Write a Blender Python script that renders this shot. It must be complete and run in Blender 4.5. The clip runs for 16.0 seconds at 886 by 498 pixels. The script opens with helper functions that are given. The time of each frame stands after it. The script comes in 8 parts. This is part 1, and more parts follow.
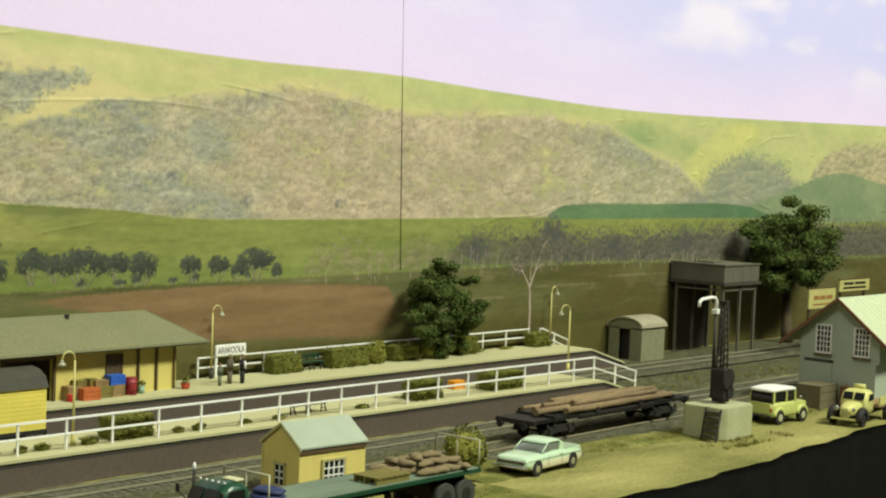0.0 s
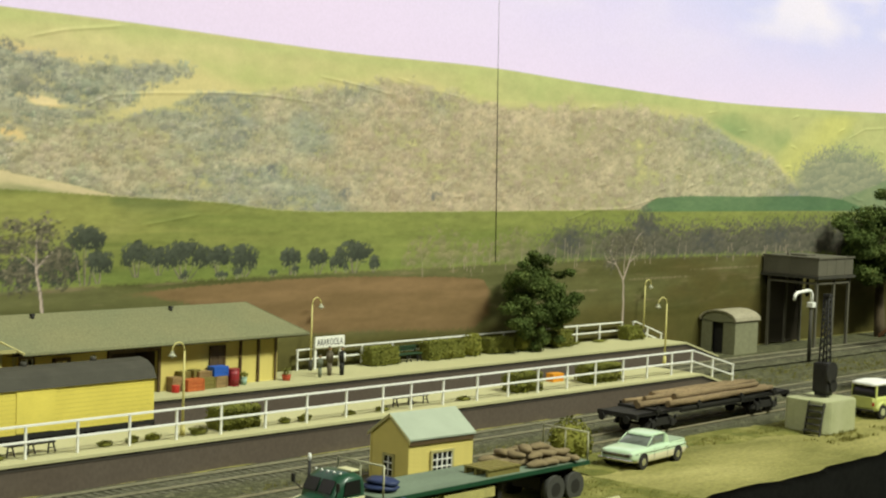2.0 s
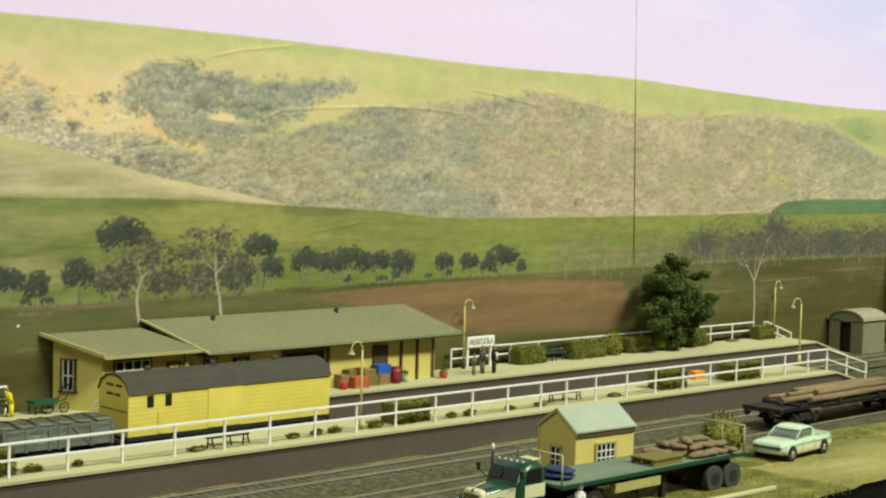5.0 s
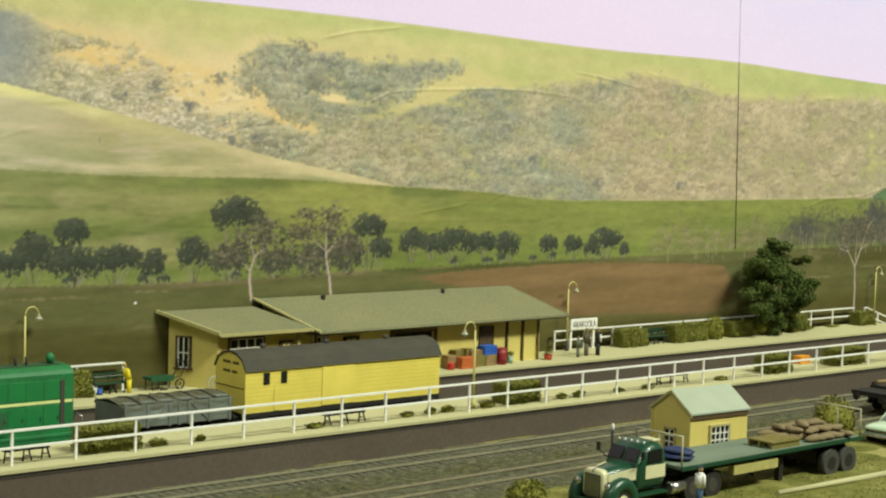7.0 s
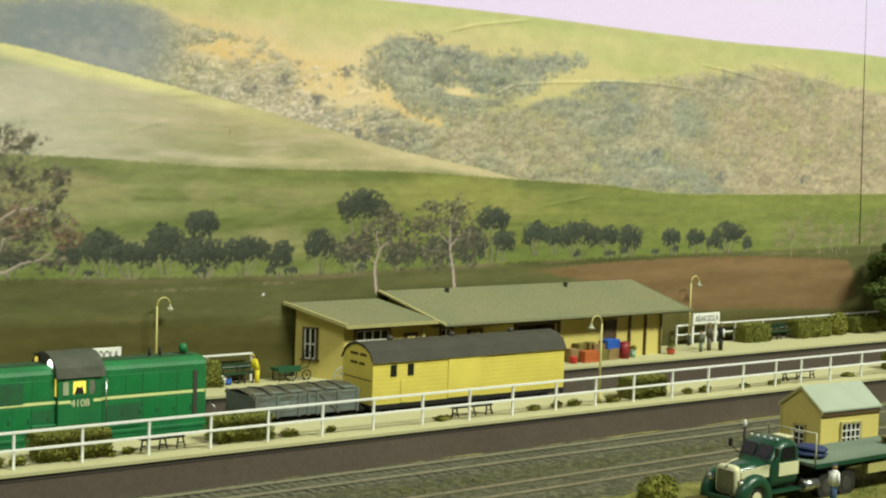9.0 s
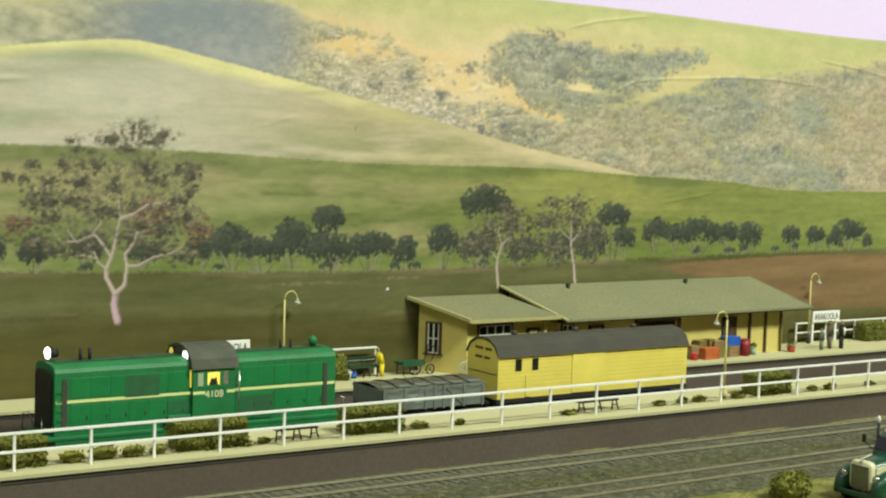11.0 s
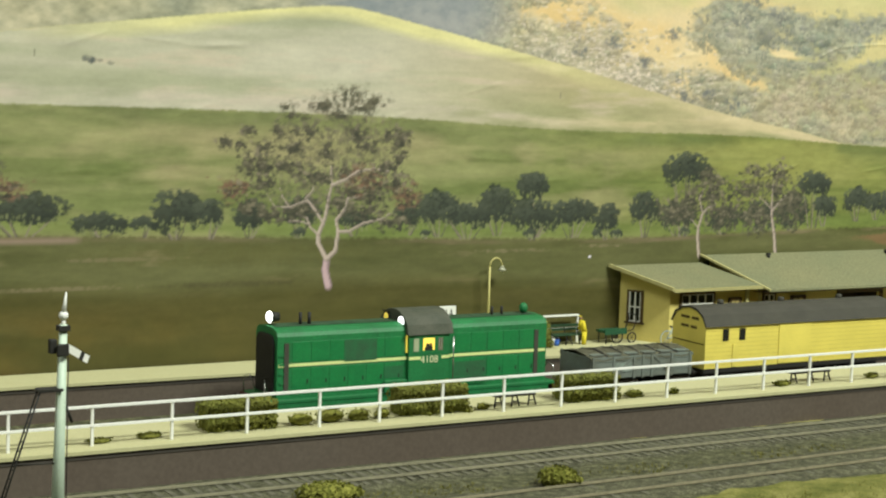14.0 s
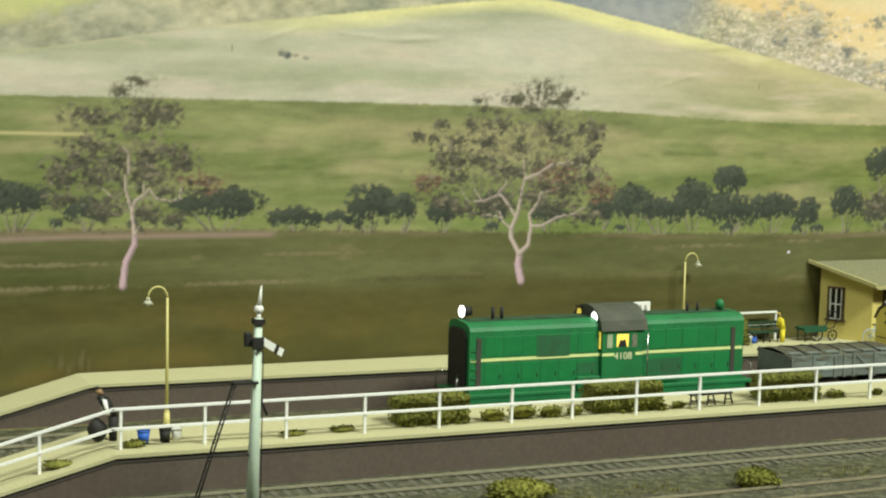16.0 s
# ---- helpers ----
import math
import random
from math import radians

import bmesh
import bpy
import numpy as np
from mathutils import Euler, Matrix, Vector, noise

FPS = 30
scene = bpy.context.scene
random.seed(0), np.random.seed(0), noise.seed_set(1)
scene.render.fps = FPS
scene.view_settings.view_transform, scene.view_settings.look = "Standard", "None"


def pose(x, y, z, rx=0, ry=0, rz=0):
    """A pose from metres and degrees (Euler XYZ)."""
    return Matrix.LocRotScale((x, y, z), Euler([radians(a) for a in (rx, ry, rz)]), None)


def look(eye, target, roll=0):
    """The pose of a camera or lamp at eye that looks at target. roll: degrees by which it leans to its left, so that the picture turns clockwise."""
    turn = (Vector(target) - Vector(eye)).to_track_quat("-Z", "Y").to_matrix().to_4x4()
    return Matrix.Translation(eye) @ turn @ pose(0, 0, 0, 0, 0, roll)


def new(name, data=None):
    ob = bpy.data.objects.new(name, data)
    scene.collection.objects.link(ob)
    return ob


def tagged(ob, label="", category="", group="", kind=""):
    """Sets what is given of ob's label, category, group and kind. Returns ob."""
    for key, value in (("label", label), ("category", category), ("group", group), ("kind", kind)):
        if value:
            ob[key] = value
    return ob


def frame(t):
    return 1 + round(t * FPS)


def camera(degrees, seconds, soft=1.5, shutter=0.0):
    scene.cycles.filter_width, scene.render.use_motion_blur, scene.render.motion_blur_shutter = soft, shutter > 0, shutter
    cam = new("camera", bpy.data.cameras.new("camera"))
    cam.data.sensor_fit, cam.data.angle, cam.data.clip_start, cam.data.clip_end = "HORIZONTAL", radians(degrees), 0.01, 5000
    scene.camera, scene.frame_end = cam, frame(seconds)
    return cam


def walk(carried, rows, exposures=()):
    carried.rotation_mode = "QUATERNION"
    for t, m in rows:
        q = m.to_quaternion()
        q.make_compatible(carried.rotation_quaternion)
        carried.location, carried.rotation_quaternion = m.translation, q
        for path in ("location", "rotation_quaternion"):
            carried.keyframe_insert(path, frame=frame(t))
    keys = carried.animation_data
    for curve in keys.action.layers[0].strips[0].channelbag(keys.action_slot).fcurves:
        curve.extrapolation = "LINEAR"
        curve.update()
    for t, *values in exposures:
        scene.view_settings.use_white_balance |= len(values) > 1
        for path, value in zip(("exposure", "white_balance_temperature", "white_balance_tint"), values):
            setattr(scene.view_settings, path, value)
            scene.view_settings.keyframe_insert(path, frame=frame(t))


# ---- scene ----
K = 0.015          # one unit of the plan in metres (the railway is a small-scale model)
PATH = [
    (0, -18.865, -46.493, 11.738, -49.396, -3.212, 2.222),
    (0.5, -19.027, -46.249, 11.673, -48.789, -3.331, 2.186),
    (1, -19.217, -45.958, 11.671, -48.059, -3.403, 2.094),
    (1.5, -19.402, -45.687, 11.567, -47.530, -3.445, 2.038),
    (2, -19.724, -45.494, 11.596, -46.949, -3.502, 2.099),
    (2.5, -19.940, -45.367, 11.585, -46.477, -3.395, 2.038),
    (3, -22.588, -47.106, 11.887, -46.178, -3.446, 2.012),
    (3.5, -23.480, -47.320, 12.054, -45.449, -3.392, 2.095),
    (4, -23.725, -47.016, 11.953, -44.813, -3.323, 1.897),
    (6.5, -25.476, -45.709, 11.832, -41.861, -4.067, 1.710),
    (7, -25.791, -45.448, 11.683, -41.222, -4.144, 1.870),
    (7.5, -25.992, -45.175, 11.696, -40.537, -4.338, 1.906),
    (8, -26.169, -44.975, 11.669, -39.697, -4.437, 1.837),
    (8.5, -26.289, -45.054, 11.799, -38.662, -4.559, 1.798),
    (9, -26.537, -44.861, 11.708, -37.649, -4.550, 1.910),
    (11.5, -28.306, -44.098, 11.431, -33.592, -4.818, 1.743),
    (12, -28.886, -43.773, 11.549, -32.588, -5.111, 1.637),
    (12.5, -29.100, -43.513, 11.375, -31.586, -5.273, 1.563),
    (13, -29.273, -43.155, 11.022, -30.902, -5.464, 1.633),
    (13.5, -29.591, -42.994, 11.348, -30.519, -5.940, 1.783),
    (14, -30.036, -42.808, 11.335, -29.795, -5.898, 1.887),
    (14.5, -30.418, -42.542, 11.315, -28.824, -6.062, 1.957),
    (15, -31.055, -42.100, 11.102, -27.739, -6.030, 1.476),
    (15.5, -30.770, -42.173, 11.208, -25.571, -6.276, 1.455),
    (16, -29.843, -42.346, 11.334, -23.037, -6.336, 1.403),
]


def aim(x, y, z, yaw, pitch, roll):
    """A camera pose from plan units and degrees: yaw to the left of +y, pitch up, roll."""
    return pose(x * K, y * K, z * K, 90 + pitch, 0, yaw) @ pose(0, 0, 0, 0, 0, roll)


cam = camera(30.357, 16.0, soft=2.15)
walk(cam, [(row[0], aim(*row[1:])) for row in PATH], exposures=[(0.0, -0.03, 6500, 10), (4.2, -0.02, 6530, 10), (7.0, -0.04, 6560, 10), (8.2, -0.04, 6480, 9), (9.2, -0.01, 6400, 9), (11.5, 0.06, 6250, 11), (14.0, 0.10, 6130, 14), (15.0, 0.14, 6150, 13), (16.0, 0.16, 6150, 13)])

# ---- light: an exhibition hall with a lamp over the layout ----
world = bpy.data.worlds.new("hall_air")
scene.world = world
world.use_nodes = True
world.node_tree.nodes["Background"].inputs[0].default_value = (0.9, 0.95, 0.85, 1)
world.node_tree.nodes["Background"].inputs[1].default_value = 0.06


def area_lamp(name, place, sx, sy, watts, colour):
    data = bpy.data.lights.new(name, "AREA")
    data.shape, data.size, data.size_y, data.energy, data.color = "RECTANGLE", sx, sy, watts, colour
    ob = new(name, data)
    ob.matrix_world = place
    return ob


area_lamp("layout_tube_lamp", pose(1.4, -2.75, 3.5, 39, 0, 6), 2.0, 0.60, 304, (0.96, 1.0, 0.82))
# unseen fill lamp, added on the left to brighten west-facing walls
area_lamp("hall_fill_lamp", look((-2.4, -1.2, 3.3), (0.4, 0.0, 0.0)), 1.4, 1.0, 56, (0.96, 1.0, 0.85))

# ---- materials ----
MATS = {}


def material(name, colour, rough=0.7, metal=0.0, vary=0.25, scale=300.0, fine=2500.0, bump=0.15, second=None, stripes=None, spec=0.4, island=0.0, coat=0.0):
    """Paint, wood, stone...: a colour that varies at two scales, with fine relief. Scales are per metre."""
    if name in MATS:
        return MATS[name]
    m = bpy.data.materials.new(name)
    m.use_nodes = True
    nt = m.node_tree
    n, link = nt.nodes, nt.links.new
    b = n["Principled BSDF"]
    b.inputs["Roughness"].default_value, b.inputs["Metallic"].default_value = rough, metal
    b.inputs["Specular IOR Level"].default_value = spec
    b.inputs["Coat Weight"].default_value = coat
    co = n.new("ShaderNodeTexCoord")
    big, small = n.new("ShaderNodeTexNoise"), n.new("ShaderNodeTexNoise")
    for t, s, d in ((big, scale, 4.0), (small, fine, 3.0)):
        t.inputs["Scale"].default_value, t.inputs["Detail"].default_value = s, d
        if stripes:
            mp = n.new("ShaderNodeMapping")
            mp.inputs["Scale"].default_value = stripes
            link(co.outputs["Object"], mp.inputs["Vector"])
            link(mp.outputs["Vector"], t.inputs["Vector"])
        else:
            link(co.outputs["Object"], t.inputs["Vector"])
    second = second or tuple(c * 0.55 for c in colour)
    ramp = n.new("ShaderNodeMapRange")
    ramp.inputs["From Min"].default_value, ramp.inputs["From Max"].default_value = 0.35, 0.7
    link(big.outputs["Fac"], ramp.inputs["Value"])
    mix = n.new("ShaderNodeMix")
    mix.data_type = "RGBA"
    mix.inputs["A"].default_value, mix.inputs["B"].default_value = (*colour, 1), (*second, 1)
    sc = n.new("ShaderNodeMath")
    sc.operation = "MULTIPLY"
    sc.inputs[1].default_value = min(1.0, vary * 2)
    link(ramp.outputs["Result"], sc.inputs[0])
    link(sc.outputs[0], mix.inputs["Factor"])
    hsv = n.new("ShaderNodeHueSaturation")
    link(mix.outputs["Result"], hsv.inputs["Color"])
    val = n.new("ShaderNodeMapRange")
    val.inputs["From Min"].default_value, val.inputs["From Max"].default_value = 0.3, 0.7
    val.inputs["To Min"].default_value, val.inputs["To Max"].default_value = 1 - vary * 0.7, 1 + vary * 0.7
    link(small.outputs["Fac"], val.inputs["Value"])
    out = val.outputs["Result"]
    if island:
        geo = n.new("ShaderNodeNewGeometry")
        iv = n.new("ShaderNodeMapRange")
        iv.inputs["To Min"].default_value, iv.inputs["To Max"].default_value = 1 - island, 1 + island
        link(geo.outputs["Random Per Island"], iv.inputs["Value"])
        mul = n.new("ShaderNodeMath")
        mul.operation = "MULTIPLY"
        link(out, mul.inputs[0])
        link(iv.outputs["Result"], mul.inputs[1])
        out = mul.outputs[0]
    link(out, hsv.inputs["Value"])
    link(hsv.outputs["Color"], b.inputs["Base Color"])
    if bump:
        bp = n.new("ShaderNodeBump")
        bp.inputs["Strength"].default_value, bp.inputs["Distance"].default_value = bump, 0.0006
        link(small.outputs["Fac"], bp.inputs["Height"])
        link(bp.outputs["Normal"], b.inputs["Normal"])
    MATS[name] = m
    return m


def ramp_material(name, stops, rough=0.9, island=True, scale=60.0, noise_mix=0.5, fine=900.0, fine_amount=0.2, stretch=(1, 1, 1), bump=0.0):
    """A print or foliage: a ramp of colours chosen by each piece and by noise."""
    if name in MATS:
        return MATS[name]
    m = bpy.data.materials.new(name)
    m.use_nodes = True
    nt = m.node_tree
    n, link = nt.nodes, nt.links.new
    b = n["Principled BSDF"]
    b.inputs["Roughness"].default_value = rough
    b.inputs["Specular IOR Level"].default_value = 0.15
    co, mp = n.new("ShaderNodeTexCoord"), n.new("ShaderNodeMapping")
    mp.inputs["Scale"].default_value = stretch
    link(co.outputs["Object"], mp.inputs["Vector"])
    noise_a, noise_b = n.new("ShaderNodeTexNoise"), n.new("ShaderNodeTexNoise")
    noise_a.inputs["Scale"].default_value, noise_a.inputs["Detail"].default_value = scale, 6.0
    noise_a.inputs["Roughness"].default_value = 0.6
    noise_b.inputs["Scale"].default_value, noise_b.inputs["Detail"].default_value = fine, 4.0
    link(mp.outputs["Vector"], noise_a.inputs["Vector"])
    link(mp.outputs["Vector"], noise_b.inputs["Vector"])
    spread = n.new("ShaderNodeMapRange")
    spread.inputs["From Min"].default_value, spread.inputs["From Max"].default_value = 0.3, 0.7
    link(noise_a.outputs["Fac"], spread.inputs["Value"])
    fac = spread.outputs["Result"]
    if island:
        geo = n.new("ShaderNodeNewGeometry")
        mx = n.new("ShaderNodeMix")
        mx.inputs["Factor"].default_value = noise_mix
        link(geo.outputs["Random Per Island"], mx.inputs["A"])
        link(fac, mx.inputs["B"])
        fac = mx.outputs["Result"]
    cr = n.new("ShaderNodeValToRGB")
    els = cr.color_ramp.elements
    while len(els) < len(stops):
        els.new(0.5)
    for e, (at, c) in zip(els, stops):
        e.position, e.color = at, (*c, 1)
    link(fac, cr.inputs["Fac"])
    hsv, val = n.new("ShaderNodeHueSaturation"), n.new("ShaderNodeMapRange")
    val.inputs["From Min"].default_value, val.inputs["From Max"].default_value = 0.3, 0.7
    val.inputs["To Min"].default_value, val.inputs["To Max"].default_value = 1 - fine_amount, 1 + fine_amount
    link(noise_b.outputs["Fac"], val.inputs["Value"])
    link(val.outputs["Result"], hsv.inputs["Value"])
    link(cr.outputs["Color"], hsv.inputs["Color"])
    link(hsv.outputs["Color"], b.inputs["Base Color"])
    if bump:
        bp = n.new("ShaderNodeBump")
        bp.inputs["Strength"].default_value, bp.inputs["Distance"].default_value = bump, 0.001
        link(noise_b.outputs["Fac"], bp.inputs["Height"])
        link(bp.outputs["Normal"], b.inputs["Normal"])
    MATS[name] = m
    return m


def glow(name, colour, strength):
    if name in MATS:
        return MATS[name]
    m = bpy.data.materials.new(name)
    m.use_nodes = True
    b = m.node_tree.nodes["Principled BSDF"]
    b.inputs["Base Color"].default_value = (*colour, 1)
    b.inputs["Emission Color"].default_value = (*colour, 1)
    b.inputs["Emission Strength"].default_value = strength
    MATS[name] = m
    return m


WHITE = material("white_paint", (0.80, 0.80, 0.74), 0.5, vary=0.08)
CREAM = material("cream_platform", (0.45, 0.43, 0.235), 0.9, vary=0.14, scale=60, fine=1500, second=(0.40, 0.37, 0.19))
BROWNWALL = material("brown_platform_wall", (0.098, 0.076, 0.058), 0.5, vary=0.16, scale=16, fine=500, second=(0.135, 0.115, 0.092))
COPINGSHADE = material("coping_shade_paint", (0.072, 0.062, 0.05), 0.8, vary=0.2, scale=60)
YELLOW = material("yellow_weatherboard", (0.64, 0.54, 0.162), 0.6, vary=0.10, scale=80, fine=1600)
DARKTRIM = material("dark_brown_trim", (0.10, 0.065, 0.0272), 0.6, vary=0.2)
ROOF = material("grey_green_roof", (0.162, 0.168, 0.088), 0.8, vary=0.3, scale=28, fine=900, second=(0.205, 0.192, 0.096))
GREEN = material("loco_green", (0.013, 0.165, 0.047), 0.55, vary=0.3, scale=70, fine=1200, second=(0.012, 0.085, 0.0272), bump=0.05)
BLACK = material("sooty_black", (0.018, 0.017, 0.0136), 0.7, vary=0.3, scale=150)
DARKGREY = material("dark_grey_roof", (0.055, 0.052, 0.0382), 0.8, vary=0.25, scale=120)
GREYWAGON = material("grey_wagon", (0.16, 0.19, 0.162), 0.75, vary=0.3, scale=90, second=(0.09, 0.08, 0.0553))
VANYELLOW = material("van_yellow", (0.74, 0.62, 0.119), 0.55, vary=0.12, scale=80)
STRIPE = material("cream_stripe", (0.66, 0.74, 0.306), 0.5, vary=0.1)
GLASS = material("dark_glass", (0.015, 0.016, 0.0136), 0.2, vary=0.1, bump=0, spec=0.3)
RUST = material("rusty_rail", (0.31, 0.29, 0.19), 0.5, metal=0.2, vary=0.25)
DULLRAIL = material("dull_rail", (0.26, 0.23, 0.14), 0.7, vary=0.3)
SLEEPER = material("weathered_sleeper", (0.125, 0.12, 0.08), 0.95, vary=0.4, scale=120)
YPOLE = material("lamp_post_yellow", (0.58, 0.52, 0.19), 0.5, vary=0.1)
REDP = material("red_paint", (0.50, 0.03, 0.017), 0.5, vary=0.15)
BLUEP = material("blue_paint", (0.03, 0.12, 0.51), 0.5, vary=0.15)
WOOD = material("raw_timber", (0.30, 0.20, 0.085), 0.8, vary=0.3, stripes=(0.2, 1, 1))
LOGM = material("log_bark", (0.26, 0.185, 0.095), 0.9, vary=0.5, scale=160, stripes=(0.15, 1, 1), bump=0.4)
CONCRETE = material("concrete", (0.40, 0.41, 0.235), 0.9, vary=0.3, scale=60, second=(0.27, 0.29, 0.14))
TANKGREY = material("tank_grey", (0.12, 0.112, 0.08), 0.7, vary=0.2, scale=60)
SHEDGREY = material("shed_grey", (0.377, 0.423, 0.325), 0.7, vary=0.12, scale=50)
TIN = material("pale_green_tin", (0.37, 0.42, 0.32), 0.45, vary=0.12, scale=80)
SACK = material("hessian", (0.215, 0.165, 0.085), 0.95, vary=0.25, scale=200, bump=0.3)
TYRE = material("tyre_rubber", (0.022, 0.02, 0.0161), 0.85, vary=0.2)
CHROME = material("chrome", (0.6, 0.6, 0.56), 0.25, metal=0.9, vary=0.05, bump=0)
FASCIA = material("black_cloth", (0.016, 0.016, 0.0135), 0.95, vary=0.3, spec=0.05)

HEDGE = ramp_material("hedge_leaf", [(0.0, (0.092, 0.1, 0.019)), (0.5, (0.15, 0.157, 0.031)), (1.0, (0.215, 0.21, 0.047))], scale=50)
SHRUB = ramp_material("shrub_leaf", [(0.0, (0.085, 0.095, 0.016)), (0.5, (0.165, 0.17, 0.03)), (1.0, (0.27, 0.26, 0.055))], scale=150)
TREELEAF = ramp_material("tree_leaf", [(0.0, (0.034, 0.054, 0.013)), (0.5, (0.075, 0.108, 0.026)), (1.0, (0.15, 0.18, 0.05))], scale=40)
BARK = material("tree_bark", (0.09, 0.065, 0.034), 0.9, vary=0.3)

SKY = ramp_material("painted_sky", [(0.0, (0.80, 0.68, 0.76)), (0.5, (0.80, 0.72, 0.80)), (0.75, (0.62, 0.64, 0.83)), (1.0, (0.88, 0.86, 0.88))], island=False, scale=1.2, fine=30, fine_amount=0.02)

# ---- mesh helpers (all in plan units) ----


def part(name, bm, mat, parent=None, label="", smooth=False):
    """Links a bmesh, given in plan units, as one mesh object."""
    me = bpy.data.meshes.new(name)
    bmesh.ops.scale(bm, vec=(K, K, K), verts=bm.verts)
    bm.to_mesh(me)
    bm.free()
    if smooth:
        for p in me.polygons:
            p.use_smooth = True
    for one in mat if isinstance(mat, (list, tuple)) else [mat]:
        me.materials.append(one)
    ob = new(name, me)
    ob.parent = parent
    return tagged(ob, label)


def piece(name, me, parent, x, y, z, turn=0.0):
    ob = new(name, me)
    ob.parent = parent
    ob.matrix_basis = pose(x * K, y * K, z * K, 0, 0, turn)
    return ob


def thing(name, x, y, z, label, category, group="", turn=0.0, kind=""):
    ob = new(name)
    ob.empty_display_size = 0.005
    ob.matrix_basis = pose(x * K, y * K, z * K, 0, 0, turn)
    return tagged(ob, label, category, group, kind)


def B():
    return bmesh.new()


def box(bm, x0, x1, y0, y1, z0, z1, mi=0, bevel=0.0):
    v = [bm.verts.new(p) for p in ((x0, y0, z0), (x1, y0, z0), (x1, y1, z0), (x0, y1, z0), (x0, y0, z1), (x1, y0, z1), (x1, y1, z1), (x0, y1, z1))]
    faces = [bm.faces.new([v[i] for i in f]) for f in ((3, 2, 1, 0), (4, 5, 6, 7), (0, 1, 5, 4), (1, 2, 6, 5), (2, 3, 7, 6), (3, 0, 4, 7))]
    for f in faces:
        f.material_index = mi
    if bevel:
        bmesh.ops.bevel(bm, geom=list({e for f in faces for e in f.edges}), offset=bevel, segments=2, affect="EDGES", profile=0.5)
    return bm


def rod(bm, a, b, r0, r1=None, seg=8, mi=0):
    """A round bar from a to b."""
    a, b = Vector(a), Vector(b)
    r1 = r0 if r1 is None else r1
    d = (b - a).normalized()
    u = d.orthogonal().normalized()
    w = d.cross(u)
    rings = []
    for p, r in ((a, r0), (b, r1)):
        rings.append([bm.verts.new(p + (u * math.cos(2 * math.pi * k / seg) + w * math.sin(2 * math.pi * k / seg)) * r) for k in range(seg)])
    for k in range(seg):
        f = bm.faces.new((rings[0][k], rings[0][(k + 1) % seg], rings[1][(k + 1) % seg], rings[1][k]))
        f.material_index = mi
        f.smooth = True
    bm.faces.new(rings[0][::-1]).material_index = mi
    bm.faces.new(rings[1]).material_index = mi
    return bm


def tube(bm, pts, r, seg=8, mi=0):
    """A bent round bar through pts; r a number or one for each point."""
    pts = [Vector(p) for p in pts]
    rr = r if isinstance(r, (list, tuple)) else [r] * len(pts)
    rings, u = [], None
    for i, p in enumerate(pts):
        d = (pts[min(i + 1, len(pts) - 1)] - pts[max(i - 1, 0)]).normalized()
        u = d.orthogonal().normalized() if u is None else (u - d * u.dot(d)).normalized()
        w = d.cross(u)
        rings.append([bm.verts.new(p + (u * math.cos(2 * math.pi * k / seg) + w * math.sin(2 * math.pi * k / seg)) * rr[i]) for k in range(seg)])
    for a, b in zip(rings, rings[1:]):
        for k in range(seg):
            f = bm.faces.new((a[k], a[(k + 1) % seg], b[(k + 1) % seg], b[k]))
            f.material_index, f.smooth = mi, True
    bm.faces.new(rings[0][::-1]).material_index = mi
    bm.faces.new(rings[-1]).material_index = mi
    return bm


def prism(bm, outline, axis, a, b, mi=0):
    """Extrudes an outline of (p, q) along an axis from a to b: axis x takes (y, z), y takes (x, z), z takes (x, y)."""
    def at(p, q, s):
        return (s, p, q) if axis == "x" else (p, s, q) if axis == "y" else (p, q, s)
    lo, hi = [bm.verts.new(at(p, q, a)) for p, q in outline], [bm.verts.new(at(p, q, b)) for p, q in outline]
    n = len(outline)
    made = [bm.faces.new(lo), bm.faces.new(hi[::-1])]
    for k in range(n):
        made.append(bm.faces.new((lo[k], hi[k], hi[(k + 1) % n], lo[(k + 1) % n])))
    for f in made:
        f.material_index = mi
    bmesh.ops.recalc_face_normals(bm, faces=made)
    return bm


def ball(bm, c, r, sub=2, squash=(1, 1, 1), mi=0, rough=0.0, seed=0):
    made = bmesh.ops.create_icosphere(bm, subdivisions=sub, radius=1.0)["verts"]
    rnd = random.Random(seed)
    for v in made:
        s = 1 + rough * (rnd.random() - 0.5) * 2
        v.co = Vector((c[0] + v.co.x * r * squash[0] * s, c[1] + v.co.y * r * squash[1] * s, c[2] + v.co.z * r * squash[2] * s))
    for f in {f for v in made for f in v.link_faces}:
        f.material_index, f.smooth = mi, True
    return bm


def leaves(bm, rnd, centre, radii, count, size, mi=0, shell=0.6):
    """Many small bent leaf clumps in and on an ellipsoid."""
    for _ in range(count):
        d = Vector((rnd.gauss(0, 1), rnd.gauss(0, 1), rnd.gauss(0, 1))).normalized()
        k = shell + (1 - shell) * rnd.random()
        c = Vector((centre[0] + d.x * radii[0] * k, centre[1] + d.y * radii[1] * k, centre[2] + d.z * radii[2] * k))
        s = size * rnd.uniform(0.6, 1.3)
        a = (d + Vector((rnd.gauss(0, .5), rnd.gauss(0, .5), rnd.gauss(0, .5)))).normalized()
        u = a.orthogonal().normalized()
        u = (u * math.cos(t := rnd.random() * 6.28) + a.cross(u) * math.sin(t))
        w = a.cross(u)
        v = [bm.verts.new(c + u * s * p + w * s * q + a * s * h) for p, q, h in ((-1, 0, 0), (0, -.6, .25), (1, 0, 0), (0, .6, .25))]
        bm.faces.new(v).material_index = mi
    return bm


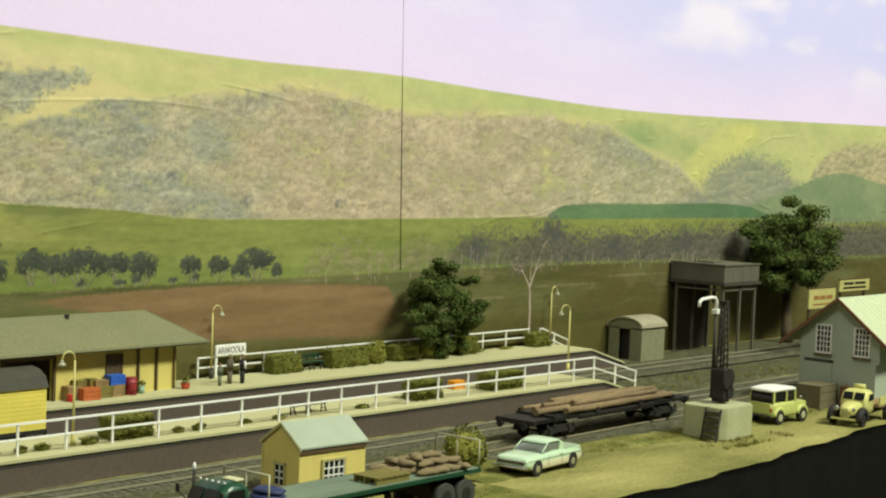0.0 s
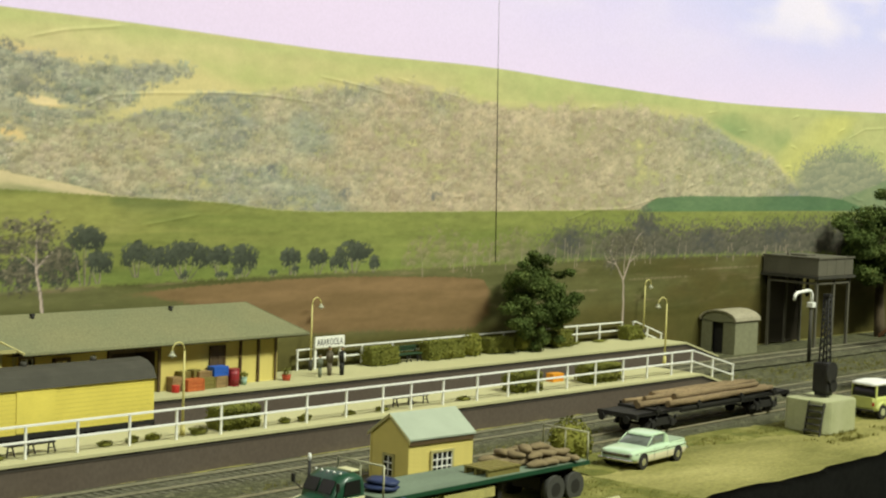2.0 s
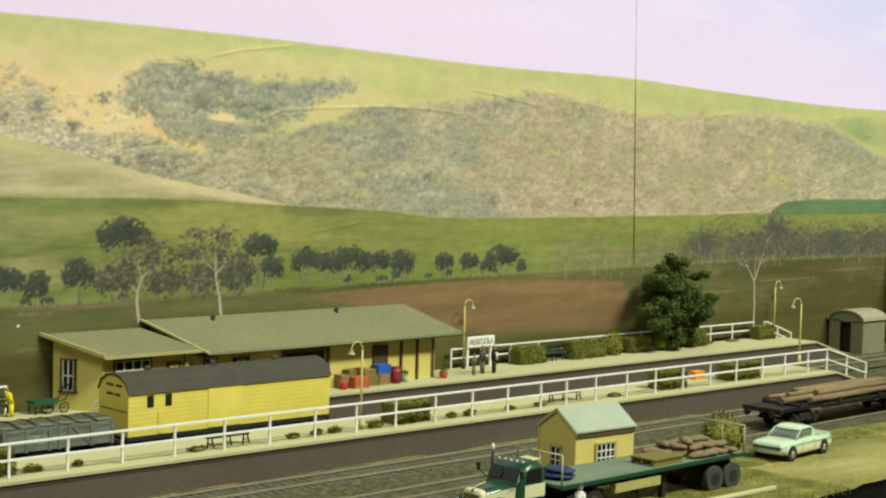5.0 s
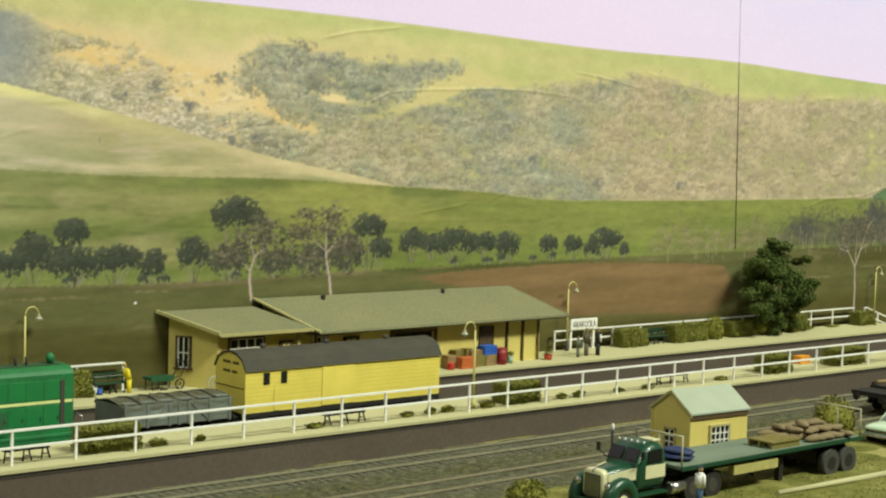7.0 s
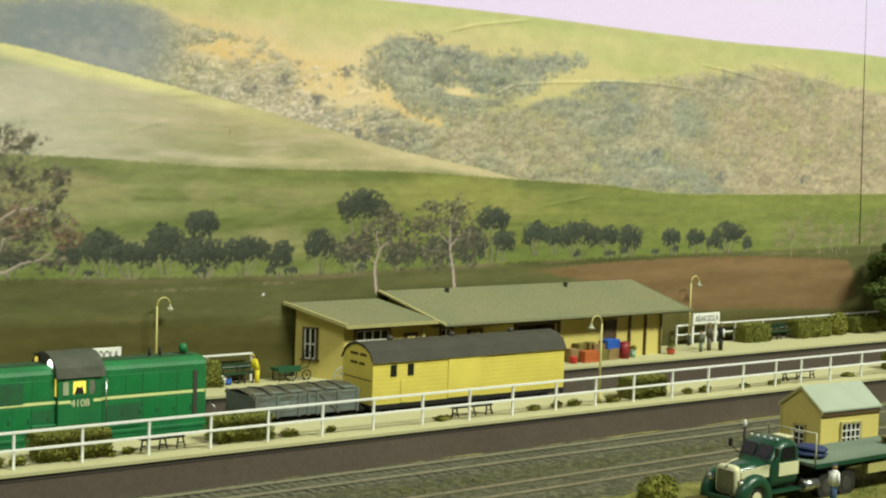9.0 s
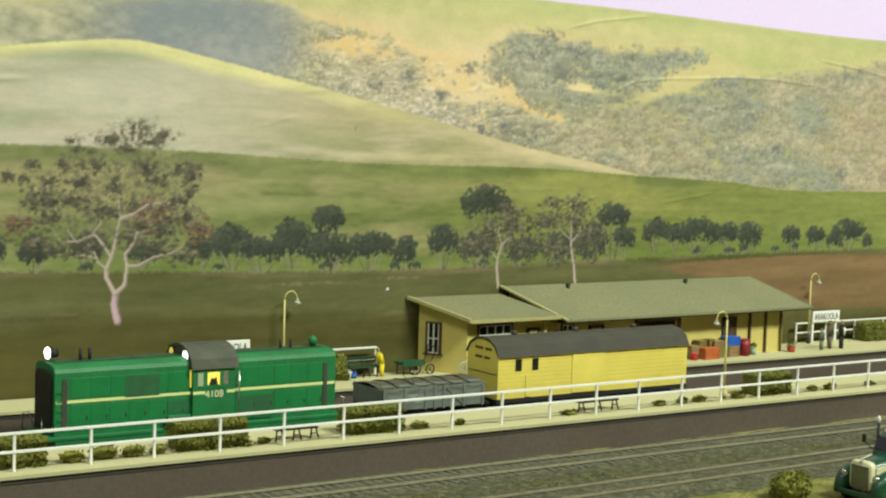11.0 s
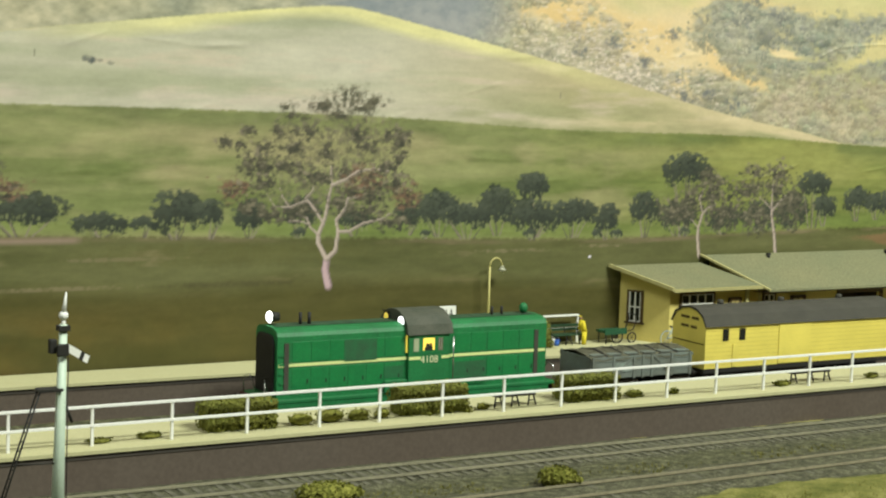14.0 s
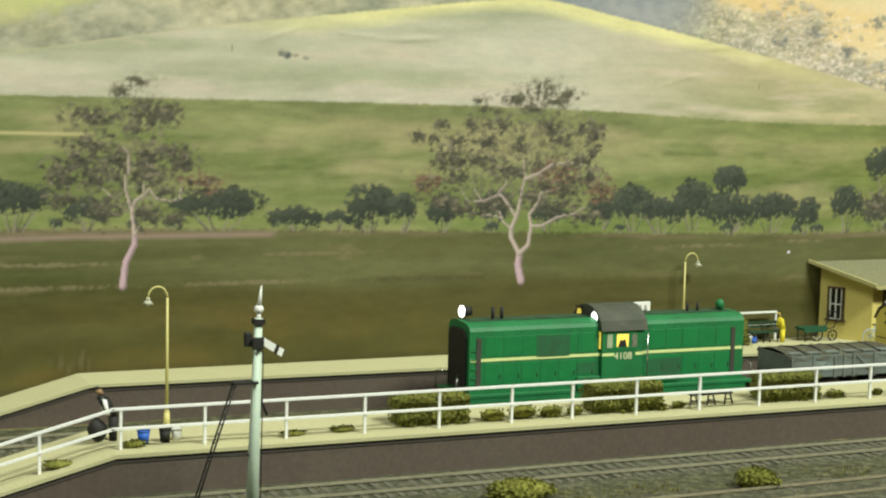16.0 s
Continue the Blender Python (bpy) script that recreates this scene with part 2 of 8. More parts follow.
def curve_through(points):
    """A smooth function through a few (x, z) control points."""
    xs, zs = [p[0] for p in points], [p[1] for p in points]

    def at(x):
        if x <= xs[0]:
            return zs[0]
        if x >= xs[-1]:
            return zs[-1]
        i = max(k for k in range(len(xs)) if xs[k] <= x)
        i = min(i, len(xs) - 2)
        h = xs[i + 1] - xs[i]

        def slope(k):
            if k == 0 or k == len(xs) - 1:
                return 0.0
            return (zs[k + 1] - zs[k - 1]) / (xs[k + 1] - xs[k - 1])
        t = (x - xs[i]) / h
        return (2 * t**3 - 3 * t**2 + 1) * zs[i] + (t**3 - 2 * t**2 + t) * h * slope(i) + (-2 * t**3 + 3 * t**2) * zs[i + 1] + (t**3 - t**2) * h * slope(i + 1)
    return at

# ---- the hall round the layout ----
def hall():
    for name, x0, x1, y0, y1, z0, z1, c in (("floor", -200, 330, -330, 200, -84, -80, (0.08, 0.075, 0.07)), ("ceiling", -200, 330, -330, 200, 250, 254, (0.14, 0.14, 0.13)),
                                            ("wall_north", -200, 330, 196, 200, -80, 250, (0.10, 0.10, 0.095)), ("wall_south", -200, 330, -330, -326, -80, 250, (0.10, 0.10, 0.095)),
                                            ("wall_west", -200, -196, -326, 196, -80, 250, (0.10, 0.10, 0.095)), ("wall_east", 326, 330, -326, 196, -80, 250, (0.10, 0.10, 0.095))):
        m = material("hall_" + name, c, 0.9, vary=0.12, scale=4, fine=60)
        tagged(part(name, box(B(), x0, x1, y0, y1, z0, z1), m), "plain grey " + name.split("_")[0] + " of the dim exhibition hall", name.split("_")[0], kind="structure")


hall()

# ---- backdrop: a board with a painted sky and a pasted landscape print, all paint on one flat surface ----
YB = 10.6
backdrop = tagged(part("backdrop", box(B(), -70, 150, YB + 0.03, YB + 0.6, -1.2, 27.6), SKY), "painted backdrop board with a lilac sky and a pasted landscape print", "backdrop", kind="structure")

skyline = curve_through([(-60, 16.2), (-20, 16.6), (9, 16.55), (20, 16.38), (33, 15.95), (43, 15.88), (52, 15.48), (64, 15.08), (75, 15.1), (99, 15.45), (140, 16)])
field_top = curve_through([(-60, 10.3), (-22.6, 10.15), (-8, 10.05), (-0.8, 9.88), (5.7, 9.56), (14, 9.45), (21, 9.12), (26, 8.88), (30, 8.52), (44, 8.46), (56, 8.5), (80, 8.35), (90, 8.02), (140, 8.3)])
pale_top = curve_through([(-60, 8.8), (-40, 9.5), (-30, 10.4), (-22.6, 11.44), (-17.2, 12.3), (-11, 13.1), (-5, 13.8), (-3.4, 13.82), (-0.5, 13.3), (3, 12.62), (8, 11.6), (13.6, 10.36), (18.1, 9.62), (21.4, 9.08)])
row_base = curve_through([(-60, 5.9), (-21, 5.85), (-9, 5.62), (8, 5.25), (20, 5.45), (35, 5.6), (60, 5.7), (94, 5.3), (140, 5.3)])
deep_top = curve_through([(-60, 3.9), (-21, 3.78), (-11, 3.68), (-1, 3.9), (6, 3.72), (20, 3.0), (40, 2.7), (65, 3.1), (140, 2.9)])
scrub_top = curve_through([(-60, 12), (-24, 12.5), (-18, 13.6), (-12, 14.3), (-4, 15.55), (1.5, 15.7), (3.4, 15.3), (6.6, 15.0), (9, 14.2), (11.4, 14.6), (13.2, 15.4), (17, 14.9), (23, 15.0), (28, 14.1), (33, 14.7), (37.5, 15.1), (44, 14.2), (53, 14.5), (58, 14.5), (63, 14.0), (66, 13.1), (70.5, 12.0), (73.5, 10.4), (76, 9.2)])
plough_top = curve_through([(20.5, 5.05), (25, 5.25), (32.6, 5.38), (39, 5.2), (43.4, 4.9), (44, 4.4)])
plough_low = curve_through([(20.5, 5.0), (25, 4.35), (30, 2.95), (36, 2.7), (42.7, 2.45), (44, 3.0)])
mound_top = curve_through([(70, 9.6), (73, 10.6), (75, 11.7), (77.5, 12.5), (81, 12.6), (84, 12.0), (87, 10.9)])
rise_top = curve_through([(76, 8.6), (80, 9.3), (84, 10.1), (90, 11.4), (94, 11.7), (101, 10.9), (140, 10.4)])
wood_top = curve_through([(43, 5.9), (47, 6.7), (51, 7.6), (55, 7.5), (57, 8.0), (60, 7.4), (70, 7.5), (80, 7.7), (140, 7.7)])


def ink(r, g, b):
    """A printing ink from its 0-255 colour."""
    grey = .3 * r + .59 * g + .11 * b
    return np.array([(((c * .93 + grey * .07) / 255 + .055) / 1.055) ** 2.4 / k for c, k in ((r, 1.03), (g, 1.10), (b, 0.81))], np.float32)


class Print:
    """A landscape painted by code on a fine grid of points, as colours of the print."""

    def __init__(self):
        self.x = np.concatenate([np.arange(-40, -23, .1), np.arange(-23, 40, .05), np.arange(40, 62, .07), np.arange(62, 122, .12)])
        self.z = np.concatenate([np.arange(-.9, 2, .3), np.arange(2, 4, .08), np.arange(4, 16.7, .05), np.arange(16.7, 27.5, .3)])
        self.X, self.Z = [a.astype(np.float32) for a in np.meshgrid(self.x, self.z)]
        self.P = np.zeros(self.X.shape + (3,), np.float32)
        self.D = np.zeros(self.X.shape, np.float32)
        self.rnd = random.Random(5)
        self.grit = self.fbm(7, 7, 91, 3)

    def lattice(self, sx, sz, seed):
        r = np.random.RandomState(seed).rand(64, 64).astype(np.float32)
        u, v = self.X * sx + 500.3, self.Z * sz + 300.7
        i, j = np.floor(u).astype(int), np.floor(v).astype(int)
        f, g = u - i, v - j
        f, g = f * f * (3 - 2 * f), g * g * (3 - 2 * g)
        i0, i1, j0, j1 = i % 64, (i + 1) % 64, j % 64, (j + 1) % 64
        return (r[j0, i0] * (1 - f) + r[j0, i1] * f) * (1 - g) + (r[j1, i0] * (1 - f) + r[j1, i1] * f) * g

    def fbm(self, sx, sz, seed, octaves=4):
        total, amp, s = 0, .5, 1.0
        for k in range(octaves):
            total = total + amp * (self.lattice(sx * s, sz * s, seed + k) - .5) * 2
            amp, s = amp * .55, s * 2.03
        return total

    def tufts(self, sx, sz, seed, warp):
        """Cells like crowns seen from afar: how far up each point lies in its crown, the crown's own number, the way to its middle."""
        r = np.random.RandomState(seed).rand(3, 97, 97).astype(np.float32)
        u = self.X * sx + 300.2 + warp * self.fbm(sx * 1.1, sz * 1.1, seed + 200, 3)
        v = self.Z * sz + 200.6 + warp * self.fbm(sx * 1.1, sz * 1.1, seed + 210, 3)
        i, j = np.floor(u).astype(int), np.floor(v).astype(int)
        best = np.full(u.shape, 9.0, np.float32)
        up, own = np.zeros_like(best), np.zeros_like(best)
        for a in (-1, 0, 1):
            for b in (-1, 0, 1):
                ii, jj = (i + a) % 97, (j + b) % 97
                du, dv = u - (i + a) - r[0, jj, ii], v - (j + b) - r[1, jj, ii]
                d = du * du + dv * dv
                near_ = d < best
                best = np.where(near_, d, best)
                up = np.where(near_, dv - .3 * du, up)
                own = np.where(near_, r[2, jj, ii], own)
        return np.clip(up * 1.7, -1, 1), own, np.sqrt(best)

    def curve(self, f):
        return np.array([f(v) for v in self.x], np.float32)[None, :]

    def below(self, f, width=.08, rough=0.0):
        """A mask of what lies under a curve, with a soft and uneven edge."""
        return np.clip((self.curve(f) + rough * self.grit - self.Z) / width + .5, 0, 1)

    def lay(self, mask, *inks):
        """Lays inks, a list of (colour) or a field, over the mask."""
        m = mask[..., None]
        self.P = self.P * (1 - m) + inks[0] * m

    def blend(self, a, b, f):
        f = np.clip(f, 0, 1)[..., None]
        return a * (1 - f) + b * f

    def spot(self, x, z, rx, rz, colour, alpha, rough=.5, hard=2.5):
        a, b = np.searchsorted(self.x, (x - rx * 1.3, x + rx * 1.3))
        c, d = np.searchsorted(self.z, (z - rz * 1.3, z + rz * 1.3))
        if a >= b or c >= d:
            return
        s = (slice(c, d), slice(a, b))
        m = ((self.X[s] - x) / rx) ** 2 + ((self.Z[s] - z) / rz) ** 2 + rough * self.grit[s]
        m = (np.clip((1 - m) * hard, 0, 1) * alpha)[..., None]
        self.P[s] = self.P[s] * (1 - m) + colour * m

    def stroke(self, pts, r0, r1, colour, alpha=.9):
        total = len(pts) - 1
        for k in range(total):
            (x0, z0), (x1, z1) = pts[k], pts[k + 1]
            n = max(2, int(math.hypot(x1 - x0, z1 - z0) / .04))
            for q in range(n):
                t = q / n
                r = r0 + (r1 - r0) * (k + t) / total
                self.spot(x0 + (x1 - x0) * t, z0 + (z1 - z0) * t, r, r, colour, alpha, .15, 2.0)

    def ridge(self, pts, height, width):
        """A wrinkle standing up from the pasted paper."""
        best = np.full(self.X.shape, 1e9, np.float32)
        x0, x1 = pts[0][0] - 1, pts[-1][0] + 1
        a, b = np.searchsorted(self.x, (x0, x1))
        X, Z = self.X[:, a:b], self.Z[:, a:b]
        best = np.full(X.shape, 9.0, np.float32)
        for (px, pz), (qx, qz) in zip(pts, pts[1:]):
            dx, dz = qx - px, qz - pz
            t = np.clip(((X - px) * dx + (Z - pz) * dz) / (dx * dx + dz * dz), 0, 1)
            best = np.minimum(best, np.hypot(X - px - t * dx, Z - pz - t * dz))
        taper = np.clip((X - pts[0][0]) * 2, 0, 1) * np.clip((pts[-1][0] - X) * 2, 0, 1)
        self.D[:, a:b] += height * np.exp(-(best / width) ** 2) * taper


def paint_hills(p):
    big, mid, fine = p.fbm(.06, .12, 1), p.fbm(.3, .5, 11), p.fbm(1.6, 2.4, 21)
    streak = p.fbm(.16, 1.5, 31)
    # sky
    up = np.clip((p.Z - 15) / 6, 0, 1)
    right = np.clip((p.X - 30) / 50, 0, 1)
    sky = p.blend(ink(237, 223, 242), ink(210, 214, 247), right * up * 1.1 + .5 * right * big)
    sky = p.blend(sky, ink(244, 240, 246), np.clip(p.fbm(.09, .3, 41) * 2.2 - .2, 0, 1) * right * np.clip(up - .25, 0, 1) * 1.2)
    p.lay(np.ones_like(p.X), sky)
    # far hills
    hill = p.blend(ink(192, 198, 112), ink(214, 205, 128), .45 + mid * .8)
    hill = p.blend(hill, ink(174, 188, 104), np.clip((p.X - 36) / 12, 0, 1) * np.clip(.55 + mid, 0, 1))
    hill = p.blend(hill, ink(150, 172, 98), np.clip(.8 - ((p.X - 66) / 8) ** 2 - ((p.Z - 13.2) / 1.6) ** 2 + mid * .6, 0, 1))
    hill = p.blend(hill, ink(200, 203, 104), np.clip(1 - ((p.X - 77 - (p.Z - 13.5) * 1.6) / 3.5) ** 2 + mid * .5, 0, 1) * (p.Z < 14.9))
    hill = p.blend(hill, ink(222, 206, 136), np.clip((13 - np.abs(p.X - 6)) / 6, 0, 1) * np.clip((15.4 - p.Z) / 1.2 + mid, 0, 1))
    hill = p.blend(hill, ink(186, 200, 112), np.exp(-((p.curve(skyline) - p.Z - .25) / .3) ** 2) * .5)
    hill = hill * (1 + .10 * fine + .07 * streak)[..., None]
    p.lay(p.below(skyline, .07), hill)


def paint_scrub(p):
    """The wooded hillside: small trees lit on top and shaded below, golden openings, cool haze to the west."""
    wide, mid, fine, dust = p.fbm(.14, .3, 61), p.fbm(.4, .7, 51), p.fbm(2.6, 4.2, 52, 3), p.fbm(6, 8, 53, 2)
    patch = p.fbm(1.0, 1.8, 66, 3)
    floor_line = np.maximum(p.curve(field_top), np.where(p.x < 21.4, p.curve(pale_top), 0))
    above = np.clip((p.Z - floor_line) / .09 + .5, 0, 1)
    top = p.curve(scrub_top)
    # how thick the trees stand
    thick = np.interp(p.X, (1.5, 3, 6, 9, 11.5, 13.5), (1.25, .92, .74, .62, .66, 1.0)) + .34 * mid + .42 * patch + .16 * fine
    thick = thick + .32 * np.clip(1 - (p.Z - floor_line) / 1.6, 0, 1) * (p.X < 14) * (p.X > 2)
    thick = thick - .8 * np.exp(-((p.X - 10.4 - .35 * (13.6 - p.Z)) / 1.0) ** 2 - ((p.Z - 13.9) / 1.3) ** 2)
    for gx, gz, gw, gh, tilt in ((14.5, 11.85, 1.5, .30, -.27), (12.6, 12.8, .8, .3, -.2), (16.9, 12.9, 1.0, .2, -.1), (5.4, 14.1, 1.6, .5, 0), (24.4, 13.95, 3.6, .46, .2), (21.8, 13.0, 1.6, .26, .3)):
        thick = thick - 1.08 * np.exp(-((p.X - gx) / gw) ** 2 - ((p.Z - gz - tilt * (p.X - gx)) / gh) ** 2)
    thick = thick - np.clip((p.Z - top + .6) / .9, 0, 2) * 1.1
    # ground between the trees
    gold = p.blend(ink(232, 214, 142), ink(228, 200, 116), .5 + mid * 1.2 + .3 * fine)
    gold = p.blend(gold, ink(214, 204, 124), np.clip((p.X - 17) / 3, 0, 1))
    open_ = np.clip((.95 - thick) * 1.5, 0, 1) * np.clip((top - p.Z) / .6 + .3, 0, 1) * np.clip((p.X - 1.5) / 1.5, 0, 1)
    p.lay(open_ * above * .9, gold * (1 + .06 * fine + .04 * dust)[..., None])
    # the mass of far leaves
    warm = np.clip((p.X - 22) / 18 + wide * 1.2 + .7 * mid, 0, 1) * np.clip((67 - p.X) / 14, 0, 1)
    warm = np.maximum(warm, np.clip(1 - np.abs(p.X - 8) / 5.5, 0, 1) * .5)
    cool = np.clip(.55 - wide * 1.8 - mid * .8, 0, 1) * (1 - warm * .75)
    dark = p.blend(p.blend(ink(126, 130, 92), ink(110, 121, 98), cool), ink(140, 132, 96), warm)
    light = p.blend(p.blend(ink(212, 206, 148), ink(190, 192, 146), cool), ink(214, 199, 144), warm)
    mass = np.clip((thick - .42) * 1.7 + .3 * fine, 0, .88)
    p.lay(mass * above, p.blend(dark, light, .46 + .35 * fine + .45 * patch + .3 * mid + .15 * dust))
    # tree by tree, the far ones first
    rnd = random.Random(612)
    trees = []
    for _ in range(11000):
        x = rnd.uniform(1.5, 45) if rnd.random() < .72 else rnd.uniform(45, 78)
        i = min(int(np.searchsorted(p.x, x)), len(p.x) - 1)
        z = rnd.uniform(floor_line[0, i] - .1, top[0, i] + .15)
        j = min(int(np.searchsorted(p.z, z)), len(p.z) - 1)
        if thick[j, i] + rnd.gauss(0, .24) > .66:
            trees.append((z, x, j, i))
    bounds = p.P.copy()
    for z, x, j, i in sorted(trees, reverse=True):
        s = min(.6, .17 * math.exp(rnd.gauss(0, .5)))
        lo, hi = dark[j, i], light[j, i]
        tint = rnd.random()
        own = np.array((1.03, 1.0, .9), np.float32) if tint < .3 else np.array((.93, 1.02, .95), np.float32) if tint < .52 else np.array((1.0, .97, 1.02), np.float32)
        own = own * rnd.uniform(.82, 1.14) * (1 - .10 * math.exp(-((x - 17.5) / 5.5) ** 2)) * (1.04 + .22 * float(patch[j, i]) + .16 * float(mid[j, i]))
        firm = rnd.uniform(.35, 1.0) * (1 - .35 * min(1, max(0, (x - 18) / 12)))
        p.spot(x, z - .25 * s, s * 1.1, s * .62, lo * own * .82, .55 * firm, 1.6, .9)
        for _ in range(3):
            p.spot(x + rnd.gauss(0, .5) * s, z + rnd.uniform(-.3, .3) * s, s * .7, s * .42, (lo * .55 + hi * .45) * own * rnd.uniform(.92, 1.08), .38 * firm, 1.7, .9)
        for _ in range(2):
            p.spot(x + rnd.gauss(-.1, .4) * s, z + rnd.uniform(.2, .6) * s, s * .5, s * .3, hi * own * rnd.uniform(.95, 1.1), rnd.uniform(.1, .5) * firm, 1.7, .9)
        if rnd.random() < .16:
            p.stroke([(x, z - .8 * s), (x + rnd.uniform(-.4, .4) * s, z + .1 * s)], .03, .025, lo * .72 if rnd.random() < .5 else hi * 1.05, .5)
    # cream glints on the open slope
    for _ in range(700):
        x = rnd.gauss(8.5, 2.6)
        i = min(int(np.searchsorted(p.x, x)), len(p.x) - 1)
        z = floor_line[0, i] + abs(rnd.gauss(0, 1.1))
        p.spot(x, z, rnd.uniform(.08, .24), rnd.uniform(.04, .08), ink(238, 226, 176), rnd.uniform(.1, .45), 1.8, .9)
    # single dark trees on the slope
    for x, z, s in ((10.9, 13.5, .4), (11.7, 10.95, .55), (14.3, 10.72, .5), (12.9, 11.1, .4), (9.6, 12.4, .4), (8.0, 13.0, .4), (6.4, 12.7, .4), (28.8, 10.4, .5), (33.5, 9.4, .5), (39.5, 9.3, .5), (27.2, 11.9, .6), (15.2, 15.1, .45), (14.4, 14.2, .6), (16.6, 14.4, .6)):
        for _ in range(26):
            p.spot(x + rnd.gauss(0, .5) * s, z + rnd.gauss(0, .3) * s, .16, .10, ink(108, 114, 95) * rnd.uniform(.88, 1.35), .3, 1.3, 1.1)
        p.stroke([(x, z - .55 * s), (x + .03, z)], .035, .03, ink(122, 116, 90), .45)
    # the fields and the pale hill stay clean below
    p.P = bounds * (1 - above[..., None]) + p.P * above[..., None]
    # haze of the far valley behind the pale hill
    veil = np.clip(1.3 - ((p.X + 1) / 4.2) ** 2 - ((p.Z - 14.2) / 2.6) ** 2, 0, 1)
    p.lay(veil * above * p.below(scrub_top, .5, .6) * .85, p.blend(ink(136, 148, 133), ink(158, 164, 144), .5 + fine * .7 + mid))


def paint_right_hills(p):
    mid, fine = p.fbm(.3, .5, 71), p.fbm(2.2, 3.4, 72, 3)
    lit, tone, _ = p.tufts(1.1, 2.0, 74, .6)
    m = p.below(mound_top, .8, 1.2) * np.clip((p.X - 70) / 5, 0, 1) * np.clip((88.5 - p.X) / 3, 0, 1)
    p.lay(m * .78, p.blend(ink(112, 124, 102), ink(160, 162, 122), .45 + .35 * lit + .5 * fine + .4 * mid))
    far = p.below(curve_through([(87, 10), (89, 12.0), (92, 13.4), (97, 13.9), (140, 13.5)]), .4, .7) * np.clip((p.X - 86.5) * 2, 0, 1)
    p.lay(far * .9, p.blend(ink(140, 140, 98), ink(194, 184, 124), .5 + .4 * lit + .4 * fine + .3 * mid))
    p.lay(p.below(rise_top, .15, .2) * (p.X > 76), p.blend(ink(118, 142, 90), ink(142, 158, 100), .5 + mid + .4 * fine))


def paint_fields(p):
    mid, streak, wisp = p.fbm(.22, .6, 81), p.fbm(.1, 1.3, 101), p.fbm(.5, 3.2, 111)
    tuft, grass = p.fbm(1.1, 2.4, 121), p.fbm(2.2, 7.5, 126, 3)
    # pale hill with a sunlit rim
    pale = p.blend(ink(168, 173, 122), ink(194, 193, 146), .45 + streak * 1.3 + mid * .5)
    pale = p.blend(pale, p.blend(ink(152, 156, 94), ink(180, 172, 112), .45 + streak * 1.4), (p.X + 3) / 9)
    pale = p.blend(pale, ink(196, 182, 138), np.clip(wisp * 1.8 - .35, 0, 1) * .6)
    rim = p.curve(pale_top) - p.Z
    pale = p.blend(pale, ink(222, 220, 130), np.clip((.62 - rim) / .4 + mid * .8, 0, 1) * .85 * np.clip((p.X + 16) / 6, 0, 1) * np.clip((10 - p.X) / 8, .1, 1))
    pale = p.blend(pale, ink(208, 196, 132), np.clip((p.X - 8) / 8, 0, 1) * np.clip((.45 - rim) / .2, 0, 1))
    pale = p.blend(pale, p.blend(ink(196, 188, 146), ink(196, 186, 122), (p.X - 1) / 8), np.exp(-((p.Z - p.curve(field_top) - .35) / .25) ** 2) * np.clip(.6 + wisp * 1.5, 0, 1) * .8)
    p.lay(p.below(pale_top, .06, .04) * (p.X < 21.4), pale * (1.06 + .09 * wisp + .08 * tuft + .07 * grass + .02 * p.grit)[..., None])
    # pasture
    g = p.blend(ink(117, 131, 62), ink(152, 157, 88), .5 + streak * 1.3)
    g = p.blend(g, p.blend(ink(114, 129, 52), ink(150, 155, 70), .5 + streak * 1.3), (p.X - 2) / 12)
    g = p.blend(g, ink(168, 162, 100), np.clip(mid * 2.4 - .2 + .5 * wisp, 0, 1) * np.clip((13 - p.X) / 8, .1, 1) * .8)
    g = p.blend(g, ink(98, 116, 54), np.exp(-((p.curve(field_top) - p.Z - .2) / .35) ** 2) * np.clip((34 - p.X) / 10, .25, 1) * np.clip(.2 + mid * 1.4, 0, .7))
    g = p.blend(g, ink(132, 147, 62), np.clip((p.X - 22) / 12, 0, 1) * .6)
    g = p.blend(g, ink(118, 138, 56), np.exp(-((p.Z - p.curve(row_base) - .3) / .35) ** 2) * .7)
    p.lay(p.below(field_top, .07, .05), g * (.95 + .12 * wisp + .13 * tuft + .14 * grass + .03 * p.grit)[..., None])
    p.lay(np.clip(1 - np.abs(p.Z - 8.95 + (p.X + 22) * .012) / .1, 0, 1) * (p.X < -19.6) * .8, ink(206, 196, 120))
    emerald = p.below(curve_through([(56, 8.45), (58.7, 9.2), (68, 9.32), (78.5, 9.28), (86, 8.25)]), .08, .06) * np.clip((p.Z - 8.35) / .08, 0, 1) * np.clip((p.X - 56.2) / 1.5, 0, 1) * (p.X < 86)
    p.lay(emerald * .92, p.blend(ink(78, 116, 66), ink(100, 136, 78), .5 + mid + .5 * grass))
    # olive paddock
    o = p.blend(ink(80, 85, 36), ink(106, 109, 56), .5 + streak * 1.1)
    o = p.blend(o, ink(136, 126, 78), np.clip(wisp * 2.4 - .7, 0, 1) * .7)
    low = np.clip((p.curve(deep_top) - p.Z) / .8 + .5 + mid * .5, 0, 1)
    o = p.blend(o, p.blend(ink(74, 74, 25), ink(90, 88, 37), .5 + streak), low)
    o = p.blend(o, ink(104, 90, 32), np.clip((-6 - p.X) / 8, 0, 1) * np.clip((3.5 - p.Z) / 1.2, 0, 1) * np.clip(.3 + mid * 1.6, 0, .8))
    o = p.blend(o, ink(86, 80, 32), np.clip((p.X - 48) / 12, 0, 1) * np.clip(.55 + mid, 0, .8))
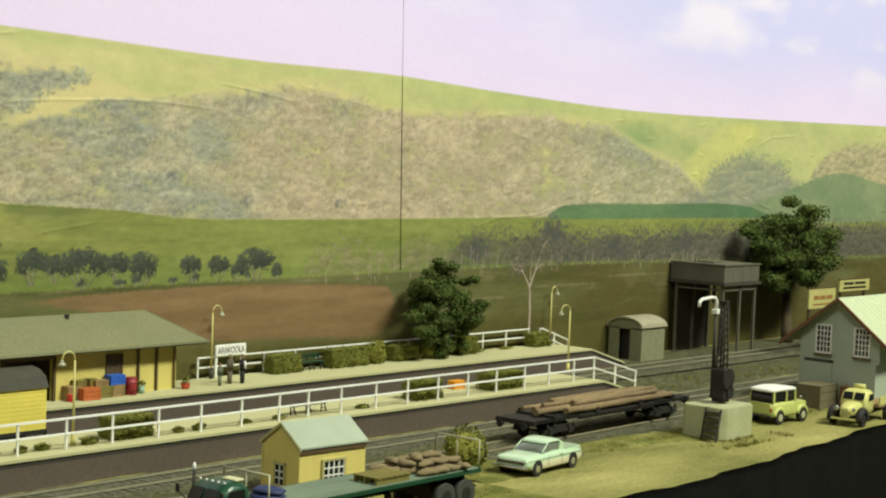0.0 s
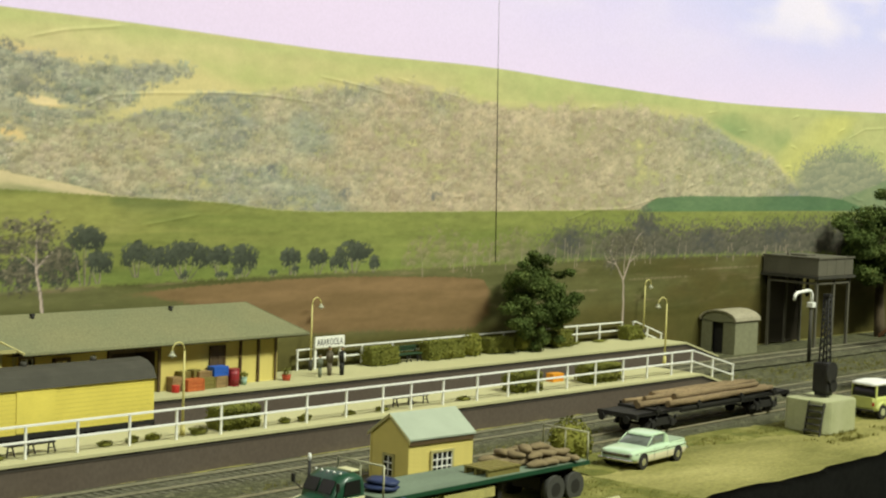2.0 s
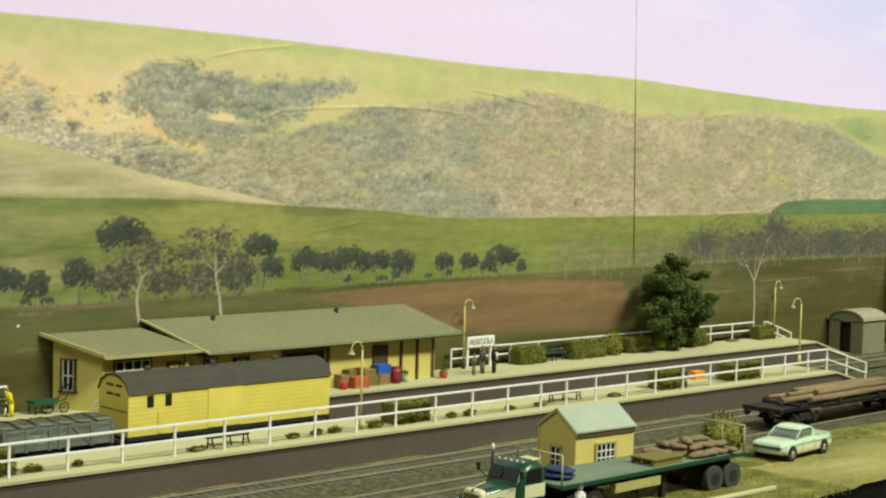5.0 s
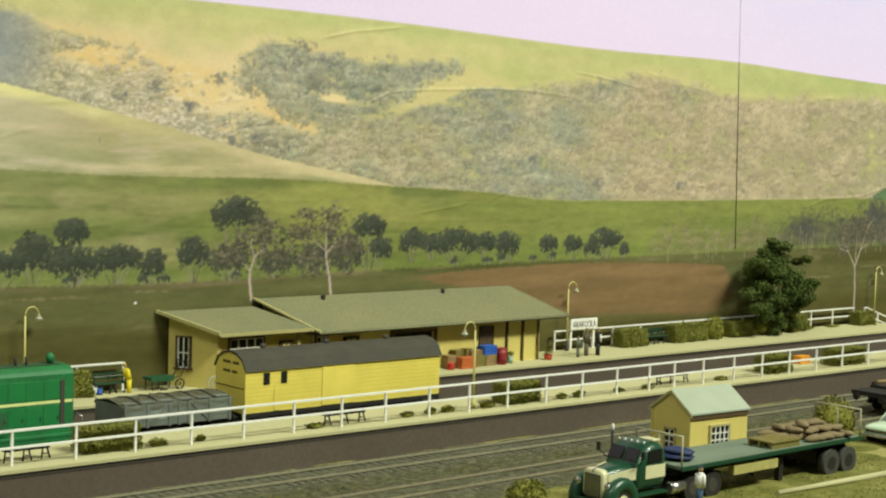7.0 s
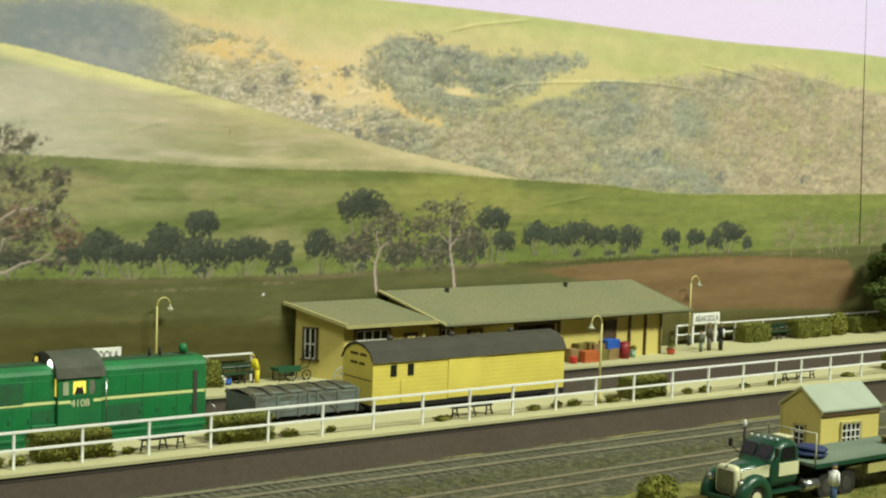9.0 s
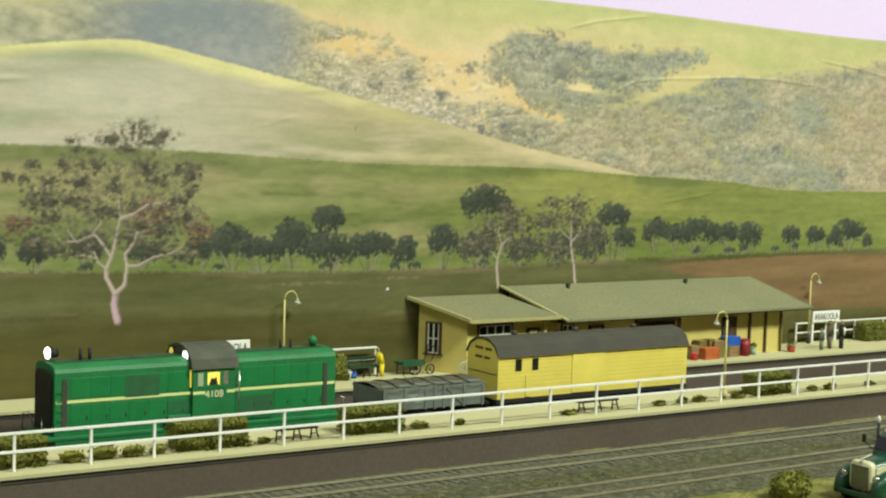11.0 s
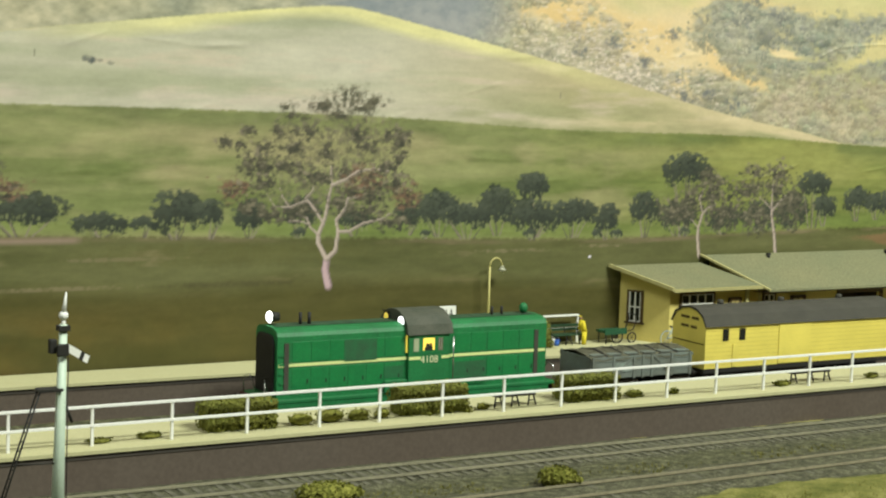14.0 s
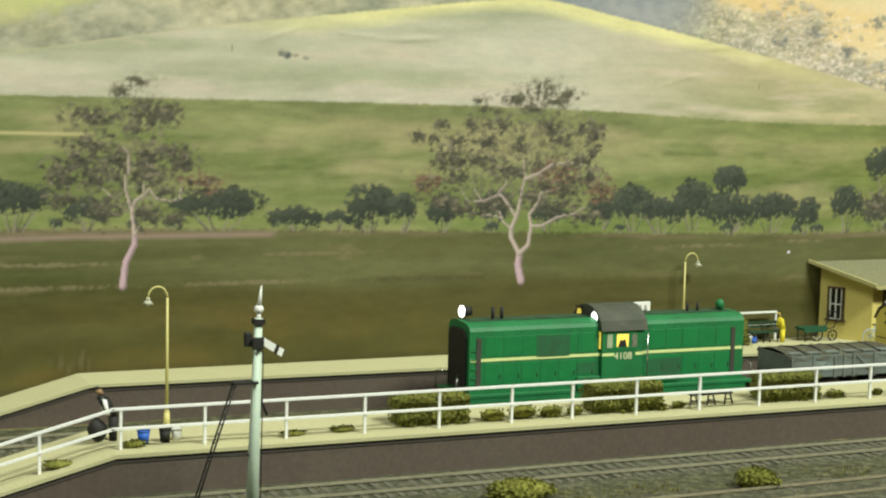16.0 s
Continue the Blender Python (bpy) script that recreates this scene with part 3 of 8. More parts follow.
    p.lay(p.below(row_base, .12, .1), o * (1 + .11 * tuft + .13 * grass + .03 * p.grit)[..., None])
    p.lay(p.below(plough_top, .1, .06) * (1 - p.below(plough_low, .2, .15)) * np.clip((p.X - 20.5) / 2, 0, 1) * np.clip((44.2 - p.X) / .4, 0, 1) * .92, p.blend(ink(142, 116, 68), ink(120, 98, 54), .5 + streak + .6 * wisp) * (1 + .10 * grass)[..., None])
    p.lay(np.clip(1 - np.abs(p.Z - 5.58 - .05 * mid) / .17, 0, 1) * np.clip((-13.4 - p.X) * 3, 0, 1) * .8, ink(160, 140, 108))
    p.lay(np.clip(1.2 - np.abs(p.Z - p.curve(row_base) + .1) / .13, 0, 1) * np.clip((20 - p.X) / 4, 0, 1) * np.clip(.45 + wisp, 0, 1) * .7, ink(136, 120, 82))
    for x, z, w in ((-22, 3.95, 4.2), (-14.5, 3.95, 3.2), (-21, 4.7, 2.5), (-12, 4.9, 2.6), (3.5, 4.85, 1.7), (8, 4.95, 1.3), (59, 4.5, 3.5), (66, 4.9, 4), (52, 4.0, 1.8)):
        p.spot(x, z, w, .09, ink(144, 134, 88), .5, 1.2, 1.0)
    p.spot(-8, 3.92, 3.0, .12, ink(70, 66, 36), .5, .8, 1.0)
    p.spot(-8, 5.0, 6, .5, ink(96, 94, 36), .3, .8, 1)


def paint_wood(p):
    """The grey brown wood beyond the joint, a pale thicket of gums before it, light stems below."""
    rnd = p.rnd
    mid, fine = p.fbm(.4, .6, 121), p.fbm(2.4, 3.4, 122, 3)
    lit, tone, _ = p.tufts(1.5, 2.2, 123, .6)
    stand = np.clip((p.Z - p.curve(row_base) + .1 + .3 * p.grit) / .45, 0, 1)
    m = p.below(wood_top, 1.0, 1.3) * stand * np.clip((p.X - 45) / 4, 0, 1)
    p.lay(np.clip(m * (.95 + .4 * fine) * np.clip(.75 + (p.X - 50) / 20, .8, 1.3), 0, .93), p.blend(ink(74, 76, 58), ink(108, 104, 80), .42 + .34 * lit + .45 * fine + .3 * mid))
    for cx, cz, w in ((57.5, 7.6, 1.0), (50.5, 6.8, 1.0), (64, 6.8, 1.6), (72, 6.9, 2)):
        for _ in range(90):
            p.spot(cx + rnd.gauss(0, .5) * w, cz + rnd.gauss(0, .4), .22, .15, ink(78, 82, 66) * rnd.uniform(.9, 1.15), .42, 1.3, 1.3)
    m = p.below(curve_through([(36.8, 5.6), (38.6, 7.0), (41, 7.15), (43.5, 6.6), (46, 7.3), (49, 6.6)]), .6, 1.3) * stand * np.clip((p.X - 36.6) / 1.2, 0, 1) * np.clip((49 - p.X) / 3, 0, 1)
    p.lay(np.clip(m * (.62 + .8 * fine), 0, .75), p.blend(ink(104, 104, 62), ink(158, 148, 98), .45 + .35 * lit + .5 * fine))
    for _ in range(70):
        x = rnd.uniform(38.0, 82)
        b = row_base(x) - rnd.uniform(-.2, .5)
        h = rnd.uniform(.5, 1.4)
        lean = rnd.uniform(-.25, .25)
        p.stroke([(x, b), (x + lean * .4, b + h * .5), (x + lean, b + h)], .045, .02, ink(162, 150, 112), .45)


def paint_row_tree(p, x, z0, z1, w, low, rnd):
    """A dark paddock tree: slender forking stems under a broad lumpy crown, lit on its top, ragged below."""
    h = z1 - z0
    zc = z0 + h * low
    for k in range(2 + int(w * 4)):
        a = rnd.uniform(-.75, .75) * w
        p.stroke([(x + a * .3, z0), (x + a * .6, z0 + h * low * .8), (x + a, zc + (z1 - zc) * .4)], .045, .025, ink(138, 130, 98) if k % 2 else ink(96, 92, 68), .65)
    ch = z1 - zc
    for u, v, ru, rv in ((0, .50, .6, .42), (-.48, .40, .46, .40), (.48, .42, .46, .40), (-.15, .68, .42, .30), (.22, .64, .42, .32)):
        u, v = u + rnd.uniform(-.16, .16), v + rnd.uniform(-.12, .1)
        p.spot(x + u * w, zc + v * ch, ru * w * rnd.uniform(.8, 1.1), rv * ch, ink(54, 62, 44) * rnd.uniform(.94, 1.06), .92, .9, 2.4)
    for _ in range(int(40 + 220 * w * ch)):
        a, r = rnd.random() * 6.283, math.sqrt(rnd.random())
        u, v = math.cos(a) * r, math.sin(a) * r
        v = v * .9 if v > 0 else v * .75
        top_side = .5 + .5 * v - .15 * u
        c = ink(42, 50, 36) * (1 - top_side) + ink(86, 95, 66) * top_side
        s = rnd.uniform(.045, .11)
        p.spot(x + u * w * .98, zc + (.5 + .5 * v) * ch, s * 1.25, s * .9, c * rnd.uniform(.75, 1.25), .5, 1.4, 1.3)
    for _ in range(int(7 + 16 * w)):
        u = rnd.uniform(-.8, .8)
        p.spot(x + u * w, zc + rnd.uniform(-.05, .3) * ch, .05, .08, ink(134, 144, 82), .45, 1.2, 1.3)


def paint_gum(p, x, z, clusters, limbs, rnd, flush=(), strong=1.0, haze=()):
    """A white gum: loose hazy masses of grey olive leaves, some bronze, and a pinkish trunk with crooked pale limbs."""
    olive, deep, pale_, bronze = ink(98, 97, 65), ink(64, 66, 46), ink(140, 133, 94), ink(128, 102, 68)
    over = []
    for dx, dz, rx, rz in haze:
        for _ in range(int(150 * rx * rz)):
            a, r = rnd.random() * 6.283, math.sqrt(rnd.random())
            s = rnd.uniform(.05, .13)
            p.spot(x + dx + r * math.cos(a) * rx, z + dz + r * math.sin(a) * rz, s * 1.4, s, rnd.choice((olive, olive, pale_, deep)), rnd.uniform(.10, .3), 1.6, 1.0)
        for _ in range(int(7 * rx * rz)):
            a, r = rnd.random() * 6.283, math.sqrt(rnd.random()) * .9
            px, pz = x + dx + r * math.cos(a) * rx, z + dz + r * math.sin(a) * rz
            p.stroke([(px, pz), (px + rnd.uniform(-.3, .3), pz + rnd.uniform(.1, .4))], .03, .02, ink(126, 112, 84), .45)
    for k, (dx, dz, rx, rz) in enumerate((*clusters, *flush)):
        tint = bronze if k >= len(clusters) else olive
        thin = strong * (.5 if dz > 6.1 else .95 if dz > 4.8 else 1.3)
        for _ in range(4):
            p.spot(x + dx + rnd.uniform(-.5, .5) * rx, z + dz + rnd.uniform(-.5, .5) * rz, rx * 1.15, rz * 1.25, tint * rnd.uniform(.92, 1.08), .30 * thin, 1.9, .8)
        for _ in range(int(80 + 1000 * rx * rz)):
            a, r = rnd.random() * 6.283, abs(rnd.gauss(0, .72))
            u, v = r * math.cos(a), r * math.sin(a)
            c = deep if rnd.random() < .5 - .22 * v else pale_ if rnd.random() < .25 + .2 * v else tint
            s = rnd.uniform(.045, .11)
            dab = (x + dx + u * rx, z + dz + v * rz, s * 1.3, s * .85, c * rnd.uniform(.88, 1.1), rnd.uniform(.2, .5) * thin, 1.5, 1.0)
            p.spot(*dab)
            over.append(dab)
    for pts, r0, r1 in limbs:
        tone = ink(196, 170, 152) if pts[0] == (0.0, 0.0) and r0 > .12 else ink(192, 178, 142) if strong > .6 else ink(148, 136, 108)
        ways = [(x + a, z + b) for a, b in pts]
        p.stroke([(a + .03, b - .03) for a, b in ways], r0 * .85, r1, tone * .55, .5)
        p.stroke([(a - .01, b + .01) for a, b in ways], r0 * .68, r1 * .6, tone, .65)
    for dab in rnd.sample(over, len(over) // 5):
        p.spot(*dab)


# paddock trees as (place, foot, top, half width), by stretches of the row
WEST_ROW = [(-24.5, 5.9, 7.2, 1.2), (-22.2, 5.9, 7.4, 1.2), (-19.9, 5.9, 6.9, .7), (-15.5, 5.85, 7.2, 1.4), (-12.8, 5.8, 6.5, .9), (-11.3, 5.75, 6.35, .4), (-10.1, 5.65, 7.35, .8), (-8.9, 5.65, 6.95, .5), (-7.4, 5.65, 6.95, .55), (-5.4, 5.75, 7.05, .7), (-3.2, 5.65, 6.5, .6), (-1.0, 5.65, 6.7, .55)]
MID_ROW = [(4.47, 5.4, 7.95, .62), (.33, 5.55, 7.2, .8), (2.93, 5.55, 7.35, .75), (1.6, 5.45, 6.7, 1.05), (4.55, 5.45, 6.85, 1.1), (6.4, 5.4, 6.85, .95), (8.07, 5.3, 6.65, .5), (9.93, 5.35, 7.15, .65), (12.0, 5.4, 8.75, 1.05), (11.6, 5.4, 6.7, .8), (14.0, 5.4, 6.5, .8), (15.9, 5.5, 6.7, .8), (17.8, 5.5, 7.0, .8)]
EAST_ROW = [(18.95, 5.65, 7.95, .8), (19.62, 5.65, 6.95, .58), (21.53, 5.85, 7.25, .7), (22.67, 5.9, 7.0, .55), (24.05, 5.7, 7.2, 1.2), (25.95, 5.75, 7.0, .6), (27.33, 5.7, 7.05, .72), (30.1, 5.7, 6.8, .5), (31.8, 5.65, 6.75, .6), (34.13, 5.65, 7.05, 1.05), (33.0, 5.7, 6.4, .4), (35.53, 5.65, 6.35, .33)]
# leaf masses of the great gum as (across, up, half width, half height) from its foot
GUM_TOP = [(.7, 7.0, .69, .28), (-.4, 6.6, .68, .2), (-1.8, 6.5, .22, .12), (-1.6, 6.2, .22, .12), (1.0, 6.5, .81, .29), (1.7, 6.7, .33, .25), (.2, 6.2, .34, .16), (-1.0, 5.6, .63, .32), (-2.1, 5.7, .2, .24), (-3.3, 5.6, .26, .16), (-4.1, 5.2, .3, .16), (-3.6, 5.1, .17, .12), (-2.6, 5.0, .26, .24), (-1.5, 5.0, .4, .16), (-.2, 5.0, .21, .37), (1.0, 5.5, .32, .33), (1.4, 5.1, .33, .25), (2.4, 5.5, .24, .25), (2.9, 5.3, .33, .42), (2.7, 4.7, .24, .17)]
GUM_LOW = [(-2.9, 4.4, .62, .44), (-1.7, 4.4, .78, .24), (-2.6, 3.8, .4, .28), (-.5, 4.0, .57, .24), (.6, 4.1, .35, .21), (2.2, 4.3, .52, .29), (2.7, 3.8, .48, .33), (1.7, 3.3, .59, .29), (.9, 3.5, .51, .21), (.4, 3.0, .51, .33), (-1.2, 2.8, .63, .29), (-2.3, 2.6, .53, .24), (1.4, 2.7, .7, .17), (2.5, 2.3, .67, .21), (-3.2, 2.9, .31, .2)]
GUM_BRONZE = [(-3.7, 3.5, .52, .32), (1.4, 3.9, .59, .41), (3.1, 3.3, .48, .42)]
GUM_LIMBS = [([(0.0, 0.0), (-.15, .6), (-.1, 1.0)], .2, .15), ([(-.1, 1.0), (-.45, 1.6), (-.45, 1.9), (-.2, 2.5), (-.05, 3.3), (.05, 3.7), (0, 4.4)], .13, .03), ([(-.1, 1.0), (.25, 1.3), (.35, 2.0), (.25, 2.4), (.65, 2.9), (.7, 3.2), (1.2, 3.3)], .11, .03), ([(.05, 3.7), (.6, 3.9), (1.1, 4.2), (1.8, 4.3), (2.4, 4.2)], .08, .03),
             ([(.35, 2.0), (.8, 2.0), (1.4, 2.3), (2.1, 2.42), (2.6, 2.7)], .08, .025), ([(-.25, 2.3), (-.6, 2.8), (-.9, 3.15), (-1.2, 3.05), (-1.6, 2.9), (-2.2, 2.95), (-2.5, 3.4)], .08, .025), ([(-.45, 1.9), (-.8, 2.2), (-.9, 2.5), (-1.4, 2.7)], .07, .03), ([(-.8, 2.3), (-1.3, 2.42), (-1.8, 2.38)], .05, .02), ([(-1.0, 3.2), (-.7, 3.5), (-.7, 3.7)], .05, .02), ([(-1.6, 2.9), (-1.9, 3.3), (-2.0, 3.6)], .045, .02)]
GUM_WEST = [(.5, 6.7, .41, .18), (-.1, 6.4, .26, .18), (-1.0, 5.6, .81, .25), (.9, 5.7, .74, .33), (1.5, 5.6, .37, .29), (.4, 5.2, .26, .18), (-1.1, 4.6, .63, .29), (-1.4, 4.0, .72, .36), (-.8, 3.6, .64, .4), (-2.0, 3.6, .36, .45), (1.5, 4.4, .56, .33), (2.0, 4.1, .42, .37), (.9, 4.2, .47, .26), (.8, 3.6, .47, .37), (1.5, 3.1, .34, .15), (.8, 2.4, .56, .37), (1.7, 2.2, .38, .19), (-.5, 2.5, .46, .37), (-1.9, 2.9, .45, .18), (-.1, 4.2, .26, .36)]
GUM_WEST_LIMBS = [([(0.0, 0.0), (.1, .8), (.4, 1.4), (.4, 1.7)], .15, .1), ([(.4, 1.7), (.3, 2.5), (.1, 3.2), (.1, 3.7)], .09, .04), ([(.3, 2.4), (.4, 2.8), (.7, 3.0), (.9, 3.2), (1.1, 2.9), (1.6, 2.8), (2.0, 2.9)], .07, .03), ([(.2, 3.7), (.2, 4.4), (0, 4.6)], .05, .03), ([(.7, 3.1), (.7, 3.5)], .05, .02), ([(1.9, 2.9), (2.0, 3.4)], .05, .02), ([(-.4, 3.0), (-.6, 3.2), (-.8, 3.3)], .05, .02), ([(.4, 1.7), (.6, 2.0)], .05, .02), ([(1.0, 3.9), (.7, 4.1)], .04, .02)]


def paint_trees(p):
    rnd = random.Random(77)
    for x, z0, z1, w in WEST_ROW + MID_ROW + EAST_ROW:
        tall = z1 - z0 > 2
        paint_row_tree(p, x, z0 - (.15 if tall else .1), z1 + .05, w * 1.24, (.60 if z1 > 8.4 else .55) if tall else rnd.uniform(.12, .32), rnd)
    for _ in range(22):
        x = rnd.uniform(-24, 37)
        paint_row_tree(p, x, row_base(x), row_base(x) + rnd.uniform(.25, .5), rnd.uniform(.12, .28), .1, rnd)
    paint_gum(p, -4.25, 3.73, GUM_TOP + GUM_LOW, GUM_LIMBS, rnd, GUM_BRONZE, 1.0, [(-.2, 4.9, 2.3, 1.7), (.4, 3.6, 2.6, 1.0), (-1.7, 3.7, 1.6, 1.0), (1.3, 5.2, 1.6, 1.2)])
    paint_gum(p, -18.74, 3.95, GUM_WEST, GUM_WEST_LIMBS, rnd, [(2.7, 3.4, .54, .26)], 1.0, [(0, 4.9, 1.5, 1.5), (0, 3.6, 1.9, 1.1)])
    paint_gum(p, 12.8, 4.39, [(-1.1, 1.9, .88, .42), (1.1, 1.8, .91, .48), (.3, 3.4, .36, .24), (.5, 2.6, .84, .43), (-.4, 2.4, .47, .33), (.9, 3.0, .42, .24)],
              [([(0.0, 0.0), (-.1, .7), (-.1, 1.2)], .1, .08), ([(-.1, 1.2), (.1, 1.8), (.3, 2.0), (.8, 2.2)], .07, .03), ([(-.1, 1.2), (-.4, 1.5), (-.6, 1.6)], .05, .02), ([(.1, 1.8), (-.1, 2.4), (.2, 3.0)], .05, .02)], rnd)
    paint_gum(p, 16.93, 4.43, [(-1.7, 2.7, .8, .34), (-1.3, 3.5, .43, .24), (-.1, 3.4, .57, .39), (-1.0, 1.5, .69, .54), (.7, 2.0, .84, .69), (-.1, 2.7, .44, .34)],
              [([(0.0, 0.0), (-.1, .8), (-.3, 1.6)], .1, .08), ([(-.3, 1.6), (-.3, 2.3), (-.3, 3.2)], .07, .03), ([(-.3, 1.8), (.2, 2.3), (.5, 2.5)], .05, .02), ([(-.3, 1.9), (-1.1, 2.5)], .05, .02)], rnd)
    paint_gum(p, 55.6, 1.9, [(-.7, 4.3, 1.1, .6), (.9, 4.6, .9, .5), (.1, 5.0, .9, .4), (-1.2, 3.6, .5, .4)],
              [([(0.0, 0.0), (0, 1.4), (-.1, 2.6)], .09, .07), ([(-.1, 2.6), (.4, 3.6), (1.0, 4.9)], .08, .03), ([(-.1, 2.6), (-.8, 3.5), (-1.4, 4.2)], .07, .03), ([(-.05, 3.0), (-.1, 4.6)], .05, .02), ([(.4, 3.6), (1.4, 4.1)], .05, .02), ([(-.8, 3.5), (-1.6, 3.7), (-2.0, 4.2)], .05, .02), ([(1.0, 4.9), (1.6, 5.4)], .045, .02), ([(-1.4, 4.2), (-1.2, 5.0)], .04, .02)], rnd, (), .65)
    for _ in range(14):
        p.spot(-13.07 + rnd.gauss(0, .2), 11.58 + rnd.gauss(0, .06), .14, .08, ink(94, 102, 84), .5, .9, 1.6)
    p.spot(7.3, 4.52, .06, .06, ink(250, 248, 236), 1.0, 0, 3)
    for _ in range(60):
        p.spot(-20.1 + rnd.gauss(0, .3), 1.45 + rnd.gauss(0, .18), .09, .06, rnd.choice((ink(96, 92, 44), ink(110, 106, 58), ink(66, 64, 28))), .45, 1.0, 1.4)
    p.stroke([(-15.1, 11.7), (-15.1, 11.95)], .03, .03, ink(128, 128, 92), .7)
    p.stroke([(5.6, 10.8), (5.6, 11.05)], .03, .03, ink(128, 128, 92), .6)
    p.spot(17.9, 9.85, .1, .08, ink(128, 124, 84), .6, .8, 1.6)


def crease(p):
    rnd = random.Random(31)
    for pts in ([(18.5, 12.7), (19.9, 13.3), (22.1, 13.5), (26.1, 13.7), (28.5, 13.7), (31.5, 13.5)], [(31.5, 14.75), (33.8, 14.5), (36.5, 14.1)], [(16.0, 15.4), (17.7, 15.8), (20.7, 16.2)], [(50, 7.9), (52.5, 8.5), (55.5, 8.6), (59, 9.3)],
                [(21.5, 7.9), (23, 8.1), (25, 8.4)], [(14.5, 7.5), (16.4, 7.75), (18.2, 8.3)], [(36.5, 15.0), (38, 14.7)], [(40, 14.4), (41.4, 14.2)], [(13.2, 15.0), (15, 15.1)], [(63, 14.3), (64.5, 14.5)], [(80, 13.2), (82.5, 14.0), (86, 14.2)]):
        p.ridge(pts, .022, .055)
    for _ in range(26):
        x, z, a = rnd.uniform(40, 100), rnd.uniform(8.5, 14.6), rnd.uniform(-.3, .4)
        p.ridge([(x, z), (x + .5, z + .5 * a + .05), (x + 1.1, z + 1.0 * a)], .036, .08)
    for _ in range(26):
        x, z, a = rnd.uniform(-22, 40), rnd.uniform(6.5, 13.5), rnd.uniform(-.2, .6)
        p.ridge([(x, z), (x + .8, z + .8 * a), (x + 2.0, z + 1.8 * a)], .014, .09)
    p.D += .012 * p.fbm(.5, .5, 131, 3)


def landscape():
    p = Print()
    for job in (paint_hills, paint_scrub, paint_right_hills, paint_fields, paint_wood, paint_trees, crease):
        job(p)
    h, w = p.X.shape
    m = bpy.data.materials.new("landscape_print")
    m.use_nodes = True
    n, link = m.node_tree.nodes, m.node_tree.links.new
    b = n["Principled BSDF"]
    b.inputs["Roughness"].default_value, b.inputs["Specular IOR Level"].default_value = .75, .2
    col, co, nz = n.new("ShaderNodeVertexColor"), n.new("ShaderNodeTexCoord"), n.new("ShaderNodeTexNoise")
    col.layer_name = "ink"
    nz.inputs["Scale"].default_value, nz.inputs["Detail"].default_value = 420, 4
    rng, hsv = n.new("ShaderNodeMapRange"), n.new("ShaderNodeHueSaturation")
    rng.inputs["From Min"].default_value, rng.inputs["From Max"].default_value, rng.inputs["To Min"].default_value, rng.inputs["To Max"].default_value = .3, .7, .975, 1.025
    link(co.outputs["Object"], nz.inputs["Vector"])
    link(nz.outputs["Fac"], rng.inputs["Value"])
    link(rng.outputs["Result"], hsv.inputs["Value"])
    link(col.outputs["Color"], hsv.inputs["Color"])
    link(hsv.outputs["Color"], b.inputs["Base Color"])
    cut = int(np.searchsorted(p.x, 44.1))
    for a, e, side in ((0, cut + 1, "grazing land and white gums"), (cut, w, "scrub hills and an emerald field")):
        X, Z, D, P = [q[:, a:e] for q in (p.X, p.Z, p.D, p.P)]
        hh, ww = X.shape
        me = bpy.data.meshes.new("landscape_print")
        me.vertices.add(hh * ww)
        me.vertices.foreach_set("co", (np.stack([X, YB - .01 - D, Z], -1) * K).astype(np.float32).ravel())
        i = (np.arange(hh - 1)[:, None] * ww + np.arange(ww - 1)[None, :]).ravel()
        quads = np.stack([i, i + 1, i + 1 + ww, i + ww], -1).astype(np.int32)
        me.loops.add(quads.size)
        me.loops.foreach_set("vertex_index", quads.ravel())
        me.polygons.add(len(quads))
        me.polygons.foreach_set("loop_start", np.arange(0, quads.size, 4, dtype=np.int32))
        me.polygons.foreach_set("use_smooth", np.ones(len(quads), bool))
        at = me.color_attributes.new("ink", "FLOAT_COLOR", "POINT")
        at.data.foreach_set("color", np.concatenate([np.clip(P, .005, .96), np.ones(P.shape[:2] + (1,), np.float32)], -1).astype(np.float32).ravel())
        me.update(calc_edges=True)
        me.materials.append(m)
        ob = new("landscape_print", me)
        ob.parent = backdrop
        tagged(ob, "pasted paper print of " + side)


landscape()
bm = B()
rod(bm, (43.8, YB - .01, 21), (43.97, YB - .02, 15.9), 0.008, seg=4)
rod(bm, (43.97, YB - .02, 15.9), (44.32, YB - .06, 5.8), 0.015, 0.018, seg=4)
part("panel_joint", bm, BLACK, backdrop, "dark vertical joint between two backdrop panels")

# ---- ground of the layout ----
edge_curve = curve_through([(-60, -17), (10, -16.5), (20, -15.2), (27, -14.3), (36, -14.2), (45, -13.3), (54, -12.6), (70, -12.2), (140, -12)])


def edge_y(x):
    return edge_curve(x) + 0.12 * math.sin(x * 0.9) + 0.08 * math.sin(x * 2.3)


def ground_z(x, y):
    z = 0.03 * noise.noise(Vector((x * .4, y * .4, 0))) + 0.015 * noise.noise(Vector((x * 2, y * 2, 5)))
    if y > -0.5:
        return z - .12
    return z - .06


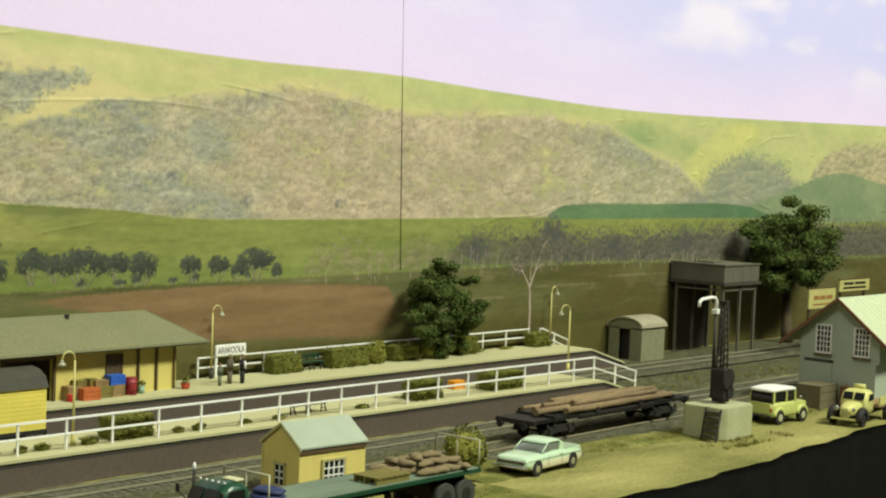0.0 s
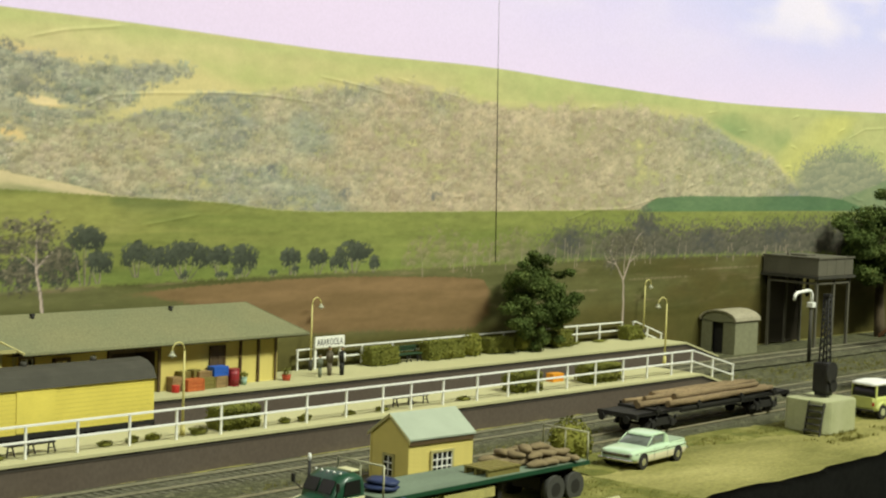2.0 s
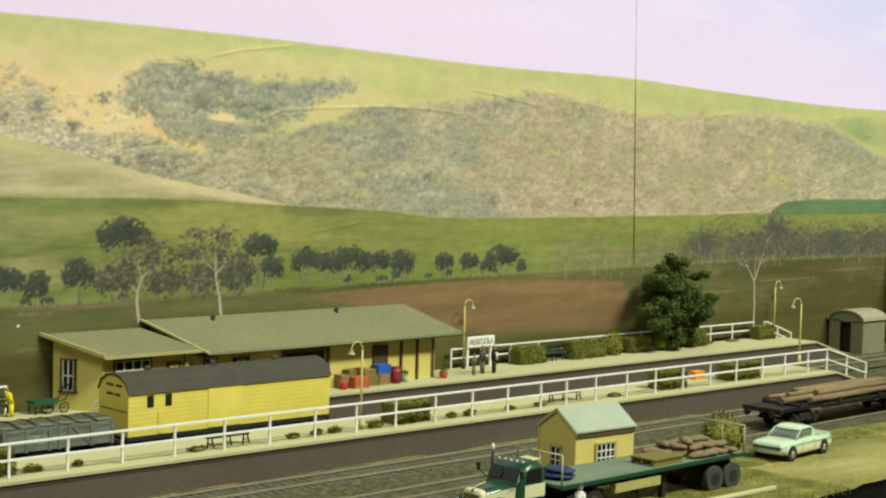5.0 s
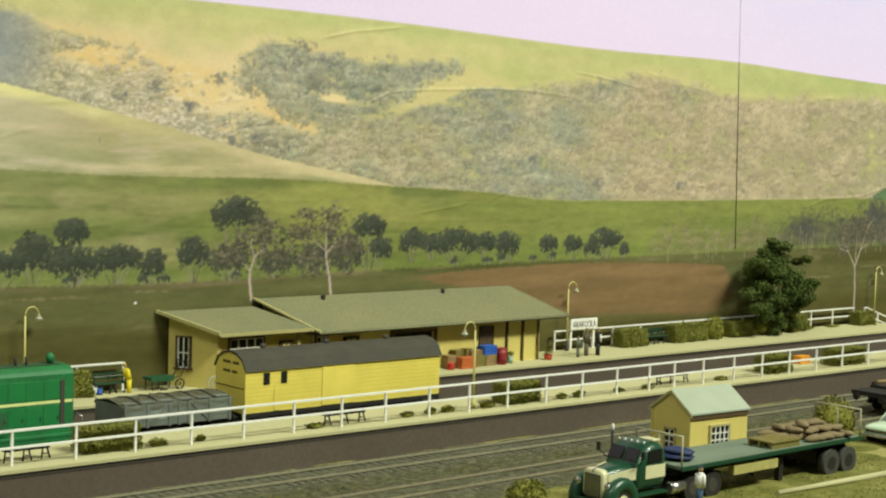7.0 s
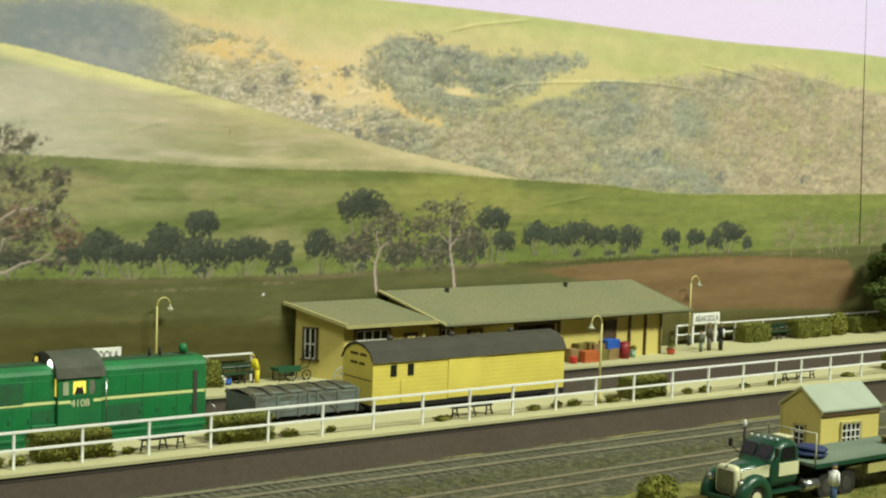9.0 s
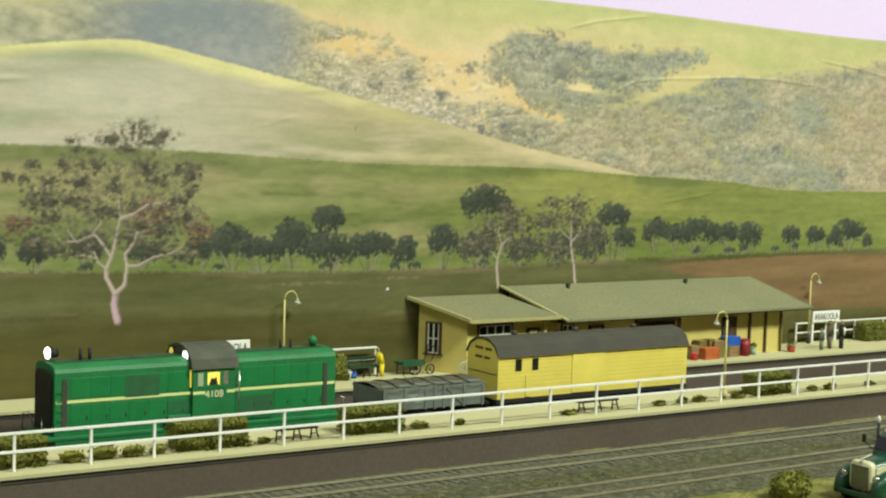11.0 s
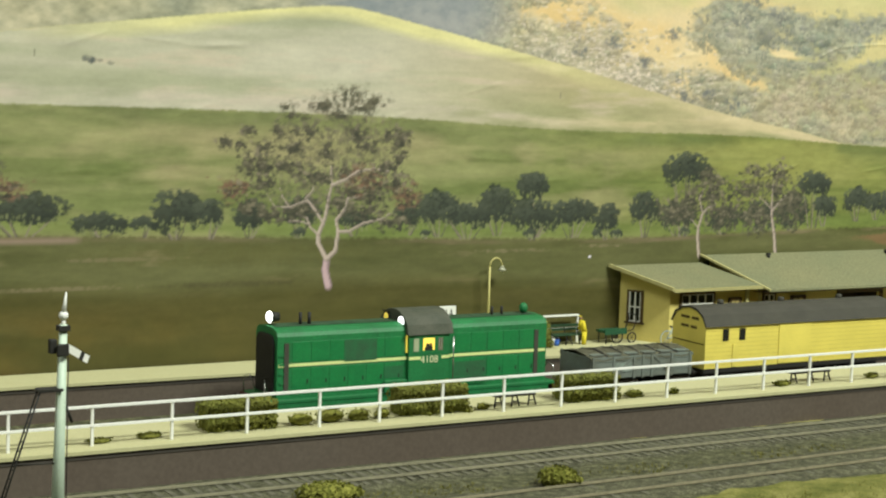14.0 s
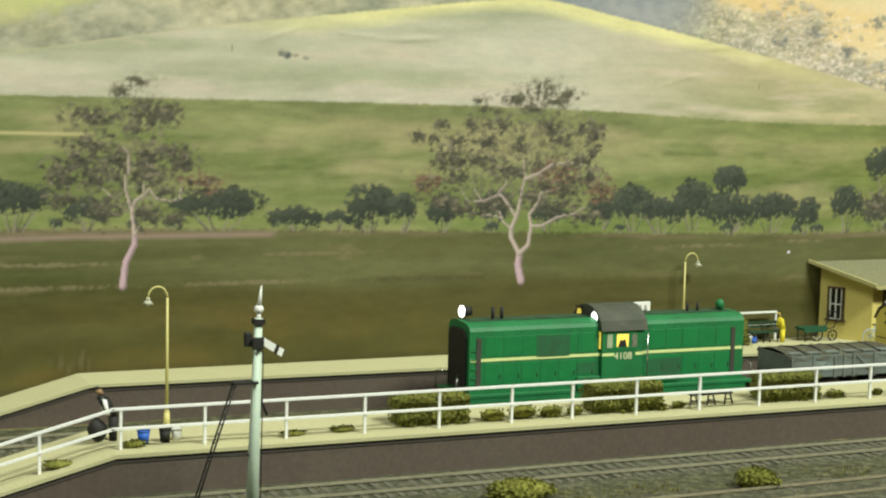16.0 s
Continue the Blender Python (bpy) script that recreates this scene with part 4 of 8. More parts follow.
GROUND = ramp_material("scenic_ground", [(0.0, (0.13, 0.13, 0.037)), (0.35, (0.21, 0.198, 0.062)), (0.65, (0.275, 0.253, 0.086)), (1.0, (0.35, 0.318, 0.116))], island=False, scale=20, stretch=(.4, 1, 1), fine=700, fine_amount=0.2, bump=0.5)
bm, cols, old = B(), 260, None
for i in range(cols + 1):
    x = -60 + 200 * i / cols
    e = edge_y(x)
    row = []
    for j in range(41):
        y = e + (YB - e) * j / 40
        row.append(bm.verts.new((x, y, ground_z(x, y))))
    if old:
        for j in range(40):
            bm.faces.new((old[j], row[j], row[j + 1], old[j + 1]))
    old = row
ground = tagged(part("ground", bm, GROUND, smooth=True), "sandy scenic ground of the model layout with dry grass", "ground", kind="structure")
bm, old = B(), None
for i in range(201):
    x = -60 + i
    e = edge_y(x)
    row = [bm.verts.new((x, e - .02, ground_z(x, e) + .02)), bm.verts.new((x, e - .25, -.3)), bm.verts.new((x, e - .9, -12)), bm.verts.new((x, e - .9, -60))]
    if old:
        for j in range(3):
            bm.faces.new((old[j], old[j + 1], row[j + 1], row[j]))
    old = row
bmesh.ops.solidify(bm, geom=bm.faces[:], thickness=0.1)
tagged(part("layout_fascia", bm, FASCIA, smooth=True), "black cloth fascia hanging along the layout edge", "fascia", kind="structure")

APRON = ramp_material("dirty_ballast", [(0.0, (0.04, 0.041, 0.022)), (0.5, (0.084, 0.085, 0.045)), (1.0, (0.165, 0.16, 0.085))], island=False, scale=220, fine=1500, fine_amount=0.5, bump=0.8)
TURF = ramp_material("olive_turf", [(0.0, (0.082, 0.0943, 0.0195)), (0.5, (0.156, 0.156, 0.0383)), (1.0, (0.262, 0.246, 0.0767))], island=False, scale=60, fine=900, fine_amount=0.3, bump=0.6)


def apron(name, x0, x1, low, high, lift, mat, label):
    bm, old = B(), None
    n = int((x1 - x0) * 1.5)
    for k in range(n + 1):
        x = x0 + (x1 - x0) * k / n
        row = []
        for j in range(9):
            y = low(x) + (high(x) - low(x)) * j / 8
            row.append(bm.verts.new((x, y, ground_z(x, y) + lift * (1 if 0 < j < 8 else .2) + .012 * noise.noise(Vector((x * 3, y * 3, 1))))))
        if old:
            for j in range(8):
                bm.faces.new((old[j], row[j], row[j + 1], old[j + 1]))
        old = row
    part(name, bm, mat, ground, label, smooth=True)


apron("ballast_apron", -58, 96, lambda x: -8.0 + .5 * math.sin(x * .35) + max(0, x - 26) * .03, lambda x: -.4, .035, APRON, "dirty grey ballast round the tracks")
apron("turf", -58, 27, lambda x: edge_y(x) + .05, lambda x: -7.3 + .5 * math.sin(x * .45 + 1) - max(0, x - 18) * .3, .05, TURF, "olive turf at the front of the layout")
apron("platform_ballast", -58, 50, lambda x: 2.5, lambda x: 8.4, .035, APRON, "dark cinders under the platform track")
apron("yard_turf", 27, 66, lambda x: -9.0 + .5 * math.sin(x * .4) + .3 * math.sin(x * 1.3), lambda x: -6.9 + .25 * math.sin(x * .7), .05, TURF, "thin olive turf along the siding")
apron("main_ballast", 48, 120, lambda x: -.5 + .2 * math.sin(x), lambda x: YB - .3, .03, APRON, "dirty ballast and cinders beyond the platforms")

# ---- platforms ----
NZ, FZ = 1.05, 1.17


def platform(name, yf, yb, z, west, east, label, bends=()):
    """A platform body with a brown wall, a dark band of painted shade and a cream top, its ends ramped. yf: a function
    of x for the front edge.
    """
    xs = [west[0], west[1], *bends, east[0], east[1]]
    zs = [west[2], z, *[z for _ in bends], z, east[2]]

    def slab(lo, hi, out, step=0.0):
        bm, old = B(), None
        for x, h in zip(xs, zs):
            z0, z1 = (lo, h + hi) if step else (h + lo, h + hi)
            z1 = max(z1, z0 + .02)
            ring = [bm.verts.new(p) for p in ((x, yf(x) - out, z0), (x, yb, z0), (x, yb, z1), (x, yf(x) - out, z1))]
            if old:
                for k in range(4):
                    bm.faces.new((old[k], ring[k], ring[(k + 1) % 4], old[(k + 1) % 4]))
            else:
                bm.faces.new(ring)
            old = ring
        bm.faces.new(old[::-1])
        bmesh.ops.recalc_face_normals(bm, faces=bm.faces[:])
        return bm
    base = tagged(part(name, slab(-.3, -.24, 0, 1.0), BROWNWALL), label, "platform", kind="structure")
    # shade of the paving's overhang, put in as a dark band
    part("coping_shade", slab(-.24, -.1, .03), COPINGSHADE, base, "dark band of painted shade under the paving edge")
    part("paving", slab(-.1, 0, .10), CREAM, base, "cream gravel paving")
    return base


near = platform("platform_near", lambda x: -0.45, 2.7, NZ, (-25.2, -21.2, 0.0), (47.4, 51.2, 0.0), "island platform with a dark brown wall and cream top")
far = platform("platform_far", curve_through([(-25, 8.5), (-10, 8.35), (4, 7.8), (14, 7.25), (60, 7.3)]), YB - .2, FZ, (-24.6, -20.2, 0.0), (57.2, 60.5, 0.2), "station platform with a dark wall and cream paving", (-15, -10, -5, 0, 4, 9, 14, 30))

# ---- post and rail fences ----
def fence(name, xs, y, zf, height, label, rails=(1.0, .52), ends=None, r=0.037):
    f = thing(name, xs[0], y, zf(xs[0]), label, "fence")
    ox, oz = xs[0], zf(xs[0])
    post = B()
    box(post, -r, r, -r, r, -.05, height)
    first = part("post", post, WHITE, f)
    me = first.data
    first.matrix_basis = pose(0, 0, 0)
    for x in xs[1:]:
        piece("post", me, f, x - ox, 0, zf(x) - oz)
    knots = sorted({xs[0], xs[-1]} | {x for x in (-21.2, 47.3, 56.5) if xs[0] < x < xs[-1]})
    for level in rails:
        for a, b in zip(knots, knots[1:]):
            za, zb = zf(a) - oz + height * level, zf(b) - oz + height * level
            bm = prism(B(), [(a - ox - r, za - .030), (b - ox + r, zb - .030), (b - ox + r, zb + .030), (a - ox - r, za + .030)], "y", -r - .03, r + .01 if level < 1 else r + .03)
            part("rail", bm, WHITE, f)
    return f


def near_top(x):
    if x < -21.2:
        return max(0.0, NZ - (-21.2 - x) * NZ / 4.0)
    if x > 47.4:
        return max(0.0, NZ - (x - 47.4) * NZ / 3.8)
    return NZ


NEAR_POSTS = [-24.9, -23.1, -20.98]
NEAR_POSTS += [-18.7, -16.4, -14.1, -11.83, -9.53, -7.54, -5.37, -3.15, -0.98, 1.14, 3.25, 5.32, 7.41, 9.5, 11.5, 13.6, 15.6, 17.6, 19.7, 21.75, 23.8, 25.8, 27.4, 29.3, 31.4, 33.4, 35.4, 37.45, 39.5, 41.6, 43.5, 45.5, 47.2, 49.05, 50.9]
fence("platform_fence", NEAR_POSTS, 0.0, near_top, 1.1, "white post and rail fence along the island platform")
fence("platform_fence", [-1.4 + 2.0 * k for k in range(5)], 10.25, lambda x: FZ, 1.08, "white post and rail fence at the back of the platform")
fence("platform_fence", [30.4 + 2.06 * k for k in range(13)], 10.25, lambda x: FZ, 0.95, "white post and rail fence behind the hedges")
fence("platform_fence", [56.2, 57.6, 59.0], 10.25, lambda x: FZ - max(0, x - 56.5) * .33, 0.9, "short white fence on the platform ramp")

# ---- tracks ----
BALLAST = ramp_material("ballast", [(0.0, (0.04, 0.04, 0.024)), (0.5, (0.088, 0.087, 0.052)), (1.0, (0.17, 0.165, 0.098))], island=False, scale=300, fine=1400, fine_amount=0.5, bump=0.8)


def track(x0, x1, yc, skew, zr, label, sunk=0.0, steel=None):
    t = thing("track", x0, yc(x0) if callable(yc) else yc, zr, label, "railway track", kind="structure")
    bed, old = B(), None
    n = int((x1 - x0) * 5)
    for k in range(n + 1):
        x = k * (x1 - x0) / n
        yy = skew * x
        row = [bed.verts.new((x, yy + d, h + sunk + .03 * noise.noise(Vector((x * 1.2, d * 1.5, yc))) + .012 * noise.noise(Vector((x * 6, d * 6, yc))))) for d, h in ((-1.7, -.22), (-1.15, -.13), (-.7, -.125), (-.45, -.12), (0, -.115), (.45, -.12), (.7, -.125), (1.15, -.13), (1.6, -.22))]
        if old:
            for a, b in zip(range(8), range(1, 9)):
                bed.faces.new((old[a], row[a], row[b], old[b]))
        old = row
    part("ballast_bed", bed, BALLAST, t, "grey brown stone ballast")
    for side in (-.57, .57):
        bm = B()
        prism(bm, [(side - .022, -.07), (side + .022, -.07), (side + .018, 0), (side - .018, 0)], "x", 0, x1 - x0)
        for v in bm.verts:
            v.co.y += skew * v.co.x
        part("rail", bm, steel or RUST, t, "rust brown steel rail")
    gap = .36
    n, k0 = int((x1 - x0) / gap), int((-24 - x0) / gap)
    first = part("sleeper", box(B(), -.075, .075, -.95, .95, -.17, -.106), SLEEPER, t)
    first.matrix_basis = pose(k0 * gap * K, skew * k0 * gap * K, 0)
    rest = B()
    for k in range(n):
        rr = random.Random(k)
        if k0 < k < k0 + 290:
            piece("sleeper", first.data, t, k * gap, skew * k * gap, rr.uniform(-.008, .008), rr.uniform(-2, 2))
        elif k != k0:
            box(rest, k * gap - .075, k * gap + .075, skew * k * gap - .95, skew * k * gap + .95, -.17, -.098)
    tagged(part("far_sleepers", rest, SLEEPER, t), kind="stuff")
    return t


track(-45, 110, 5.45, 0.0, 0.22, "platform track with rusty rails on dark ballast")
track(-45, 95, -2.05, 0.0, 0.12, "loop track with rusty rails in grey ballast")
track(-45, 95, -6.75, 0.018, 0.11, "siding with rusty rails half sunk in dirt", .02, DULLRAIL)

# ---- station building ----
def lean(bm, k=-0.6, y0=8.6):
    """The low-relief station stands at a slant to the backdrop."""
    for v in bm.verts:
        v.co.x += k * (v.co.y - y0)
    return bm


BOARDS = {}


def boards_front(parent, x0, x1, y, z0, z1, pitch=0.14, th=0.12, mat=None):
    """Weatherboards facing -y, each lapping over the next, as pieces of a wall part."""
    n = max(1, round((z1 - z0) / pitch))
    h = (z1 - z0) / n
    key = (round(x1 - x0, 3), round(h, 4))
    if key not in BOARDS:
        bm = prism(B(), [(-.012, 0), (-.005, h), (th, h), (th, 0)], "x", 0, x1 - x0)
        first = part("board", bm, mat or YELLOW, parent)
        BOARDS[key] = first.data
        first.matrix_basis = pose(x0 * K, y * K, z0 * K)
        start = 1
    else:
        start = 0
    for k in range(start, n):
        piece("board", BOARDS[key], parent, x0, y, z0 + k * h)


def window(name, parent, x0, x1, z0, z1, y, nx, nz, frame_mat=DARKTRIM, bar=0.03, label=""):
    """A window that faces -y: outer frame, sill, white sashes and separate panes."""
    f = B()
    w = .08
    for a, b, c, d in ((x0 - w, x0, z0 - w, z1 + w), (x1, x1 + w, z0 - w, z1 + w), (x0, x1, z1, z1 + w)):
        box(f, a, b, y - .07, y + .05, c, d)
    win = part(name, f, frame_mat, parent, label)
    part("sill", box(B(), x0 - w - .03, x1 + w + .03, y - .11, y + .05, z0 - w - .02, z0), frame_mat, win)
    g = B()
    for k in range(nx + 1):
        x = x0 + (x1 - x0) * k / nx
        box(g, x - bar, x + bar, y - .055, y + .0, z0, z1)
    for k in range(nz + 1):
        z = z0 + (z1 - z0) * k / nz
        box(g, x0, x1, y - .05, y - .002, z - bar, z + bar)
    part("sash", g, WHITE, win, "white sash bars")
    for i in range(nx):
        for j in range(nz):
            xa, za = x0 + (x1 - x0) * i / nx, z0 + (z1 - z0) * j / nz
            part("pane", box(B(), xa + .01, xa + (x1 - x0) / nx - .01, y - .02, y - .012, za + .01, za + (z1 - z0) / nz - .01), GLASS, win)
    return win


def panel_door(parent, x0, x1, z0, z1, y, mats, label):
    d = part("door", box(box(box(B(), x0, x0 + .1, y - .06, y + .04, z0, z1), x1 - .1, x1, y - .06, y + .04, z0, z1), x0, x1, y - .06, y + .04, z1 - .12, z1), DARKTRIM, parent, label)
    part("door_leaf", box(B(), x0 + .1, x1 - .1, y - .03, y + .02, z0, z1 - .12), mats[0], d)
    w = (x1 - x0 - .2)
    for i in range(2):
        for a, b in ((.08, .4), (.48, .94)):
            xa = x0 + .1 + w * (.1 + .45 * i)
            part("door_panel", box(B(), xa, xa + w * .34, y - .045, y - .028, z0 + (z1 - z0) * a, z0 + (z1 - z0) * b), mats[1], d)
    ball(k := B(), (x1 - .17, y - .06, z0 + .8), .03, 1)
    part("knob", k, CHROME, d)
    return d


CREAMDOOR = material("cream_door", (0.62, 0.52, 0.187), 0.5, vary=0.1)
INNER = material("dark_store_inside", (0.05, 0.032, 0.0187), 0.9, vary=0.3)
BARGE = material("cream_barge_board", (0.44, 0.40, 0.17), 0.6, vary=0.12)
st = tagged(new("station_building"), "long yellow weatherboard station with a grey green iron roof", "building")


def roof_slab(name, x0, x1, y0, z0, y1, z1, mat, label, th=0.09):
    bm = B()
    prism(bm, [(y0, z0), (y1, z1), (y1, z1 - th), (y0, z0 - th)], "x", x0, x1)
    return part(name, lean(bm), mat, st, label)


# main store
fw = part("front_wall", box(box(box(B(), 14.45, 18.85, 8.70, 8.76, FZ, 3.3), 21.2, 27.6, 8.70, 8.76, FZ, 3.3), 18.85, 21.2, 8.70, 8.76, 2.9, 3.3), YELLOW, st)
boards_front(fw, 14.45, 18.85, 8.62, FZ, 3.3)
boards_front(fw, 21.2, 27.6, 8.62, FZ, 3.3)
boards_front(fw, 18.85, 21.2, 8.62, 2.9, 3.3)
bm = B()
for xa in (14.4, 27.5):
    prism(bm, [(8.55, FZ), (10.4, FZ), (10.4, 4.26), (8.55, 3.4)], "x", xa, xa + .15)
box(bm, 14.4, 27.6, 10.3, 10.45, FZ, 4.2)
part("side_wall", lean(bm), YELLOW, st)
bm = B()
box(bm, 18.7, 21.35, 10.1, 10.2, FZ, 3.2)
box(bm, 18.7, 18.8, 8.8, 10.1, FZ, 3.2)
box(bm, 21.25, 21.35, 8.8, 10.1, FZ, 3.2)
box(bm, 18.7, 21.35, 8.8, 10.15, FZ, FZ + .02)
part("store_opening", bm, INNER, st, "dark open goods bay")
box(bm := B(), 18.72, 18.86, 8.5, 8.7, FZ, 2.95)
box(bm, 21.2, 21.32, 8.5, 8.7, FZ, 2.95)
box(bm, 18.72, 21.32, 8.5, 8.7, 2.9, 3.02)
part("bay_frame", bm, DARKTRIM, st, "dark brown timber surround")
for x in (25.55, 26.55, 27.52):
    part("corner_post", box(B(), x, x + .09, 8.5, 8.62, FZ, 3.25), DARKTRIM, st, "dark brown post")
part("corner_post", box(B(), 14.38, 14.5, 8.5, 8.62, FZ, 3.25), BARGE, st)
window("window", st, 14.72, 15.25, 2.15, 2.98, 8.6, 2, 3, label="small dark framed window")
panel_door(st, 16.15, 16.95, FZ, 2.9, 8.58, (DARKTRIM, CREAMDOOR), "brown panelled door with cream panels")
panel_door(st, 23.9, 24.75, FZ, 2.9, 8.58, (DARKTRIM, DARKTRIM), "dark brown door")
roof_slab("roof", 14.05, 28.55, 7.95, 3.27, 10.52, 4.46, ROOF, "weathered grey green iron roof")
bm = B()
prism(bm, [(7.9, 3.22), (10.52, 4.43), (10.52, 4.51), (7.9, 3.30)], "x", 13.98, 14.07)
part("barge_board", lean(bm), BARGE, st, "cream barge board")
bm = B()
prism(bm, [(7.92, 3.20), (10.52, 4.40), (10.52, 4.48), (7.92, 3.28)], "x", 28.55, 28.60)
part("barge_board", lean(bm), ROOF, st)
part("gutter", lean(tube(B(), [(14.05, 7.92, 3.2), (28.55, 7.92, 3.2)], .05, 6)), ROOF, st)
# unseen lining, coloured dark to cut bounced light on the wall
part("soffit", lean(box(B(), 14.1, 28.5, 7.98, 8.6, 3.12, 3.15)), DARKTRIM, st, "unseen eave lining, dark brown to deepen the shade below")
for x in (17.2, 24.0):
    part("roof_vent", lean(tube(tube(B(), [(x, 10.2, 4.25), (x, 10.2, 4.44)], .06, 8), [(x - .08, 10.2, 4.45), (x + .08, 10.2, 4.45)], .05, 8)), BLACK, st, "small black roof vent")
# annex
fw = part("front_wall", box(B(), 9.9, 13.85, 8.70, 8.76, FZ, 3.35), YELLOW, st)
boards_front(fw, 9.9, 13.85, 8.62, FZ, 3.35)
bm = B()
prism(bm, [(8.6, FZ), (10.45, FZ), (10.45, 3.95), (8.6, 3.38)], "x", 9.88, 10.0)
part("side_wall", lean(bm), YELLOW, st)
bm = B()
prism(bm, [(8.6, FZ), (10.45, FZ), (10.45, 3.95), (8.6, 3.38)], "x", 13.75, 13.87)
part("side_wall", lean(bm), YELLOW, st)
window("window", st, 10.44, 12.04, 1.95, 3.12, 8.6, 4, 3, label="wide white multi-pane window in a dark frame")
panel_door(st, 12.85, 13.5, FZ, 2.92, 8.58, (DARKTRIM, CREAMDOOR), "narrow brown and cream door")
part("corner_post", box(B(), 13.7, 13.88, 8.52, 8.6, FZ, 3.35), BARGE, st)
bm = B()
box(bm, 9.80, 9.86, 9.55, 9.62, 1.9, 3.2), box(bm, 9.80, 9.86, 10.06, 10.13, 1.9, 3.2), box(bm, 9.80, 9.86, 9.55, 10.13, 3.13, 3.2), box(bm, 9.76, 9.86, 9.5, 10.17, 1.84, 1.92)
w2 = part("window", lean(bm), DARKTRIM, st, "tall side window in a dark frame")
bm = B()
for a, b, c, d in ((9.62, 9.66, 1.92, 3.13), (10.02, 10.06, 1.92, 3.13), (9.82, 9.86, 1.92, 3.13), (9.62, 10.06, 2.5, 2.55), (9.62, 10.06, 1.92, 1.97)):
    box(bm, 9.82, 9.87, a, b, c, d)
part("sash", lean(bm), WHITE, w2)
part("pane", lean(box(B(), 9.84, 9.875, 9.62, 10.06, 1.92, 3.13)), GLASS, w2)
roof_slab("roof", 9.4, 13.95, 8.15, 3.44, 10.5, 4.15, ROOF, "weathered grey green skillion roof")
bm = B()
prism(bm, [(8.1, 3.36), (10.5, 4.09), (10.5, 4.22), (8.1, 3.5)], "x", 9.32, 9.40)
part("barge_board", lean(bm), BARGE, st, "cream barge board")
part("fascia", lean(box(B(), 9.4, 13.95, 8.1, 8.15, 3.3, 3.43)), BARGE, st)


# ---- lettering ----
def lettering(name, text, size, parent, m, mat, label="", fit=0.0):
    cu = bpy.data.curves.new(name, "FONT")
    cu.body, cu.size, cu.align_x, cu.align_y, cu.extrude = text, size * K, "CENTER", "CENTER", 0.004 * K
    tmp = bpy.data.objects.new(name, cu)
    scene.collection.objects.link(tmp)
    me = bpy.data.meshes.new_from_object(tmp.evaluated_get(bpy.context.evaluated_depsgraph_get()))
    bpy.data.objects.remove(tmp)
    bpy.data.curves.remove(cu)
    if fit:
        wide = max(v.co.x for v in me.vertices) - min(v.co.x for v in me.vertices)
        for v in me.vertices:
            v.co.x *= fit * K / wide
    me.materials.clear()
    me.materials.append(mat)
    me.name = name
    ob = new(name, me)
    ob.parent = parent
    ob.matrix_basis = m
    return tagged(ob, label)


def front_m(x, y, z, sx=1.0):
    return pose(x * K, y * K, z * K, 90, 0, 0) @ Matrix.Diagonal((sx, 1, 1, 1))


BLACKPAINT = material("black_letter", (0.012, 0.012, 0.0102), 0.6, vary=0.1, bump=0)


def name_board(x, y, w, z0, z1, posts, label):
    s = thing("station_sign", x, y, FZ, label, "sign", "station name boards")
    part("board", box(B(), -w / 2, w / 2, -.05, .05, z0, z1, bevel=.015), WHITE, s, "white name board")
    for px_ in posts:
        part("post", box(B(), px_ - .06, px_ + .06, .05, .16, 0, z1 - .05), WHITE, s)
    lettering("lettering", "ARAKOOLA", (z1 - z0) * .84, s, front_m(0, -.056, (z0 + z1) / 2 - .02), BLACKPAINT, "black station name", w * .88)
    return s


name_board(-0.07, 10.05, 1.86, 1.16, 1.70, (-.8, .52), "white station name board on posts by the fence")
name_board(32.2, 10.05, 1.86, 1.0, 1.52, (-.8, .8), "white station name board on posts near the store")


# ---- lamps ----
def platform_lamp(x, y, z, h, side, label, arm=.55):
    l = thing("platform_lamp", x, y, z, label, "lamp post", "platform lamps")
    part("base", rod(rod(B(), (0, 0, 0), (0, 0, .45), .10, .085, 8), (0, 0, .45), (0, 0, .5), .085, .06, 8), DARKGREY if z > 1.1 else YPOLE, l, "dark cast base")
    part("pole", rod(B(), (0, 0, .45), (0, 0, h - .3), .05, .035, 8), YPOLE, l, "yellow pole")
    pts = [(side * arm * (1 - math.cos(a)) / 2, 0, h - .3 + .32 * math.sin(a)) for a in [math.pi * k / 9 for k in range(10)]]
    part("swan_neck", tube(B(), pts, .028, 6), YPOLE, l)
    e = pts[-1]
    bm = B()
    rod(bm, (e[0], 0, e[2] + .02), (e[0], 0, e[2] - .06), .05, .07, 10)
    rod(bm, (e[0], 0, e[2] - .06), (e[0], 0, e[2] - .16), .07, .17, 10)
    part("shade", bm, material("lamp_shade", (0.45, 0.45, 0.323), 0.4, vary=.1), l, "pale enamel shade")
    ball(b := B(), (e[0], 0, e[2] - .17), .06, 1)
    part("bulb", b, WHITE, l)
    return l


platform_lamp(2.35, 10.1, FZ, 3.45, 1, "yellow swan-neck lamp post by the clipped hedge")
platform_lamp(31.0, 10.0, FZ, 3.35, 1, "yellow swan-neck lamp post beside the store")
platform_lamp(57.0, 10.1, FZ, 3.3, 1, "yellow swan-neck lamp post at the platform end")
platform_lamp(-19.2, 2.3, NZ, 4.0, -1, "yellow swan-neck lamp post on the island ramp end")
platform_lamp(16.3, .55, NZ, 3.35, -1, "yellow swan-neck lamp post beside the white fence")
platform_lamp(48.3, 2.4, NZ, 3.45, -1, "yellow swan-neck lamp post at the island end", .75)


# ---- the train ----
NOSE, TY, RZ = -9.0, 5.45, 0.22


